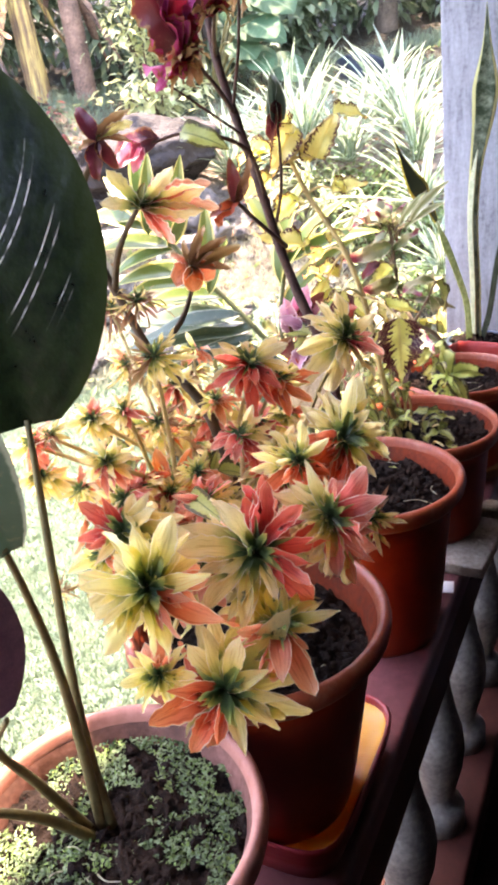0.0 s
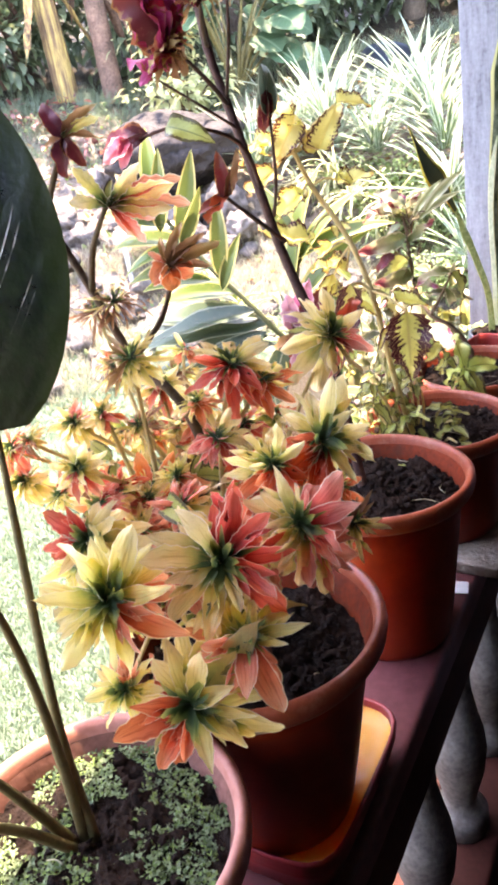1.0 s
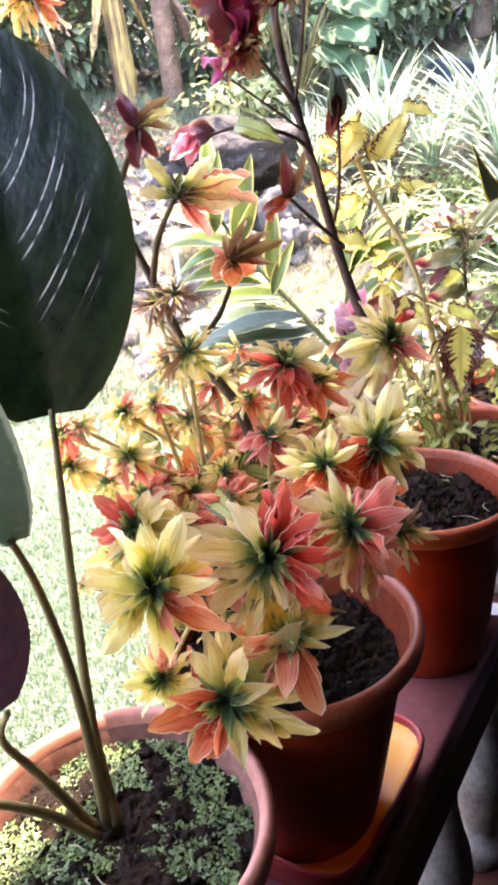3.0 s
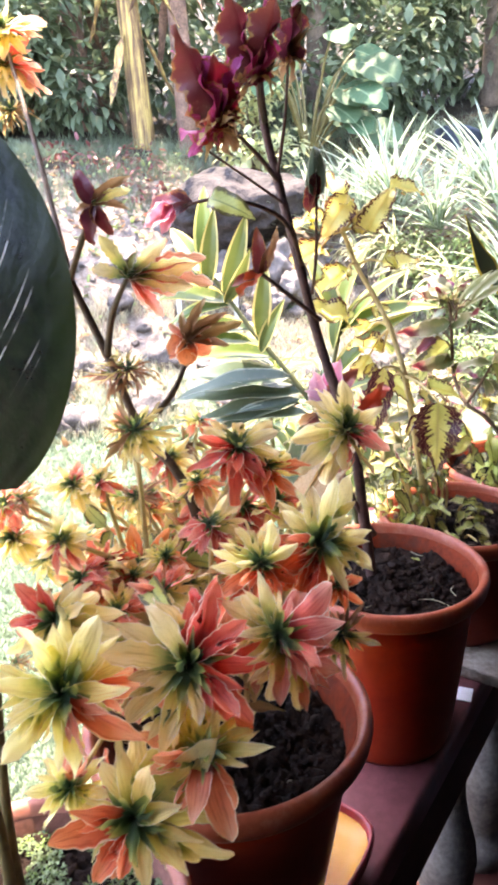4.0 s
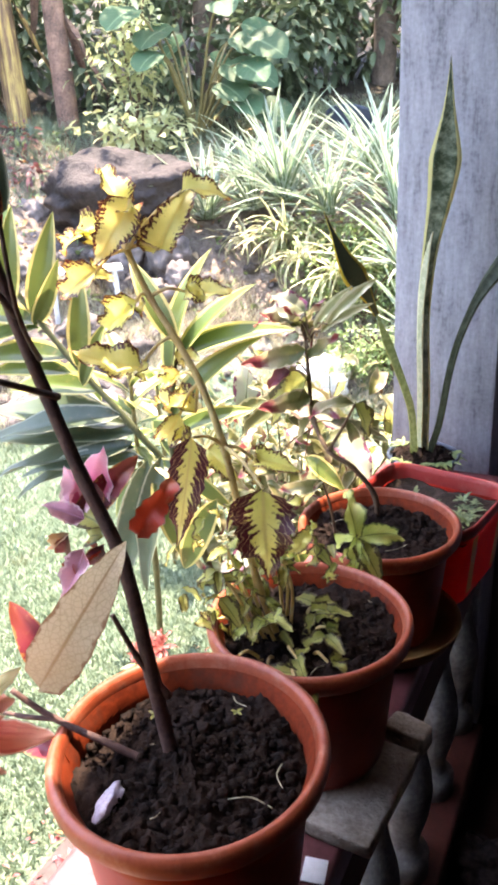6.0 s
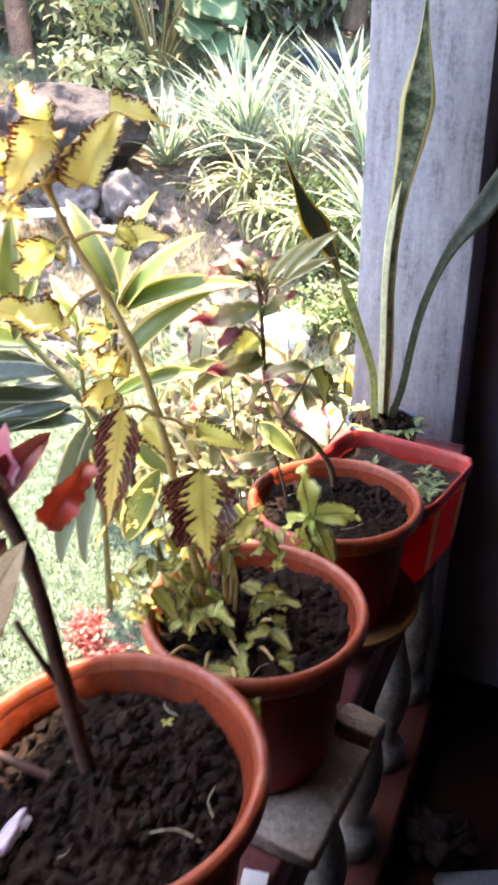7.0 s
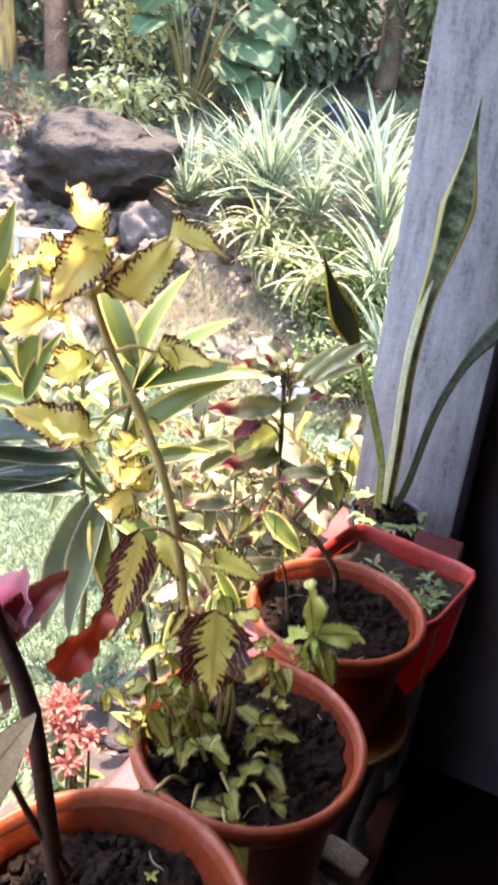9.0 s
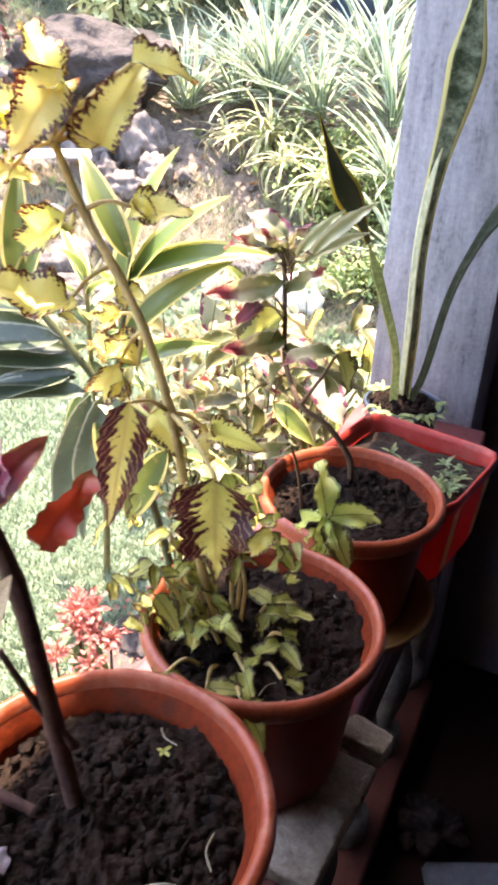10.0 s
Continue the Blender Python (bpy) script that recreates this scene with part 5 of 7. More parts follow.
def yellow_pot():
    """Low terracotta pot with a tall yellow-leaved stem and lime seedlings, on stone slabs."""
    o = Vector((-0.305, 1.147, LEDGE_TOP + 0.022))
    t = thing("potted_yellow_coleus", o, "terracotta pot of tall yellow burgundy-edged foliage with lime shoots", "potted plant", "pots on the ledge")
    round_pot(t, 0.124, 0.188, 0.092, TERRACOTTA, 0.024, 14, clods=90)
    acc = Acc(STEM_YELLOW)
    line = [Vector(p) for p in ((-0.335, 1.13, 0.985), (-0.352, 1.11, 1.08), (-0.365, 1.10, 1.174), (-0.380, 1.10, 1.253), (-0.404, 1.10, 1.323), (-0.432, 1.10, 1.372), (-0.457, 1.10, 1.411), (-0.476, 1.095, 1.46))]
    tube(acc, [p - o for p in line], 0.0048, 0.0032, 10, knots=0.18)
    put("stem", acc.mesh("stem"), t)
    rng = random.Random(8)

    def leaf(me, mid, direction, size, normal):
        size *= 0.92
        d = Vector(direction).normalized()
        base = Vector(mid) - d * size * 0.45
        put("leaf", me, t, axes(base - o, d, normal, size))
        for _ in range(1):
            if me not in (LEAF_BURGUNDY, LEAF_HEART):
                e = (d + Vector((rng.uniform(-0.9, 0.9), rng.uniform(-0.9, 0.9), rng.uniform(-0.9, 0.9)))).normalized()
                put("leaf", LEAF_YELLOW_CURLED, t, axes(base + Vector((rng.uniform(-0.012, 0.012), rng.uniform(-0.01, 0.01), rng.uniform(-0.015, 0.015))) - o, e, Vector(normal) + e * 0.3, size * rng.uniform(0.4, 0.75)))
        near = min(line, key=lambda q: (q - base).length)
        if 0.006 < (near - base).length < 0.12:
            st = Acc(STEM_YELLOW)
            tube(st, [near - o, (near + base) / 2 + Vector((0, 0, 0.006)) - o, base - o], 0.0022, 0.0016, 6)
            put("stalk", st.mesh("stalk"), t)

    face = Vector((0.5, -0.7, 0.4))
    for mid, d, size, n, me in (
        ((-0.484, 1.09, 1.480), (-0.3, -0.1, -0.5), 0.085, face, LEAF_YELLOW), ((-0.505, 1.12, 1.525), (-0.4, 0.1, 0.9), 0.075, (0.7, -0.5, 0.2), LEAF_YELLOW_FOLDED),
        ((-0.545, 1.10, 1.477), (-0.9, -0.1, 0.05), 0.085, (0.3, -0.6, 0.8), LEAF_YELLOW_FOLDED), ((-0.424, 1.10, 1.490), (0.45, -0.1, 0.8), 0.085, (0.2, -0.8, 0.2), LEAF_YELLOW_FOLDED),
        ((-0.385, 1.10, 1.520), (0.9, 0, 0.15), 0.055, (0.1, -0.6, 0.8), LEAF_YELLOW_FOLDED), ((-0.525, 1.06, 1.428), (-0.8, -0.2, -0.4), 0.08, face, LEAF_YELLOW_FOLDED),
        ((-0.397, 1.12, 1.412), (0.8, 0.1, -0.1), 0.065, (0.2, -0.7, 0.7), LEAF_YELLOW), ((-0.492, 1.08, 1.390), (-0.7, -0.2, -0.5), 0.08, face, LEAF_YELLOW_FOLDED),
        ((-0.491, 1.06, 1.346), (-0.8, -0.3, 0.1), 0.085, (0.2, -0.6, 0.8), LEAF_YELLOW), ((-0.470, 1.14, 1.308), (-0.6, 0.2, -0.3), 0.06, face, LEAF_YELLOW_FOLDED),
        ((-0.455, 1.12, 1.292), (-0.8, 0, 0.3), 0.08, (0.3, -0.5, 0.7), LEAF_YELLOW_FOLDED), ((-0.462, 1.12, 1.248), (-0.5, 0, -0.8), 0.075, (0.6, -0.7, 0.2), LEAF_YELLOW_FOLDED)):
        leaf(me, mid, d, size, n)
    for mid, d, size, n, me in (
        ((-0.409, 1.06, 1.205), (-0.15, -0.1, -0.95), 0.165, (0.5, -0.8, 0.1), LEAF_BURGUNDY), ((-0.308, 1.045, 1.185), (0.06, -0.15, -0.9), 0.120, (0.3, -0.85, 0.35), LEAF_HEART),
        ((-0.385, 1.10, 1.235), (0.6, -0.3, -0.2), 0.06, face, LEAF_YELLOW_FOLDED), ((-0.358, 1.07, 1.185), (-0.3, -0.2, -0.8), 0.05, (0.2, -0.9, 0.2), LEAF_BURGUNDY),
        ((-0.330, 1.12, 1.235), (0.8, 0, 0.1), 0.06, (0, -0.6, 0.8), LEAF_YELLOW_FOLDED), ((-0.415, 1.11, 1.345), (0.5, -0.2, -0.1), 0.035, face, LEAF_YELLOW)):
        leaf(me, mid, d, size, n)
    # low shoots
    for k in range(20):
        a, r = rng.uniform(1.7, 4.5), rng.uniform(0.015, 0.105)
        if k < 7:
            a, r = (5.6, 0.2, 6.0, 0.9, 4.9, 5.4, 4.4)[k], (0.045, 0.055, 0.075, 0.05, 0.06, 0.085, 0.075)[k]
        top = Vector((-0.325 + r * math.cos(a), 1.105 + r * math.sin(a), ((1.03, 1.055, 1.035, 1.06, 1.03, 1.035, 1.05)[k] if k < 7 else rng.uniform(1.03, 1.14)) - r * 0.3))
        root = Vector((-0.322 + r * math.cos(a) * 0.5, 1.12 + r * math.sin(a) * 0.5, 0.992))
        st = Acc(STEM_YELLOW)
        tube(st, [root - o, (root + top) / 2 + Vector((rng.uniform(-0.01, 0.01), 0, 0.014)) - o, top - o], 0.0026, 0.0015, 6)
        shoot = put("shoot", st.mesh("shoot"), t)
        for s in range(rng.randint(3, 5)):
            b = a + s * 1.7 + rng.uniform(-0.6, 0.6)
            d = Vector((math.cos(b), math.sin(b), rng.uniform(-0.6, 0.7)))
            put("leaf", LEAF_LIME if s % 2 else LEAF_LIME_CURLED, shoot, axes(top - o - Vector((0, 0, 0.012 * (s // 2))), d, (rng.uniform(-0.4, 0.6), rng.uniform(-0.7, 0.2), 1), rng.uniform(0.026, 0.044) if k < 7 else rng.uniform(0.022, 0.042)))
    for k in range(50):
        if k % 5 == 0:
            a, r = rng.uniform(2.4, 4.4), rng.uniform(0.06, 0.13)
            p = Vector((-0.335 + r * math.cos(a), 1.12 + r * math.sin(a) * 0.8, rng.uniform(1.02, 1.12)))
        else:
            a, r = rng.uniform(0, 6.28), 0.085 * math.sqrt(rng.random())
            p = Vector((-0.338 + r * math.cos(a) * 1.1, 1.112 + r * math.sin(a) * 0.6, rng.uniform(1.02, 1.19)))
        put("leaf", (LEAF_LIME, LEAF_LIME_CURLED, LEAF_LIME_CURLED, LEAF_YELLOW_CURLED)[k % 4], t, axes(p - o, (rng.uniform(-1, 1), rng.uniform(-1, 1), rng.uniform(-0.9, 0.4)), (rng.uniform(-0.7, 0.7), rng.uniform(-0.8, 0.3), 1), rng.uniform(0.016, 0.042)))
    # flat stones under and beside the pot
    for x, y, sx, sy, sz, turn, seed in ((-0.238, 1.103, 0.118, 0.160, 0.020, -0.08, 1), (-0.375, 1.165, 0.11, 0.17, 0.021, 0.06, 2), (-0.195, 1.211, 0.054, 0.034, 0.028, -0.2, 3)):
        sl = thing("stone_slab", (x, y, LEDGE_TOP + sz / 2), "rough pale stone slab lying on the red ledge", "stone", "slabs under the pot")
        bm = box((sx, sy, sz), 0.004)
        bmesh.ops.subdivide_edges(bm, edges=bm.edges[:], cuts=3)
        for v in bm.verts:
            v.co += Vector((noise.noise(v.co * 60 + Vector((seed, 0, 0))), noise.noise(v.co * 60 + Vector((0, seed, 5))), 0.4 * noise.noise(v.co * 60 + Vector((5, 0, seed))))) * 0.0035
        part("slab", bm, SLAB, sl)
        sl.rotation_euler.z = turn
    tg = thing("paper_tag", (-0.236, 0.984, LEDGE_TOP + 0.002), "small blank white paper tag on the red ledge", "tag")
    part("tag_sheet", box((0.026, 0.030, 0.0012), 0.0003), PAPER, tg)
    tg.rotation_euler.z = 0.2


LEAF_FRESH = single_leaf("fresh_leaf", E_LIME, 0.44, lance, n=16, half=4, curl=1.4, fold=0.6, ruffle=0.2, teeth=0.06, twist=0.9)
LEAF_TRI = single_leaf("tricolour_leaf", E_TRICOLOR, 0.30, lance, n=12, half=3, curl=1.6, fold=0.55, ruffle=0.12, twist=0.6)
LEAF_TRI_FLAT = single_leaf("tricolour_leaf", E_TRICOLOR, 0.36, ovate, n=12, half=3, curl=-0.6, fold=0.7, ruffle=0.16, teeth=0.05, twist=-0.5)


LEAF_PALE_LONG = single_leaf("pale_cream_leaf", TUFT_YELLOW, 0.18, lance, n=14, half=4, curl=1.0, fold=0.7, ruffle=0.16, teeth=0.06, twist=0.6)
LEAF_VAR_SMALL = single_leaf("cream_edged_leaf", VARIEGATED, 0.36, lance, n=12, half=4, curl=0.5, fold=0.35, ruffle=0.05)
LEAF_PURPLE_WHITE = single_leaf("white_purple_leaf", WHITE_LEAF, 0.60, ovate, n=12, half=4, curl=0.7, fold=0.35, ruffle=0.12, teeth=0.05)
LEAF_BROAD_MAROON = single_leaf("maroon_leaf", C_MAROON, 0.50, ovate, n=12, half=4, curl=0.6, fold=0.4, ruffle=0.08)
LEAF_CREAM_LONG = single_leaf("cream_leaf", CREAM_MIX, 0.24, lance, n=12, half=3, curl=0.8, fold=0.4, ruffle=0.08)


def crooked_pot():
    """Terracotta pot on an ochre saucer, with a thin crooked stem and mixed leaves."""
    s = thing("round_saucer", (-0.300, 1.430, LEDGE_TOP), "round ochre plastic saucer under a pot", "saucer")
    part("saucer_dish", revolve([(0.001, 0.002), (0.100, 0.002), (0.112, 0.010), (0.120, 0.028), (0.124, 0.032), (0.123, 0.035), (0.116, 0.031), (0.104, 0.012), (0.001, 0.009)], 56, 0.01), SAUCER_OCHRE, s)
    o = Vector((-0.310, 1.440, LEDGE_TOP + 0.0095))
    t = thing("potted_crooked_plant", o, "terracotta pot with a thin crooked stem and sparse mixed leaves", "potted plant", "pots on the ledge")
    round_pot(t, 0.124, 0.182, 0.090, TERRACOTTA, 0.025, 15, clods=90)
    for pts, r in (([(-0.330, 1.495, 0.96), (-0.332, 1.49, 1.023), (-0.362, 1.47, 1.078), (-0.399, 1.46, 1.105), (-0.432, 1.48, 1.15), (-0.445, 1.50, 1.20), (-0.455, 1.51, 1.275), (-0.465, 1.51, 1.30)], 0.0045),
                   ([(-0.399, 1.46, 1.105), (-0.372, 1.452, 1.15), (-0.352, 1.45, 1.19)], 0.003), ([(-0.30, 1.32, 0.96), (-0.298, 1.31, 1.02), (-0.296, 1.30, 1.06)], 0.003), ([(-0.36, 1.40, 0.96), (-0.365, 1.38, 1.05), (-0.37, 1.36, 1.10)], 0.0025)):
        acc = Acc(STEM_BROWN)
        tube(acc, [Vector(p) - o for p in pts], r, r * 0.6, 8, knots=0.15)
        put("stem", acc.mesh("stem"), t)

    def leaf(me, base, tip, normal, label=""):
        d = Vector(tip) - Vector(base)
        put("leaf", me, t, axes(Vector(base) - o, d, normal, d.length), label)

    up = Vector((0.3, -0.6, 0.7))
    leaf(LEAF_FRESH, (-0.297, 1.300, 1.055), (-0.303, 1.285, 1.122), (0.4, -0.8, 0.3), "fresh lime green leaf")
    leaf(LEAF_FRESH, (-0.295, 1.300, 1.055), (-0.232, 1.315, 1.080), (0.1, -0.7, 0.7), "fresh lime green leaf")
    leaf(LEAF_FRESH, (-0.297, 1.298, 1.055), (-0.285, 1.262, 1.030), (0.2, -0.4, 0.9), "fresh lime green leaf")
    leaf(LEAF_FRESH, (-0.299, 1.300, 1.055), (-0.345, 1.28, 1.04), (0.1, -0.5, 0.8), "fresh lime green leaf")
    leaf(LEAF_LIME, (-0.296, 1.30, 1.05), (-0.250, 1.27, 1.02), up)
    for me, base, tip in ((LEAF_PALE_LONG, (-0.405, 1.48, 1.300), (-0.345, 1.47, 1.385)), (LEAF_PALE_LONG, (-0.420, 1.49, 1.285), (-0.352, 1.50, 1.350)), (LEAF_PALE_LONG, (-0.43, 1.49, 1.29), (-0.385, 1.48, 1.365)), (LEAF_PURPLE_WHITE, (-0.463, 1.50, 1.299), (-0.528, 1.49, 1.324)),
                          (LEAF_PURPLE_WHITE, (-0.450, 1.50, 1.312), (-0.494, 1.48, 1.352)), (LEAF_PURPLE_WHITE, (-0.460, 1.50, 1.276), (-0.492, 1.49, 1.262)), (LEAF_BROAD_MAROON, (-0.477, 1.50, 1.232), (-0.543, 1.49, 1.243)),
                          (LEAF_BROAD_MAROON, (-0.474, 1.49, 1.220), (-0.522, 1.48, 1.192)), (LEAF_CREAM_LONG, (-0.567, 1.60, 1.125), (-0.686, 1.58, 1.088)), (LEAF_CREAM_LONG, (-0.501, 1.62, 1.141), (-0.668, 1.62, 1.105)),
                          (LEAF_VAR_SMALL, (-0.489, 1.58, 1.035), (-0.406, 1.56, 0.998)), (LEAF_CREAM_LONG, (-0.411, 1.50, 1.138), (-0.324, 1.49, 1.145)), (LEAF_CREAM_LONG, (-0.530, 1.58, 1.122), (-0.655, 1.57, 1.072)), (LEAF_CREAM_LONG, (-0.541, 1.58, 1.028), (-0.645, 1.57, 1.014))):
        leaf(me, base, tip, (0.25, -0.65, 0.7), "cream, green and maroon leaf")
        st = Acc(STEM_BROWN)
        knee = Vector((-0.445, 1.50, max(1.12, min(1.28, base[2] - 0.02)))) if base[0] < -0.40 else Vector((-0.42, 1.475, 1.14))
        tube(st, [knee - o, (knee + Vector(base)) / 2 + Vector((0, 0, 0.008)) - o, Vector(base) - o], 0.0018, 0.0012, 6)
        put("stalk", st.mesh("stalk"), t)
    for k in range(9):
        b = 0.5 + k * 2.4
        base = Vector((-0.297, 1.300, 1.050 - 0.004 * k))
        leaf((LEAF_LIME, LEAF_FRESH, LEAF_LIME_CURLED)[k % 3], base, base + Vector((math.cos(b), math.sin(b), 0.55 - 0.14 * k)) * (0.030 + 0.004 * (k % 4)), (0.2 * math.sin(3 * b), -0.5, 0.8))
    top = (-0.462, 1.51, 1.295)
    for tip in ((-0.520, 1.45, 1.345), (-0.540, 1.42, 1.290), (-0.405, 1.50, 1.360), (-0.380, 1.53, 1.345), (-0.470, 1.44, 1.340), (-0.395, 1.47, 1.320)):
        q = Vector(top) + (Vector(tip) - Vector(top)) * random.uniform(0.45, 0.85) + Vector((random.uniform(-0.015, 0.015), 0, random.uniform(-0.03, 0.01)))
        leaf(random.choice((LEAF_TRI, LEAF_TRI_FLAT)), Vector(top) - Vector((0, 0, random.uniform(0, 0.03))), q, up + Vector((random.uniform(-1, 1), random.uniform(-0.5, 0.5), random.uniform(-0.5, 0.3))), "cream, green and maroon leaf")
    for base, tip in (((-0.450, 1.505, 1.25), (-0.560, 1.47, 1.235)), ((-0.448, 1.505, 1.24), (-0.355, 1.50, 1.275)), ((-0.445, 1.50, 1.21), (-0.545, 1.46, 1.195)), ((-0.440, 1.49, 1.18), (-0.505, 1.42, 1.165)), ((-0.352, 1.45, 1.19), (-0.285, 1.47, 1.18)),
                      ((-0.352, 1.45, 1.19), (-0.395, 1.40, 1.215)), ((-0.365, 1.452, 1.16), (-0.300, 1.42, 1.150)), ((-0.43, 1.48, 1.15), (-0.500, 1.46, 1.09)), ((-0.44, 1.49, 1.17), (-0.37, 1.52, 1.20)), ((-0.37, 1.36, 1.10), (-0.42, 1.32, 1.10)), ((-0.37, 1.36, 1.10), (-0.35, 1.31, 1.12))):
        q = Vector(base) + (Vector(tip) - Vector(base)) * random.uniform(0.75, 1.15) + Vector((random.uniform(-0.02, 0.02), random.uniform(-0.03, 0.03), random.uniform(-0.06, 0.02)))
        leaf(random.choice((LEAF_TRI, LEAF_TRI_FLAT, LEAF_LIME)), base, q, up + Vector((random.uniform(-0.9, 0.9), random.uniform(-0.6, 0.3), random.uniform(-0.5, 0.3))), "cream, green and maroon leaf")


def tapered_box_pot(owner, wx, wy, height, taper, turn):
    """A square plastic pot with rounded corners, a folded rim and printed stripes on two sides."""
    def ring(bm, fx, fy, h, n=40, p=9):
        out = []
        for k in range(n):
            a = 2 * math.pi * k / n + 0.01
            c, d = math.cos(a), math.sin(a)
            q = (abs(c) ** p + abs(d) ** p) ** (-1 / p)
            out.append(bm.verts.new((c * q * fx / 2, d * q * fy / 2, h)))
        return out

    def shell(levels):
        bm = bmesh.new()
        rings = [ring(bm, wx * f, wy * f, h) for f, h in levels]
        for a, b in zip(rings, rings[1:]):
            for k in range(len(a)):
                bm.faces.new((a[k], a[(k + 1) % len(a)], b[(k + 1) % len(a)], b[k]))
        return bm
    part("pot_body", shell([(0.01, 0), (taper, 0), (0.94, height - 0.02)]), RED_PLASTIC, owner)
    part("rim", shell([(0.94, height - 0.022), (0.985, height - 0.020), (1.0, height - 0.012), (1.0, height - 0.003), (0.985, height), (0.955, height - 0.002), (0.93, height - 0.012), (0.915, height - 0.030)]), RED_RIM, owner)
    for sx, ang in ((wx, 0), (wy, math.pi / 2)):
        other = wy if ang == 0 else wx
        for off in (-0.28, 0.30):
            bm = bmesh.new()
            vs = []
            for h, f in ((0.012, taper + 0.01), (height - 0.03, 0.945)):
                for w in (-0.011, 0.011):
                    vs.append(bm.verts.new((off * sx * f + w, -other * f / 2 - 0.0012, h)))
            bm.faces.new((vs[0], vs[1], vs[3], vs[2]))
            st = part("printed_stripe", bm, YELLOW_STRIPE, owner, "faded yellow printed stripe")
            st.rotation_euler.z = ang
    owner.rotation_euler.z = turn


def square_pot():
    o = Vector((-0.286, 1.646, LEDGE_TOP))
    t = thing("square_planter", o, "red square plastic planter with faded yellow stripes and small weeds", "planter", "pots on the ledge")
    tapered_box_pot(t, 0.236, 0.214, 0.150, 0.86, -0.18)
    acc = Acc(DRY_SOIL)
    n = 24
    vs = [((i / n - 0.5) * 0.214, (j / n - 0.5) * 0.194, 0.118 + 0.009 * noise.noise(Vector((i * 0.35, j * 0.35, 4))) + 0.004 * noise.noise(Vector((i, j, 9)))) for j in range(n + 1) for i in range(n + 1)]
    acc.add(vs, [(j * (n + 1) + i, j * (n + 1) + i + 1, (j + 1) * (n + 1) + i + 1, (j + 1) * (n + 1) + i) for j in range(n) for i in range(n)])
    put("soil", acc.mesh("soil"), t, None, "dry brown weedy soil")
    rng = random.Random(31)
    for k in range(40):
        cx, cy = (rng.gauss(0.045, 0.03), rng.gauss(-0.02, 0.03)) if k < 26 else (rng.uniform(-0.09, 0.08), rng.uniform(-0.06, 0.07))
        cx, cy = max(-0.08, min(0.08, cx)), max(-0.075, min(0.075, cy))
        ac = Acc(BUSH if k % 3 == 0 else MOSS_LEAF)
        for s in range(6):
            b = s * 1.05 + rng.uniform(-0.4, 0.4)
            blade(ac, axes((cx, cy, 0.120), (math.cos(b), math.sin(b), rng.uniform(0.3, 1.4)), (0, 0, 1)), rng.uniform(0.010, 0.026), rng.uniform(0.004, 0.008), lance, 5, 1, 0.7, 0.2, rng=rng)
        tagged(put("weed", ac.mesh("weed"), t), kind="stuff")


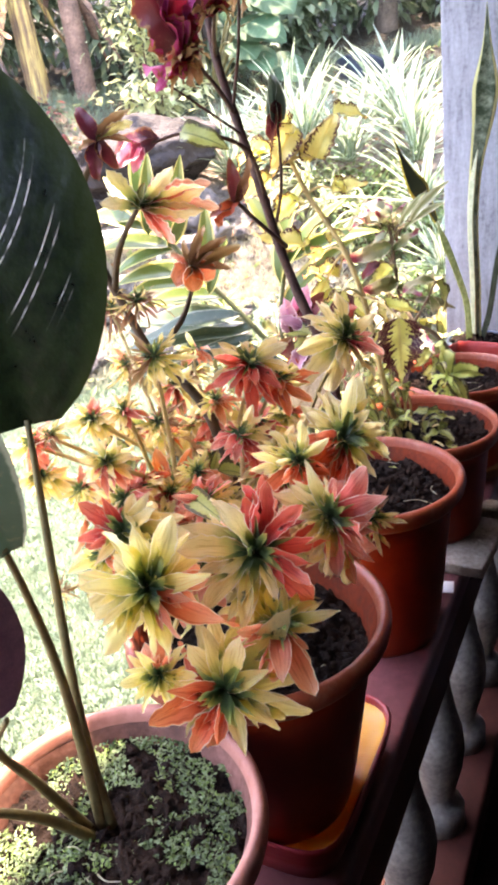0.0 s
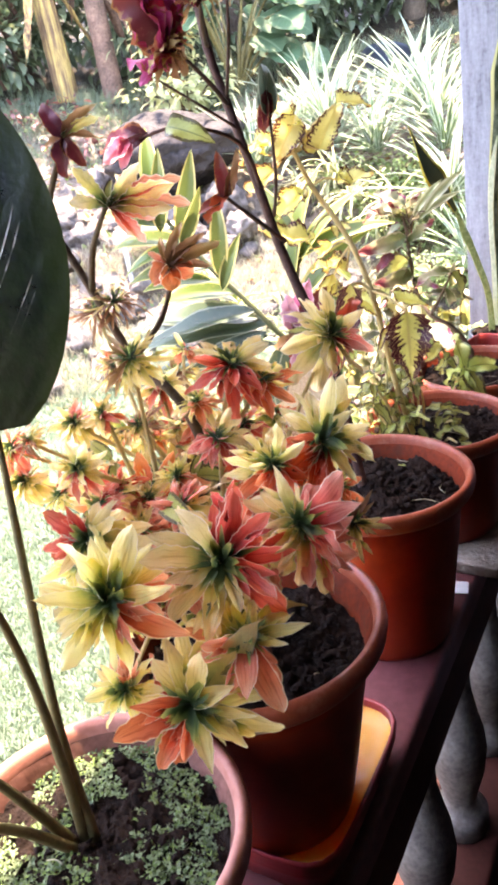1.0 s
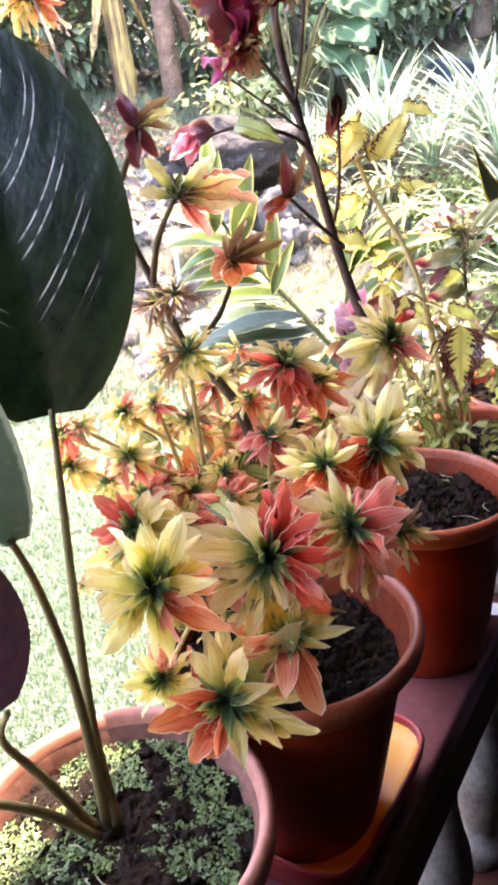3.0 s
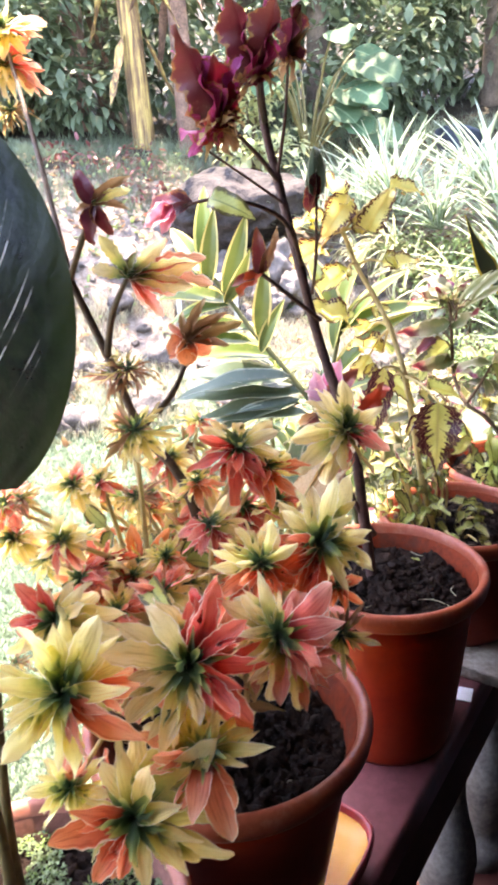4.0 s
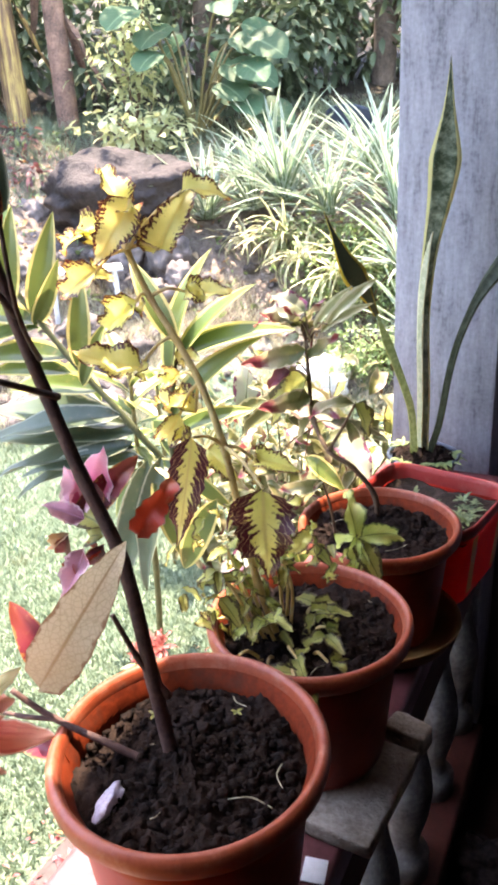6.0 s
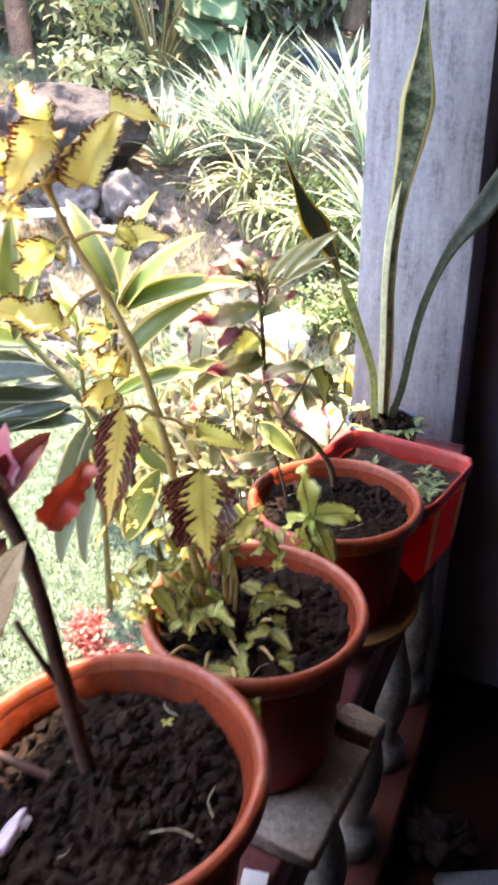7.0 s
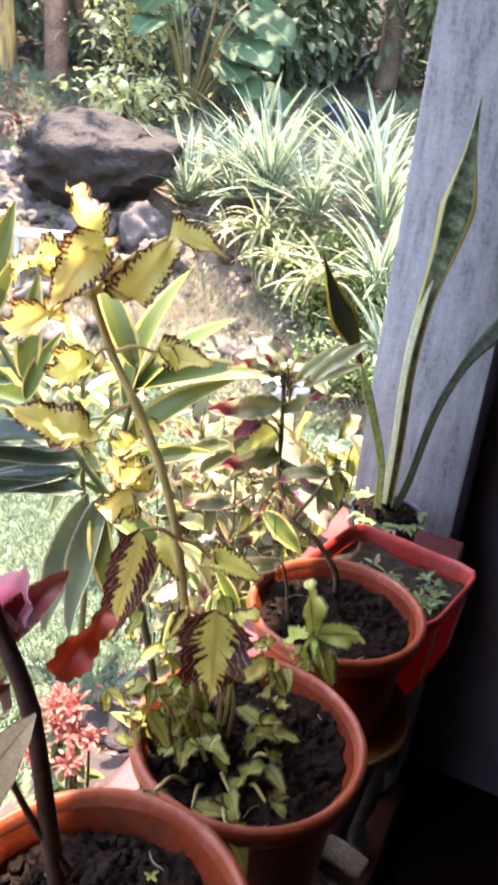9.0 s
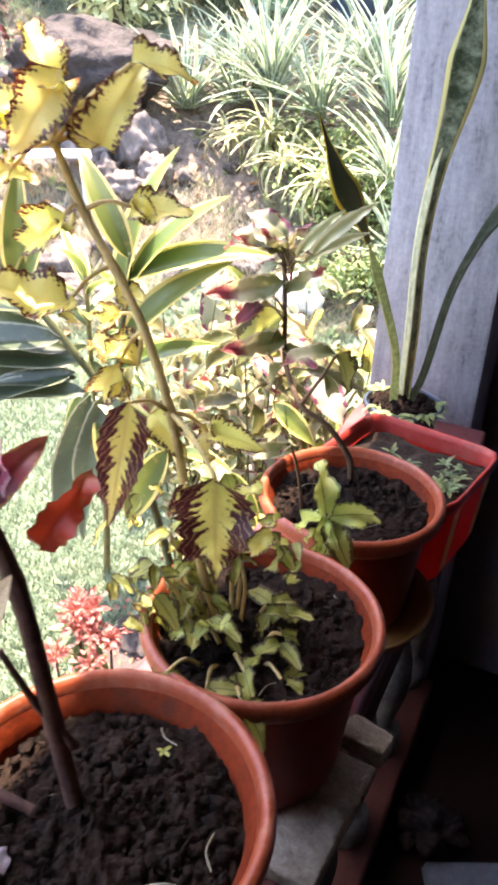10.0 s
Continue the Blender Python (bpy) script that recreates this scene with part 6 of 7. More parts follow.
def snake_plant():
    """Dark pot against the column with tall banded leaves."""
    o = Vector((-0.368, 1.945, LEDGE_TOP))
    t = thing("snake_plant", o, "small dark pot with tall yellow-edged snake plant leaves against the column", "potted plant", "pots on the ledge")
    round_pot(t, 0.078, 0.098, 0.062, BLUE_TUB, 0.006, 17, lip=0.014, clods=120)

    def strapleaf(pts, width, mat, normal, low=0.34, widest=0.73, spread=0.15):
        acc = Acc(mat)
        p = [Vector(q) - o for q in pts]
        fine = []
        for i in range(len(p) - 1):
            a, b, c, d = p[max(i - 1, 0)], p[i], p[i + 1], p[min(i + 2, len(p) - 1)]
            for k in range(6):
                s = k / 6
                fine.append(0.5 * (2 * b + (c - a) * s + (2 * a - 5 * b + 4 * c - d) * s * s + (3 * b - a - 3 * c + d) * s ** 3))
        fine.append(p[-1])
        nn = Vector(normal).normalized()
        verts, uvs, faces = [], [], []
        for i, q in enumerate(fine):
            u = i / (len(fine) - 1)
            tang = (fine[min(i + 1, len(fine) - 1)] - fine[max(i - 1, 0)]).normalized()
            side = tang.cross(nn).normalized()
            w = width * (low + (1 - low) * math.exp(-((u - widest) / spread) ** 2)) * min(1, (1 - u) * 3.6 + 0.01)
            for lay, off in ((0, 0.0), (1, -0.003)):
                for j in range(-2, 3):
                    verts.append(q + side * w / 2 * j / 2 + nn * (0.12 * w * abs(j / 2) + off))
                    uvs.append((u, (j + 2) / 4))
        for i in range(len(fine) - 1):
            for lay in (0, 5):
                for j in range(4):
                    a = i * 10 + lay + j
                    faces.append((a, a + 1, a + 11, a + 10))
            faces.append((i * 10, i * 10 + 10, i * 10 + 15, i * 10 + 5))
            faces.append((i * 10 + 4, i * 10 + 9, i * 10 + 19, i * 10 + 14))
        acc.add(verts, faces, uvs)
        put("leaf", acc.mesh("leaf"), t)

    front = (0.25, -0.95, 0.15)
    strapleaf([(-0.372, 1.95, 0.92), (-0.373, 1.95, 1.06), (-0.379, 1.95, 1.20), (-0.372, 1.95, 1.33), (-0.352, 1.95, 1.47), (-0.347, 1.955, 1.58), (-0.348, 1.96, 1.685)], 0.060, SNAKE, front, 0.42)
    strapleaf([(-0.356, 1.95, 0.92), (-0.338, 1.95, 0.985), (-0.318, 1.95, 1.12), (-0.294, 1.95, 1.205), (-0.262, 1.95, 1.275), (-0.205, 1.955, 1.36), (-0.165, 1.96, 1.47), (-0.15, 1.96, 1.60)], 0.044, SNAKE_SHADED, (-0.3, -0.95, 0.15))
    strapleaf([(-0.385, 1.93, 0.92), (-0.388, 1.91, 1.02), (-0.405, 1.87, 1.115), (-0.424, 1.84, 1.19), (-0.436, 1.815, 1.245)], 0.018, SNAKE_PALE, (0.5, -0.8, 0.3), 0.85)
    strapleaf([(-0.376, 1.942, 0.93), (-0.377, 1.938, 1.05), (-0.381, 1.936, 1.16), (-0.381, 1.936, 1.25), (-0.374, 1.938, 1.33), (-0.366, 1.942, 1.38)], 0.017, SNAKE_CREAM, (-0.45, -0.9, 0.1), 0.85)
    strapleaf([(-0.435, 1.817, 1.240), (-0.446, 1.795, 1.278), (-0.460, 1.775, 1.312), (-0.474, 1.757, 1.345), (-0.490, 1.738, 1.395), (-0.503, 1.722, 1.440)], 0.046, SNAKE_DARK, (0.5, -0.8, 0.3), 0.22, 0.46, 0.24)
    rng = random.Random(9)
    for k in range(18):
        a = rng.uniform(2.5, 6.9)
        p = Vector((0.062 * math.cos(a), 0.062 * math.sin(a), 0.094))
        ac = Acc(BUSH)
        for s in range(5):
            b = a + rng.uniform(-1.5, 1.5)
            blade(ac, axes(p, (math.cos(b), math.sin(b), rng.uniform(0.1, 0.9)), (0, 0, 1)), rng.uniform(0.02, 0.04), rng.uniform(0.008, 0.016), ovate, 5, 1, 0.8, 0.2, rng=rng)
        tagged(put("weed", ac.mesh("weed"), t), kind="stuff")


mossy_pot()
rosette_pot()
dark_stem_pot()
yellow_pot()
crooked_pot()
square_pot()
snake_plant()


# ---- garden plants and stones ----
LEAF_VAR = single_leaf("cream_edged_leaf", VARIEGATED, 0.235, lance, n=12, half=4, curl=0.7, fold=0.35)
LEAF_CREAM = single_leaf("cream_leaf", CREAM_MIX, 0.34, lance, n=8, half=2, curl=1.2, fold=0.4, ruffle=0.1)
LEAF_WHITE = single_leaf("white_purple_leaf", WHITE_LEAF, 0.62, ovate, n=10, half=3, curl=0.6, fold=0.3, ruffle=0.08)
LEAF_STRIPE = single_leaf("striped_leaf", TUFT_YELLOW, 0.12, lance, n=10, half=2, curl=1.6, fold=0.4)
LEAF_SILVER = single_leaf("silver_leaf", SILVER_LEAF, 0.20, lance, n=14, half=3, curl=0.4, fold=0.5, ruffle=0.05, twist=0.5)


def variegated_plant(base, height, lean, turn, leaves, size, seed, me, label, group):
    t = thing("variegated_shrub", base, label, "shrub", group)
    rng = random.Random(seed)
    top = Vector((lean[0], lean[1], height))
    line = [Vector((0, 0, -0.05)), top * 0.35 + Vector((0.02, 0, 0)), top * 0.7, top]
    acc = Acc(STEM_GREEN)
    tube(acc, line, 0.012, 0.006, 8, knots=0.12)
    put("stem", acc.mesh("stem"), t)
    for k in range(leaves):
        g = (k + 0.5) / leaves
        p = top * (0.62 + 0.38 * g)
        a = turn + k * 2.4 + rng.uniform(-0.3, 0.3)
        lift = 1.7 * g - 0.5 + rng.uniform(-0.25, 0.25)
        d = Vector((math.cos(a) * math.cos(lift), math.sin(a) * math.cos(lift), math.sin(lift)))
        put("leaf", me, t, axes(p, d, (0, 0, 1), size * rng.uniform(0.75, 1.15)))
    return t


def leaning_shrub():
    """Cream-edged shrub that leans out over the lawn, with drooping silvery straps low on its stem."""
    rng = random.Random(62)
    o = Vector((-0.62, 1.56, ground_z(-0.62, 1.56)))
    t = thing("variegated_shrub", o, "leaning shrub of long cream-edged green leaves over the lawn", "shrub", "variegated shrubs")
    for pts, r in (([o, (-0.63, 1.55, 0.5), (-0.70, 1.50, 0.95), (-0.77, 1.47, 1.09), (-0.88, 1.45, 1.22), (-0.99, 1.43, 1.37)], 0.008), ([(-0.70, 1.50, 0.95), (-0.71, 1.49, 1.08), (-0.69, 1.49, 1.20), (-0.68, 1.49, 1.26)], 0.006)):
        acc = Acc(STEM_LEAFY)
        tube(acc, [Vector(p) - o for p in pts], r, r * 0.6, 8, knots=0.12)
        put("stem", acc.mesh("stem"), t)
    for me, base, tip, n in (
        (LEAF_VAR, (-0.98, 1.43, 1.34), (-0.975, 1.43, 1.53), (0.5, -0.8, 0.1)), (LEAF_VAR, (-0.97, 1.43, 1.32), (-1.17, 1.44, 1.41), (0.2, -0.6, 0.7)), (LEAF_VAR, (-0.97, 1.43, 1.33), (-1.08, 1.43, 1.47), (0.4, -0.7, 0.5)),
        (LEAF_VAR, (-0.93, 1.44, 1.28), (-1.16, 1.43, 1.34), (0.1, -0.5, 0.8)), (LEAF_VAR, (-0.94, 1.44, 1.29), (-0.86, 1.42, 1.45), (0.6, -0.7, 0.2)), (LEAF_VAR, (-0.88, 1.45, 1.22), (-1.10, 1.40, 1.26), (0.1, -0.6, 0.8)),
        (LEAF_VAR, (-0.86, 1.45, 1.20), (-0.82, 1.42, 1.36), (0.5, -0.8, 0.2)), (LEAF_VAR, (-0.83, 1.46, 1.16), (-1.06, 1.43, 1.20), (0.1, -0.6, 0.8)),
        (LEAF_VAR, (-0.69, 1.49, 1.20), (-0.595, 1.485, 1.378), (-0.5, -0.7, 0.6)), (LEAF_VAR, (-0.70, 1.49, 1.18), (-0.69, 1.50, 1.41), (-0.4, -0.8, 0.5)), (LEAF_VAR, (-0.69, 1.49, 1.22), (-0.51, 1.49, 1.335), (-0.3, -0.6, 0.8)),
        (LEAF_VAR, (-0.71, 1.49, 1.10), (-0.585, 1.45, 1.30), (-0.5, -0.7, 0.5)), (LEAF_VAR, (-0.68, 1.49, 1.25), (-0.75, 1.47, 1.40), (0.4, -0.8, 0.4)), (LEAF_VAR, (-0.71, 1.49, 1.08), (-0.58, 1.50, 1.17), (0.0, -0.6, 0.8)),
        (LEAF_SILVER, (-0.78, 1.47, 1.10), (-1.15, 1.44, 1.13), (0.1, -0.6, 0.8)), (LEAF_SILVER, (-0.76, 1.47, 1.09), (-1.12, 1.40, 1.075), (0.0, -0.7, 0.7)), (LEAF_SILVER, (-0.77, 1.46, 1.06), (-1.07, 1.38, 1.03), (0.1, -0.5, 0.9)),
        (LEAF_SILVER, (-0.77, 1.46, 1.07), (-0.99, 1.35, 1.00), (-0.1, -0.7, 0.7)), (LEAF_SILVER, (-0.75, 1.46, 1.04), (-0.96, 1.36, 1.045), (0.2, -0.5, 0.8)), (LEAF_SILVER, (-0.79, 1.46, 1.12), (-1.05, 1.36, 1.10), (0.2, -0.6, 0.7)),
        (LEAF_SILVER, (-0.73, 1.44, 1.05), (-0.77, 1.36, 0.80), (0.4, -0.8, 0.3)), (LEAF_SILVER, (-0.70, 1.44, 1.06), (-0.72, 1.35, 0.83), (0.2, -0.9, 0.3)), (LEAF_VAR, (-0.57, 1.40, 1.02), (-0.66, 1.36, 0.85), (0.3, -0.8, 0.4)), (LEAF_VAR, (-0.71, 1.44, 1.04), (-0.64, 1.36, 0.90), (0.1, -0.8, 0.5)), (LEAF_VAR, (-0.72, 1.44, 1.05), (-0.56, 1.42, 1.02), (0.1, -0.6, 0.8))):
        d = Vector(tip) - Vector(base)
        put("leaf", me, t, axes(Vector(base) - o, d, n, d.length * 1.05))
        if me is LEAF_SILVER or base[0] > -0.8:
            continue
        e = (d.normalized() + Vector((rng.uniform(-0.4, 0.4), rng.uniform(-0.4, 0.4), rng.uniform(-0.35, 0.25))) * (0.4 if me is LEAF_SILVER else 1.0)).normalized()
        put("leaf", me, t, axes(Vector(base) + Vector((0, 0, rng.uniform(-0.05, 0.03))) - o, e, Vector(n) + Vector((rng.uniform(-0.4, 0.4), 0, 0)), d.length * rng.uniform(0.7, 0.95)))


leaning_shrub()
for x, y, h, lx, ly, turn, n, size, me, label in (
    (-1.35, 2.25, 1.02, 0.0, 0.0, 0.1, 16, 0.24, LEAF_VAR, "tall cream-edged green leafy shrub beyond the ledge"),
    (-1.60, 2.75, 0.80, 0.0, 0.0, 0.9, 14, 0.22, LEAF_VAR, "cream-edged green leafy shrub beyond the ledge")):
    variegated_plant((x, y, ground_z(x, y)), h, (lx, ly), turn, n, size, round(-x * 100), me, label, "variegated shrubs")


def tangled_shrub(x, y, h, r, leaves, size, kinds, seed, label):
    """Several thin stems with a loose tangle of small leaves of mixed kinds."""
    z = ground_z(x, y)
    t = thing("tangled_shrub", (x, y, z), label, "shrub", "mixed shrubs beyond the ledge")
    rng = random.Random(seed)
    for k in range(4):
        a = k * 1.57 + rng.uniform(-0.4, 0.4)
        tip = Vector((math.cos(a) * r * rng.uniform(0.3, 1), math.sin(a) * r * rng.uniform(0.3, 1), h * rng.uniform(0.75, 1.0)))
        acc = Acc(STEM_LEAFY)
        tube(acc, [(0, 0, -0.05), (tip.x * 0.3, tip.y * 0.3, h * 0.5), tip], 0.0035, 0.0015, 6)
        stem = put("stem", acc.mesh("stem"), t)
        for s in range(leaves // 4):
            g = rng.uniform(0.45, 1.0)
            p = Vector((tip.x * g * g, tip.y * g * g, tip.z * g)) + Vector((rng.gauss(0, r * 0.25), rng.gauss(0, r * 0.25), rng.gauss(0, 0.02)))
            d = Vector((rng.uniform(-1, 1), rng.uniform(-1, 1), rng.uniform(-0.8, 0.6)))
            put("leaf", rng.choice(kinds), stem, axes(p, d, (rng.uniform(-0.7, 0.7), rng.uniform(-1.0, 0.3), 1), size * rng.uniform(0.7, 1.5)))


for x, y, h, r, n, size, kinds, label in (
    (-0.68, 1.96, 1.18, 0.17, 96, 0.10, (LEAF_TRI, LEAF_TRI_FLAT, LEAF_CREAM, LEAF_CREAM, LEAF_TRI, LEAF_WHITE), "tangled cream and maroon leafy shrub beyond the ledge"),
    (-0.90, 2.40, 1.05, 0.20, 132, 0.11, (LEAF_TRI, LEAF_CREAM, LEAF_STRIPE, LEAF_WHITE), "tangled cream and maroon leafy shrub beyond the ledge"),
    (-0.58, 2.26, 1.06, 0.12, 108, 0.075, (LEAF_CREAM, LEAF_LIME), "pale cream-green leafy shrub beside the column"),
    (-0.82, 2.15, 0.98, 0.18, 132, 0.12, (LEAF_STRIPE, LEAF_CREAM, LEAF_TRI), "narrow cream-striped leafy shrub beyond the ledge"),
    (-1.00, 2.15, 1.08, 0.20, 120, 0.10, (LEAF_CREAM, LEAF_TRI, LEAF_STRIPE), "tangled olive and cream leafy shrub beyond the ledge"),
    (-0.74, 2.40, 1.12, 0.16, 110, 0.085, (LEAF_CREAM, LEAF_LIME, LEAF_STRIPE), "pale cream-green leafy shrub beside the column"),
    (-0.63, 1.70, 1.06, 0.10, 20, 0.13, (LEAF_VAR,), "low cream-edged green shrub beyond the ledge"),
    (-0.61, 1.76, 0.92, 0.11, 72, 0.085, (LEAF_CREAM, LEAF_TRI, LEAF_LIME), "sparse cream-striped seedling shrub beyond the ledge")):
    tangled_shrub(x, y, h, r, n, size, kinds, round(-x * 1000), label)


def flower_cluster(x, y, z, seed):
    t = thing("flower_bush", (x, y, ground_z(x, y)), "low bush with coral pink flower clusters beyond the ledge", "flowering plant", "coral flower bushes")
    rng = random.Random(seed)
    h = z - ground_z(x, y)
    st, fl, lf = Acc(STEM_BROWN), Acc(FLOWER_PINK), Acc(BUSH)
    for k in range(9):
        tip = Vector((rng.uniform(-0.04, 0.04), rng.uniform(-0.045, 0.045), h * rng.uniform(0.95, 1.02)))
        tube(st, [(0, 0, -0.03), tip * 0.5 + Vector((rng.uniform(-0.02, 0.02), 0, 0)), tip], 0.004, 0.002, 6)
        for s in range(60):
            d = Vector((rng.uniform(-1, 1), rng.uniform(-1, 1), rng.uniform(-0.1, 1))).normalized()
            blade(fl, axes(tip + d * rng.uniform(0, 0.022), d, (rng.uniform(-1, 1), rng.uniform(-1, 1), 0.5)), rng.uniform(0.010, 0.018), 0.006, lance, 3, 1, 0.8, 0.2, rng=rng)
        for s in range(26):
            d = Vector((rng.uniform(-1, 1), rng.uniform(-1, 1), rng.uniform(-0.4, 0.5)))
            blade(lf, axes(tip * rng.uniform(0.55, 0.96), d, (0, 0, 1)), rng.uniform(0.025, 0.055), 0.018, lance, 5, 1, 0.6, 0.25, rng=rng)
    put("stem", st.mesh("stem"), t)
    tagged(put("petals", fl.mesh("petals"), t), "coral pink flower clusters", kind="stuff")
    tagged(put("foliage", lf.mesh("foliage"), t), kind="stuff")


for fx, fy, fz, fs in ((-0.643, 1.277, 0.765, 1), (-0.575, 1.215, 0.62, 12), (-0.60, 1.02, 0.60, 2), (-0.58, 0.72, 0.56, 4), (-0.60, 1.72, 0.60, 7), (-0.62, 0.34, 0.56, 9)):
    flower_cluster(fx, fy, fz, fs)


TUFT_BLADES = {}
for mat_t, far_t in ((TUFT, False), (TUFT_YELLOW, True), (TUFT, True)):
    made_t = []
    for k in range(5):
        made_t.append(single_leaf("blade", mat_t, 0.05, strap, n=10, half=1, curl=(2.2 if far_t else 0.5) * (0.4 + 0.3 * k), fold=0.5))
    TUFT_BLADES[mat_t.name, far_t] = made_t


def tuft(x, y, z, blades, length, mat, seed, droop=1.0, label="spiky tuft of long white-striped leaves on the bank"):
    t = thing("striped_tuft", (x, y, z), label, "plant", "striped tufts on the bank")
    rng = random.Random(seed)
    kinds = TUFT_BLADES[mat.name, droop > 1.2]
    for k in range(blades):
        a = rng.uniform(0, 6.28)
        lift = rng.uniform(0.25, 1.45)
        d = Vector((math.cos(a) * math.cos(lift), math.sin(a) * math.cos(lift), math.sin(lift)))
        put("blade", rng.choice(kinds), t, axes((rng.uniform(-0.04, 0.04), rng.uniform(-0.04, 0.04), 0.0), d, (0, 0, 1), length * rng.uniform(0.6, 1.1)))


for x, y, z, n, ln, mt, sd, dr in ((-2.72, 5.20, 1.08, 60, 0.62, TUFT, 1, 0.55), (-2.20, 5.35, 1.18, 70, 0.70, TUFT, 2, 0.6), (-1.85, 5.25, 1.10, 60, 0.62, TUFT, 3, 0.7), (-2.45, 5.65, 1.25, 50, 0.75, TUFT, 4, 0.5),
                                   (-1.50, 5.45, 1.25, 55, 0.72, TUFT, 5, 0.5), (-2.05, 5.00, 0.98, 50, 0.42, TUFT_YELLOW, 6, 1.8), (-2.35, 5.02, 0.95, 36, 0.34, TUFT_YELLOW, 7, 1.8), (-1.20, 4.75, 0.85, 50, 0.60, TUFT, 8, 0.9), (-1.75, 5.75, 1.35, 50, 0.7, TUFT, 9, 0.6),
                                   (-2.48, 5.38, 1.12, 50, 0.66, TUFT, 10, 0.6), (-1.88, 4.84, 0.86, 40, 0.36, TUFT_YELLOW, 13, 1.8),
                                   (-1.35, 5.15, 1.08, 45, 0.6, TUFT, 15, 0.7), (-1.55, 4.70, 0.80, 40, 0.4, TUFT_YELLOW, 16, 1.8), (-1.02, 4.35, 0.55, 40, 0.45, TUFT, 17, 0.9)):
    tuft(x, y, z, n, ln, mt, sd, dr)


def leafy_mass(name, spots, mat, leaf, count, label, category, seed, kind="", stems=STEM_BROWN):
    """Clumps of small separate leaves round the spots (x, y, z, radius)."""
    rng = random.Random(seed)
    acc = Acc(mat)
    for x, y, z, r in spots:
        for _ in range(count):
            d = Vector((rng.gauss(0, 1), rng.gauss(0, 1), rng.gauss(0, 0.8))).normalized()
            p = Vector((x, y, z)) + d * r * rng.uniform(0.35, 1.0) * (1 + 0.3 * noise.noise(d * 2 + Vector((x, y, z))))
            q = (d + Vector((rng.uniform(-1, 1), rng.uniform(-1, 1), rng.uniform(-1, 0.6))) * 0.9).normalized()
            s = leaf * rng.uniform(0.55, 1.25)
            blade(acc, axes(p, q, (rng.uniform(-0.5, 0.5), rng.uniform(-0.5, 0.5), 1)), s, s * 0.5, ovate, 3, 1, 0.6, 0.25, rng=rng)
    ob = put(name, acc.mesh(name))
    return tagged(ob, label, category, kind=kind)


def bush(x, y, r, h, mat, leaf, count, label, seed, group="bushes on the bank"):
    z = ground_z(x, y)
    t = thing("bush", (x, y, z), label, "bush", group)
    rng = random.Random(seed)
    lf = Acc(mat)
    for k in range(7):
        a = rng.uniform(0, 6.28)
        st = Acc(STEM_BROWN)
        tip = Vector((math.cos(a) * r * 0.7, math.sin(a) * r * 0.7, h * rng.uniform(0.5, 1)))
        tube(st, [(0, 0, -0.05), tip * 0.5 + Vector((0, 0, 0.05)), tip], 0.012, 0.004, 6)
        put("stem", st.mesh("stem"), t)
        for s in range(count // 7):
            p = tip * rng.uniform(0.35, 1.05) + Vector((rng.gauss(0, r * 0.3), rng.gauss(0, r * 0.3), rng.gauss(0, h * 0.13)))
            d = Vector((rng.uniform(-1, 1), rng.uniform(-1, 1), rng.uniform(-0.5, 0.7)))
            q = leaf * rng.uniform(0.6, 1.25)
            blade(lf, axes(p, d, (rng.uniform(-0.4, 0.4), rng.uniform(-0.4, 0.4), 1)), q, q * 0.5, ovate, 3, 1, 0.7, 0.25, rng=rng)
    tagged(put("foliage", lf.mesh("foliage"), t), kind="stuff")


for k, (x, y, r, h, mt, lf, ct, lb) in enumerate((
    (-1.62, 4.85, 0.30, 0.42, BUSH, 0.055, 700, "loose sunlit green bush on the bank"), (-1.25, 5.05, 0.32, 0.50, BUSH, 0.055, 700, "loose sunlit green bush on the bank"),
    (-0.95, 4.55, 0.30, 0.45, BUSH, 0.05, 600, "loose sunlit green bush on the bank"), (-1.75, 5.05, 0.36, 0.42, BUSH, 0.05, 900, "loose sunlit green bush on the bank"), (-1.50, 4.85, 0.36, 0.46, BUSH, 0.038, 1600, "loose pale green bush on the bank"), (-1.18, 4.50, 0.30, 0.36, BUSH, 0.036, 1200, "loose pale green bush on the bank"), (-2.05, 5.2, 0.3, 0.3, BUSH, 0.05, 600, "loose sunlit green bush on the bank"), (-1.45, 4.45, 0.22, 0.22, BUSH, 0.05, 400, "low green bush at the lawn's edge"),
    (-4.05, 6.35, 0.35, 1.35, PALE_BUSH, 0.10, 520, "tall shrub with pale yellow-green leaves"), (-3.75, 6.0, 0.45, 0.45, PALE_BUSH, 0.13, 300, "bright yellow-green broad-leaved bush"),
    (-0.62, 2.75, 0.28, 0.75, BUSH, 0.05, 500, "green bush beside the column"), (-0.95, 3.1, 0.30, 0.55, PALE_BUSH, 0.06, 420, "yellow-green bush beyond the ledge"))):
    bush(x, y, r, h, mt, lf, ct, lb, 40 + k)


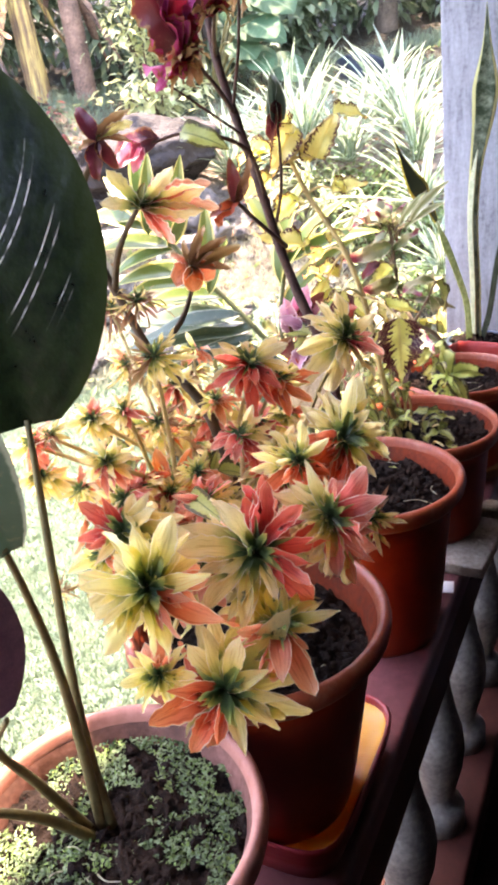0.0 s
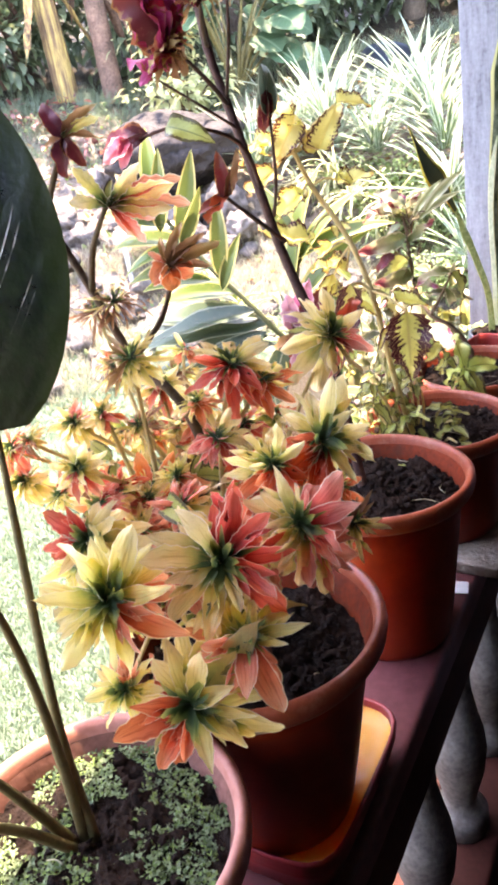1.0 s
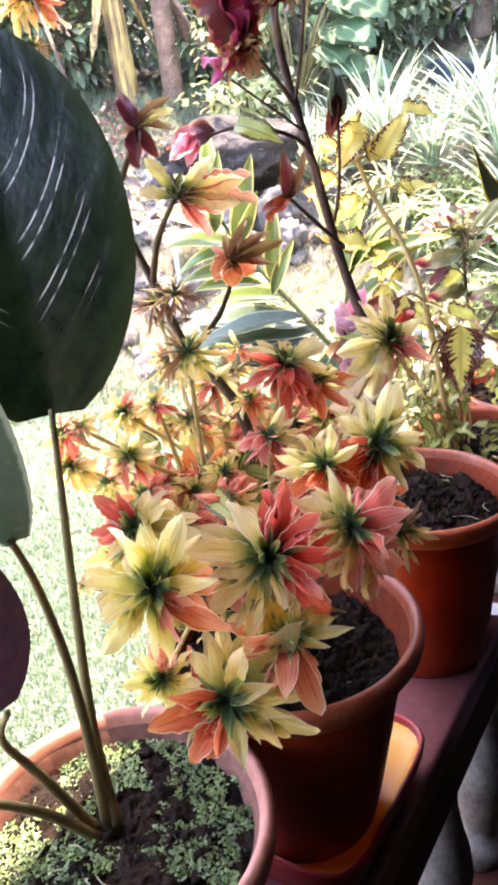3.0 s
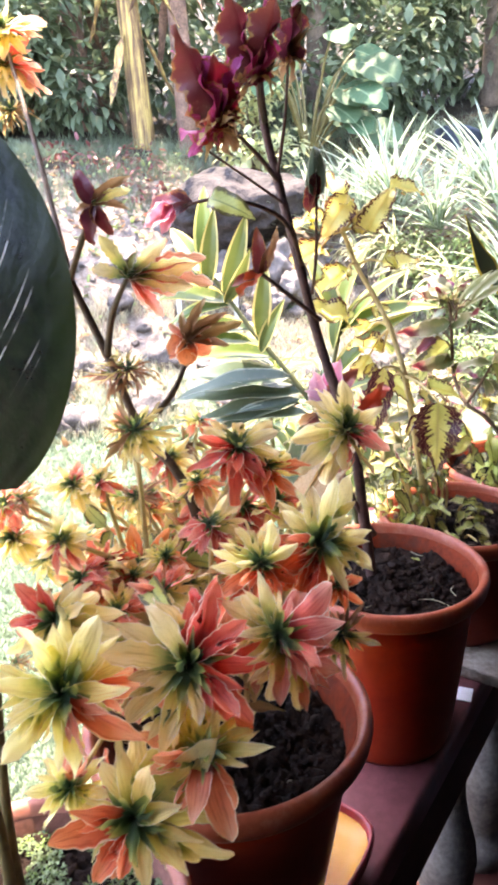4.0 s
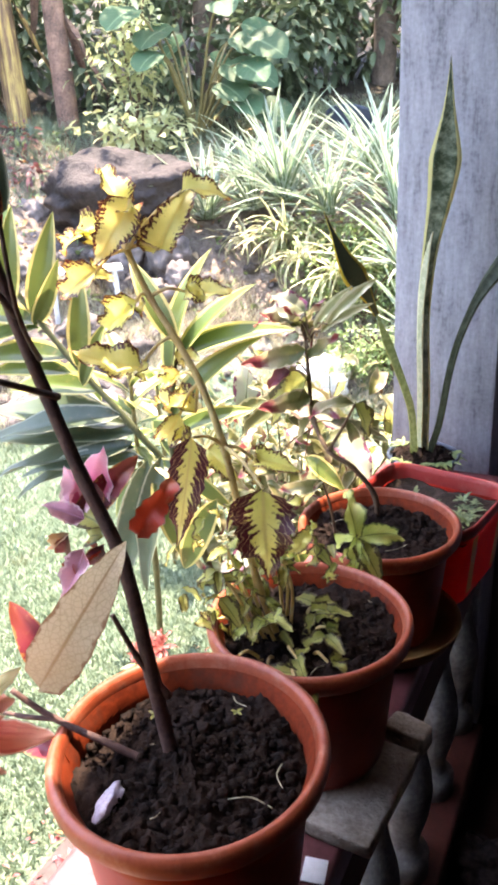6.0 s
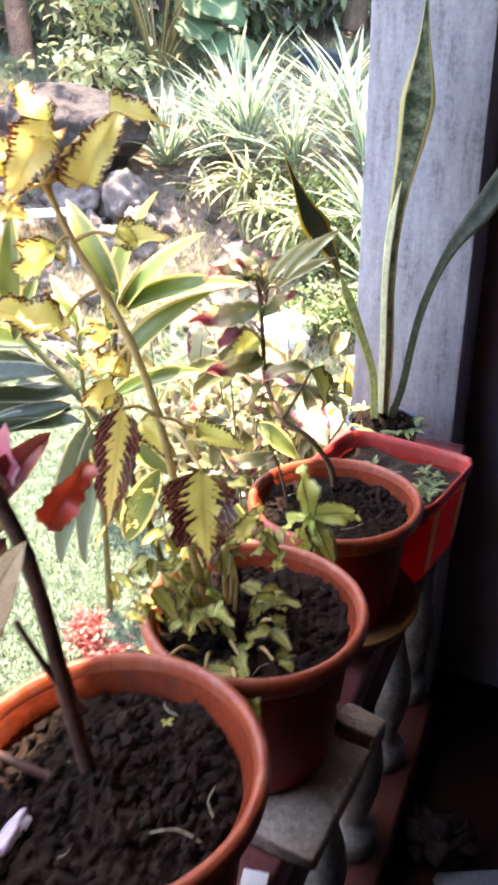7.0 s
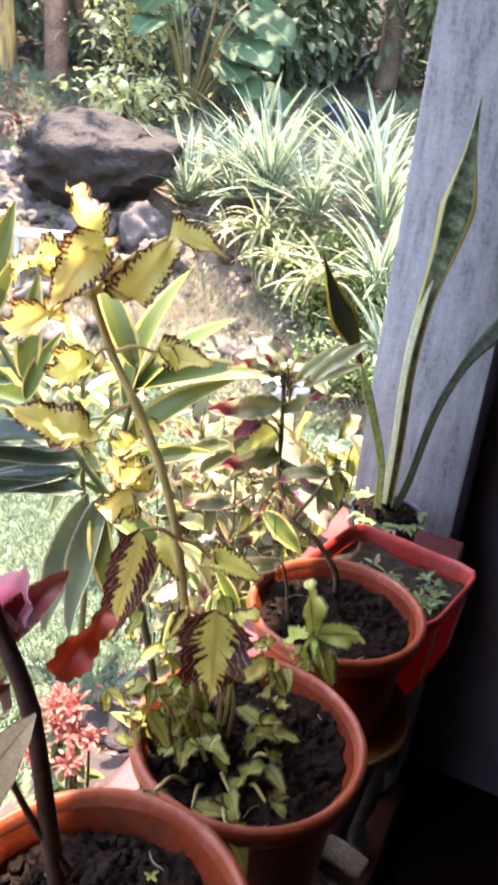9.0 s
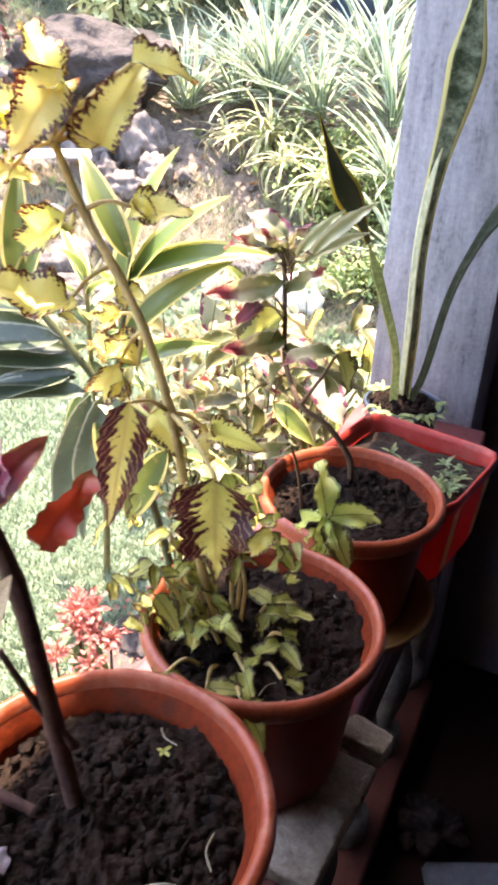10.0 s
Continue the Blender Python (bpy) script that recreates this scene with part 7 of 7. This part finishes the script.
def taro():
    t = thing("taro_plant", (-3.55, 6.55, ground_z(-3.55, 6.55)), "clump of broad blue-green taro leaves", "plant")
    acc = Acc(TARO)
    blade(acc, Matrix.Identity(4), 1.0, 0.8, broad, 10, 4, 0.6, 0.12, 0.02)
    me = acc.mesh("taro_leaf")
    rng = random.Random(3)
    for k in range(20):
        a = rng.uniform(0, 6.28)
        tip = Vector((math.cos(a) * rng.uniform(0.1, 0.55), math.sin(a) * rng.uniform(0.1, 0.55), rng.uniform(0.15, 0.95)))
        st = Acc(STEM_GREEN)
        tube(st, [(0, 0, -0.05), tip * 0.6 + Vector((0, 0, 0.12)), tip], 0.014, 0.008, 6)
        put("stalk", st.mesh("stalk"), t)
        put("leaf", me, t, axes(tip, (math.cos(a) + 0.3, math.sin(a) - 0.6, -0.25), (0.2, -0.6, 0.8), rng.uniform(0.26, 0.46)))


taro()


def banana(x, y, r, h, lean, seed, mat=BANANA):
    z = ground_z(x, y)
    t = thing("banana_trunk", (x, y, z), "banana plant trunk with dry yellow-brown sheaths", "tree", "banana trunks")
    acc = Acc(mat)
    tube(acc, [(0, 0, -0.1), (lean * 0.3, 0, h * 0.35), (lean * 0.7, 0, h * 0.7), (lean, 0, h)], r, r * 0.75, 14)
    put("trunk", acc.mesh("trunk"), t)
    rng = random.Random(seed)
    for k in range(9):
        a = rng.uniform(0, 6.28)
        ac = Acc(mat)
        hh = h * rng.uniform(0.35, 0.95)
        blade(ac, axes((lean * hh / h + math.cos(a) * r * 0.9, math.sin(a) * r * 0.9, hh), (math.cos(a) * 0.3, math.sin(a) * 0.3, -1), (math.cos(a), math.sin(a), 0.2)), rng.uniform(0.5, 1.1), 0.10, lance, 8, 2, -0.3, 0.6, 0.15, rng=rng)
        put("dry_sheath", ac.mesh("dry_sheath"), t)


for x, y, r, h, ln, sd, mt in ((-5.10, 6.10, 0.11, 2.9, -0.15, 1, BANANA), (-4.72, 6.30, 0.10, 2.7, -0.05, 2, DRY_TRUNK), (-6.4, 6.6, 0.12, 3.0, 0.1, 3, DRY_TRUNK)):
    banana(x, y, r, h, ln, sd, mt)


def stones():
    big = thing("boulder", (-3.30, 4.80, 0.85), "large dark wet boulder overhanging the bank", "rock")
    part("boulder_mass", boulder((0.56, 0.40, 0.28), 5, 0.34, 5, 1.1), ROCK, big).location = (0.0, 0.1, 0.42)
    for x, y, z, s, sd in ((-3.12, 4.66, 0.86, (0.20, 0.16, 0.17), 7), (-2.80, 4.74, 0.88, (0.15, 0.13, 0.20), 8), (-3.55, 4.55, 0.82, (0.17, 0.15, 0.16), 9), (-3.32, 4.48, 0.72, (0.13, 0.12, 0.11), 12), (-2.95, 4.55, 0.74, (0.12, 0.10, 0.10), 13), (-3.75, 4.70, 0.92, (0.16, 0.13, 0.14), 15), (-2.62, 4.62, 0.78, (0.10, 0.09, 0.10), 16), (-3.05, 4.45, 0.70, (0.10, 0.08, 0.16), 17), (-3.45, 4.42, 0.72, (0.09, 0.10, 0.14), 18), (-2.75, 4.50, 0.70, (0.13, 0.09, 0.08), 19),
                           (-4.05, 4.62, 0.98, (0.15, 0.13, 0.17), 21), (-4.32, 4.72, 1.04, (0.17, 0.13, 0.15), 22), (-4.55, 4.90, 1.16, (0.19, 0.14, 0.13), 23), (-4.20, 4.40, 0.90, (0.13, 0.11, 0.10), 24), (-4.75, 4.70, 1.08, (0.15, 0.14, 0.18), 25), (-4.02, 4.90, 1.14, (0.13, 0.10, 0.12), 26), (-4.45, 4.48, 0.96, (0.12, 0.10, 0.09), 27)):
        t = thing("rock", (x, y, z), "pale broken rock under the boulder on the bank", "rock", "rocks of the bank")
        part("rock_mass", boulder(s, sd, 0.42, 4, 2.4), STONE, t)
    rng = random.Random(77)
    shapes = [boulder((1, 0.8, 0.65), 20 + k, 0.5, 3, 1.4) for k in range(5)]
    meshes = []
    for bm in shapes:
        me = bpy.data.meshes.new("stone")
        bm.to_mesh(me)
        bm.free()
        me.materials.append(STONE)
        me.polygons.foreach_set("use_smooth", np.full(len(me.polygons), True))
        meshes.append(me)
    for k in range(210):
        a, r = math.radians(rng.uniform(8, 62)), rng.uniform(3.9, 5.3)
        x, y = -0.1 - r * math.sin(a), 0.58 + r * math.cos(a)
        s = rng.choice((0.03, 0.04, 0.05, 0.07, 0.10, 0.13)) * (1.0 if a > 0.6 else 0.6)
        m = Matrix.LocRotScale((x, y, ground_z(x, y) + s * 0.2), Euler((rng.uniform(-0.4, 0.4), rng.uniform(-0.4, 0.4), rng.uniform(0, 6.28))), Vector((s, s, s)))
        tagged(put("stone", rng.choice(meshes), None, m), "weathered stone on the bare bank", "stone", "stones on the bank")


stones()
leafy_mass("red_groundcover", [(-5.2 + 0.2 * k, 5.05 + 0.16 * (k % 4), ground_z(-5.2 + 0.2 * k, 5.05 + 0.16 * (k % 4)) + 0.06, 0.17) for k in range(8)], RED_GROUNDCOVER, 0.08, 60, "dark red leafy ground cover among stones", "plants", 61, "stuff")
tub = thing("basin", (-2.29, 6.9, ground_z(-2.29, 6.9) + 0.05), "dark blue plastic basin among the tufts", "basin")
part("basin_shell", revolve([(0.001, 0.0), (0.15, 0.0), (0.21, 0.16), (0.235, 0.17), (0.205, 0.16), (0.145, 0.02), (0.001, 0.02)], 32), BLUE_TUB, tub)
tub.rotation_euler.x = -0.5


def woods():
    """Dense dark undergrowth and trees behind the bank."""
    rng = random.Random(90)
    spots = []
    for k in range(190):
        a, r = math.radians(rng.uniform(-8, 72)), rng.uniform(7.9, 11.5)
        x, y = -0.1 - r * math.sin(a), 0.58 + r * math.cos(a)
        spots.append((x, y, ground_z(x, y) + rng.uniform(0.1, 2.6) * (r - 6.3) / 3.2, rng.uniform(0.35, 0.75)))
    leafy_mass("undergrowth", spots, DARK_BUSH, 0.17, 190, "dense dark green undergrowth below the trees", "undergrowth", 91, "stuff")
    for k in range(16):
        a, r = math.radians(-10 + 86 * k / 15 + rng.uniform(-2, 2)), rng.uniform(12, 16)
        x, y = -0.1 - r * math.sin(a), 0.58 + r * math.cos(a)
        z = ground_z(x, y)
        t = thing("tree", (x, y, z), "shady garden tree with a dark leafy crown", "tree", "trees behind the garden")
        acc = Acc(BARK)
        h = rng.uniform(3.5, 5)
        tube(acc, [(0, 0, -0.2), (0.1, 0, h * 0.4), (-0.05, 0.1, h)], 0.16, 0.08, 10)
        for b in range(4):
            c = rng.uniform(0, 6.28)
            tube(acc, [(0, 0.05, h * 0.6), (math.cos(c) * 0.7, math.sin(c) * 0.7, h * 0.85), (math.cos(c) * 1.5, math.sin(c) * 1.5, h * 1.1)], 0.06, 0.02, 6)
        put("trunk", acc.mesh("trunk"), t)
        lf = Acc(DARK_BUSH)
        for _ in range(1500):
            d = Vector((rng.gauss(0, 1), rng.gauss(0, 1), rng.gauss(0, 0.8)))
            p = Vector((0, 0, h * 0.85)) + d * 1.0
            s = rng.uniform(0.14, 0.32)
            blade(lf, axes(p, (rng.uniform(-1, 1), rng.uniform(-1, 1), rng.uniform(-1, 0.4)), (rng.uniform(-0.6, 0.6), rng.uniform(-0.6, 0.6), 1)), s, s * 0.5, ovate, 3, 1, 0.6, 0.25, rng=rng)
        put("crown", lf.mesh("crown"), t)


woods()


def shade_trees():
    """Added trees whose leaning crowns, out of view, dapple the bank with shade."""
    for k, (x, y, cx, cy, cz) in enumerate(((-4.4, 8.3, -4.0, 7.4, 5.2), (-6.9, 7.6, -5.8, 6.9, 5.3), (-2.6, 8.8, -2.9, 7.6, 5.2), (-1.0, 8.6, -1.7, 7.4, 5.2), (-5.6, 8.8, -5.0, 8.3, 5.6), (-7.6, 7.0, -5.5, 5.5, 5.0))):
        rng = random.Random(300 + k)
        z = ground_z(x, y)
        t = thing("shade_tree", (x, y, z), "added tree with an unseen leafy crown to shade the bank", "tree", "trees behind the garden")
        c = Vector((cx - x, cy - y, cz - z))
        acc = Acc(BARK)
        tube(acc, [(0, 0, -0.2), (0.05, -0.05, 1.4), Vector((c.x * 0.3, c.y * 0.3, c.z * 0.75)), c], 0.13, 0.05, 10)
        put("trunk", acc.mesh("trunk"), t)
        for b in range(6):
            a = b * 1.05 + rng.uniform(-0.3, 0.3)
            acc = Acc(BARK)
            tip = c + Vector((math.cos(a) * 1.3, math.sin(a) * 1.1, rng.uniform(-0.1, 0.5)))
            tube(acc, [c * 0.9, (c + tip) / 2 + Vector((0, 0, 0.15)), tip], 0.035, 0.01, 6)
            put("limb", acc.mesh("limb"), t)
        lf = Acc(BUSH)
        for _ in range(900):
            a, r = rng.uniform(0, 6.28), 1.55 * math.sqrt(rng.random())
            p = c + Vector((math.cos(a) * r * 1.1, math.sin(a) * r, rng.gauss(0.1, 0.22)))
            if noise.noise(p * 1.3) < -0.12:
                continue
            s = rng.uniform(0.12, 0.24)
            blade(lf, axes(p, (rng.uniform(-1, 1), rng.uniform(-1, 1), rng.uniform(-0.5, 0.3)), (rng.uniform(-0.5, 0.5), rng.uniform(-0.5, 0.5), 1)), s, s * 0.45, ovate, 3, 1, 0.6, 0.25, rng=rng)
        tagged(put("crown", lf.mesh("crown"), t), kind="stuff")


shade_trees()


def litter():
    """Fallen leaves over the bank and the lawn's edge."""
    rng = random.Random(14)
    for name, mat, n, label in (("leaf_litter", DRY_BROWN, 1500, "dry brown fallen leaves strewn over the bank"), ("pale_litter", C_BEIGE, 450, "pale withered leaves strewn over the bank"), ("bank_seedlings", BUSH, 2000, "small green weeds over the bank")):
        acc = Acc(mat)
        for _ in range(n):
            a, r = math.radians(rng.uniform(-4, 66)), rng.uniform(3.7, 7.4)
            x, y = -0.1 - r * math.sin(a), 0.58 + r * math.cos(a)
            s = rng.uniform(0.03, 0.09)
            up = 0.9 if mat is BUSH else 0.25
            blade(acc, axes((x, y, ground_z(x, y) + 0.008), (rng.uniform(-1, 1), rng.uniform(-1, 1), rng.uniform(-0.1, up)), (rng.uniform(-0.5, 0.5), rng.uniform(-0.5, 0.5), 1)), s, s * 0.5, ovate, 4, 1, rng.uniform(-0.8, 1.2), 0.4, 0.05, rng=rng)
        tagged(put(name, acc.mesh(name)), label, "leaves", kind="stuff")


litter()


def apron():
    """Cement strip along the foot of the veranda, with fallen coral petals and pebbles."""
    bm = box((0.66, 5.4, 0.10), 0.006, (-0.80, -0.2, -0.115))
    bmesh.ops.subdivide_edges(bm, edges=bm.edges[:], cuts=3)
    tagged(part("apron", bm, APRON, None), "dusty brown strip of bare ground at the veranda's foot", "path", kind="structure")
    rng = random.Random(51)
    acc = Acc(FLOWER_PINK, DRY_BROWN)
    for _ in range(900):
        x, y = -0.50 - 0.72 * rng.random() ** 0.8, rng.uniform(0.4, 2.3)
        s = rng.uniform(0.012, 0.03)
        blade(acc, axes((x, y, -0.06), (rng.uniform(-1, 1), rng.uniform(-1, 1), rng.uniform(0, 0.3)), (rng.uniform(-0.4, 0.4), rng.uniform(-0.4, 0.4), 1)), s, s * 0.5, ovate, 3, 1, 0.8, 0.3, slot=0 if rng.random() < 0.75 else 1, rng=rng)
    tagged(put("fallen_petals", acc.mesh("fallen_petals")), "fallen coral petals on the cement strip", "petals", kind="stuff")


apron()


def floor_clutter():
    """Things lying on the dark veranda floor behind the balustrade."""
    p = thing("newspaper", (0.030, 1.628, 0.012), "folded pale blue sheet of paper on the floor, dimmed for shade", "paper")
    for k in range(3):
        bm = box((0.26, 0.18, 0.004), 0.001, (0.004 * k, 0.003 * k, 0.005 * k))
        bmesh.ops.subdivide_edges(bm, edges=bm.edges[:], cuts=4)
        for v in bm.verts:
            v.co.z += 0.006 * noise.noise(v.co * 14)
        part("sheet", bm, DIMMED_BLUE, p).rotation_euler.z = 0.44
    b = thing("plastic_bag", (-0.135, 1.74, 0.036), "crumpled printed plastic bag on the floor, darkened for shade", "bag")
    bm = boulder((0.075, 0.062, 0.030), 9, 0.6, 4, 2.2)
    part("bag_body", bm, PRINTED_BAG, b)
    for side in (-1, 1):
        acc = Acc(PRINTED_BAG)
        tube(acc, [(side * 0.03, 0, 0.018), (side * 0.055, 0.02, 0.03), (side * 0.05, 0.05, 0.02), (side * 0.02, 0.04, 0.018)], 0.005, 0.0035, 6)
        put("handle", acc.mesh("handle"), b)


floor_clutter()


def low_bench():
    """White slatted bench standing on the stony bank."""
    z = ground_z(-3.08, 4.22)
    t = thing("low_bench", (-3.08, 4.22, z), "low white slatted bench on the stony garden bank", "bench")
    t.rotation_euler.z = 0.68
    for k in range(4):
        part("slat", box((0.48, 0.052, 0.018), 0.004, (0, (k - 1.5) * 0.064, 0.222)), BENCH_WHITE, t)
    for x in (-0.19, 0.19):
        part("bearer", box((0.024, 0.24, 0.034), 0.003, (x, 0, 0.194)), BENCH_WHITE, t)
        for y in (-0.10, 0.10):
            part("leg", box((0.030, 0.030, 0.26), 0.004, (x, y, 0.047)), BENCH_WHITE, t)


low_bench()
flat = thing("flat_stone", (-1.06, 2.02, -0.065), "flat grey stone among fallen coral petals", "stone")
part("stone_mass", boulder((0.10, 0.085, 0.03), 41, 0.4, 4, 1.6), ROCK, flat)
white = thing("pale_stone", (-1.53, 4.33, ground_z(-1.53, 4.33) + 0.05), "large pale stone at the lawn's edge, sunlight in its colour", "stone")
part("stone_mass", boulder((0.15, 0.11, 0.13), 33, 0.5, 4), PALE_STONE, white)
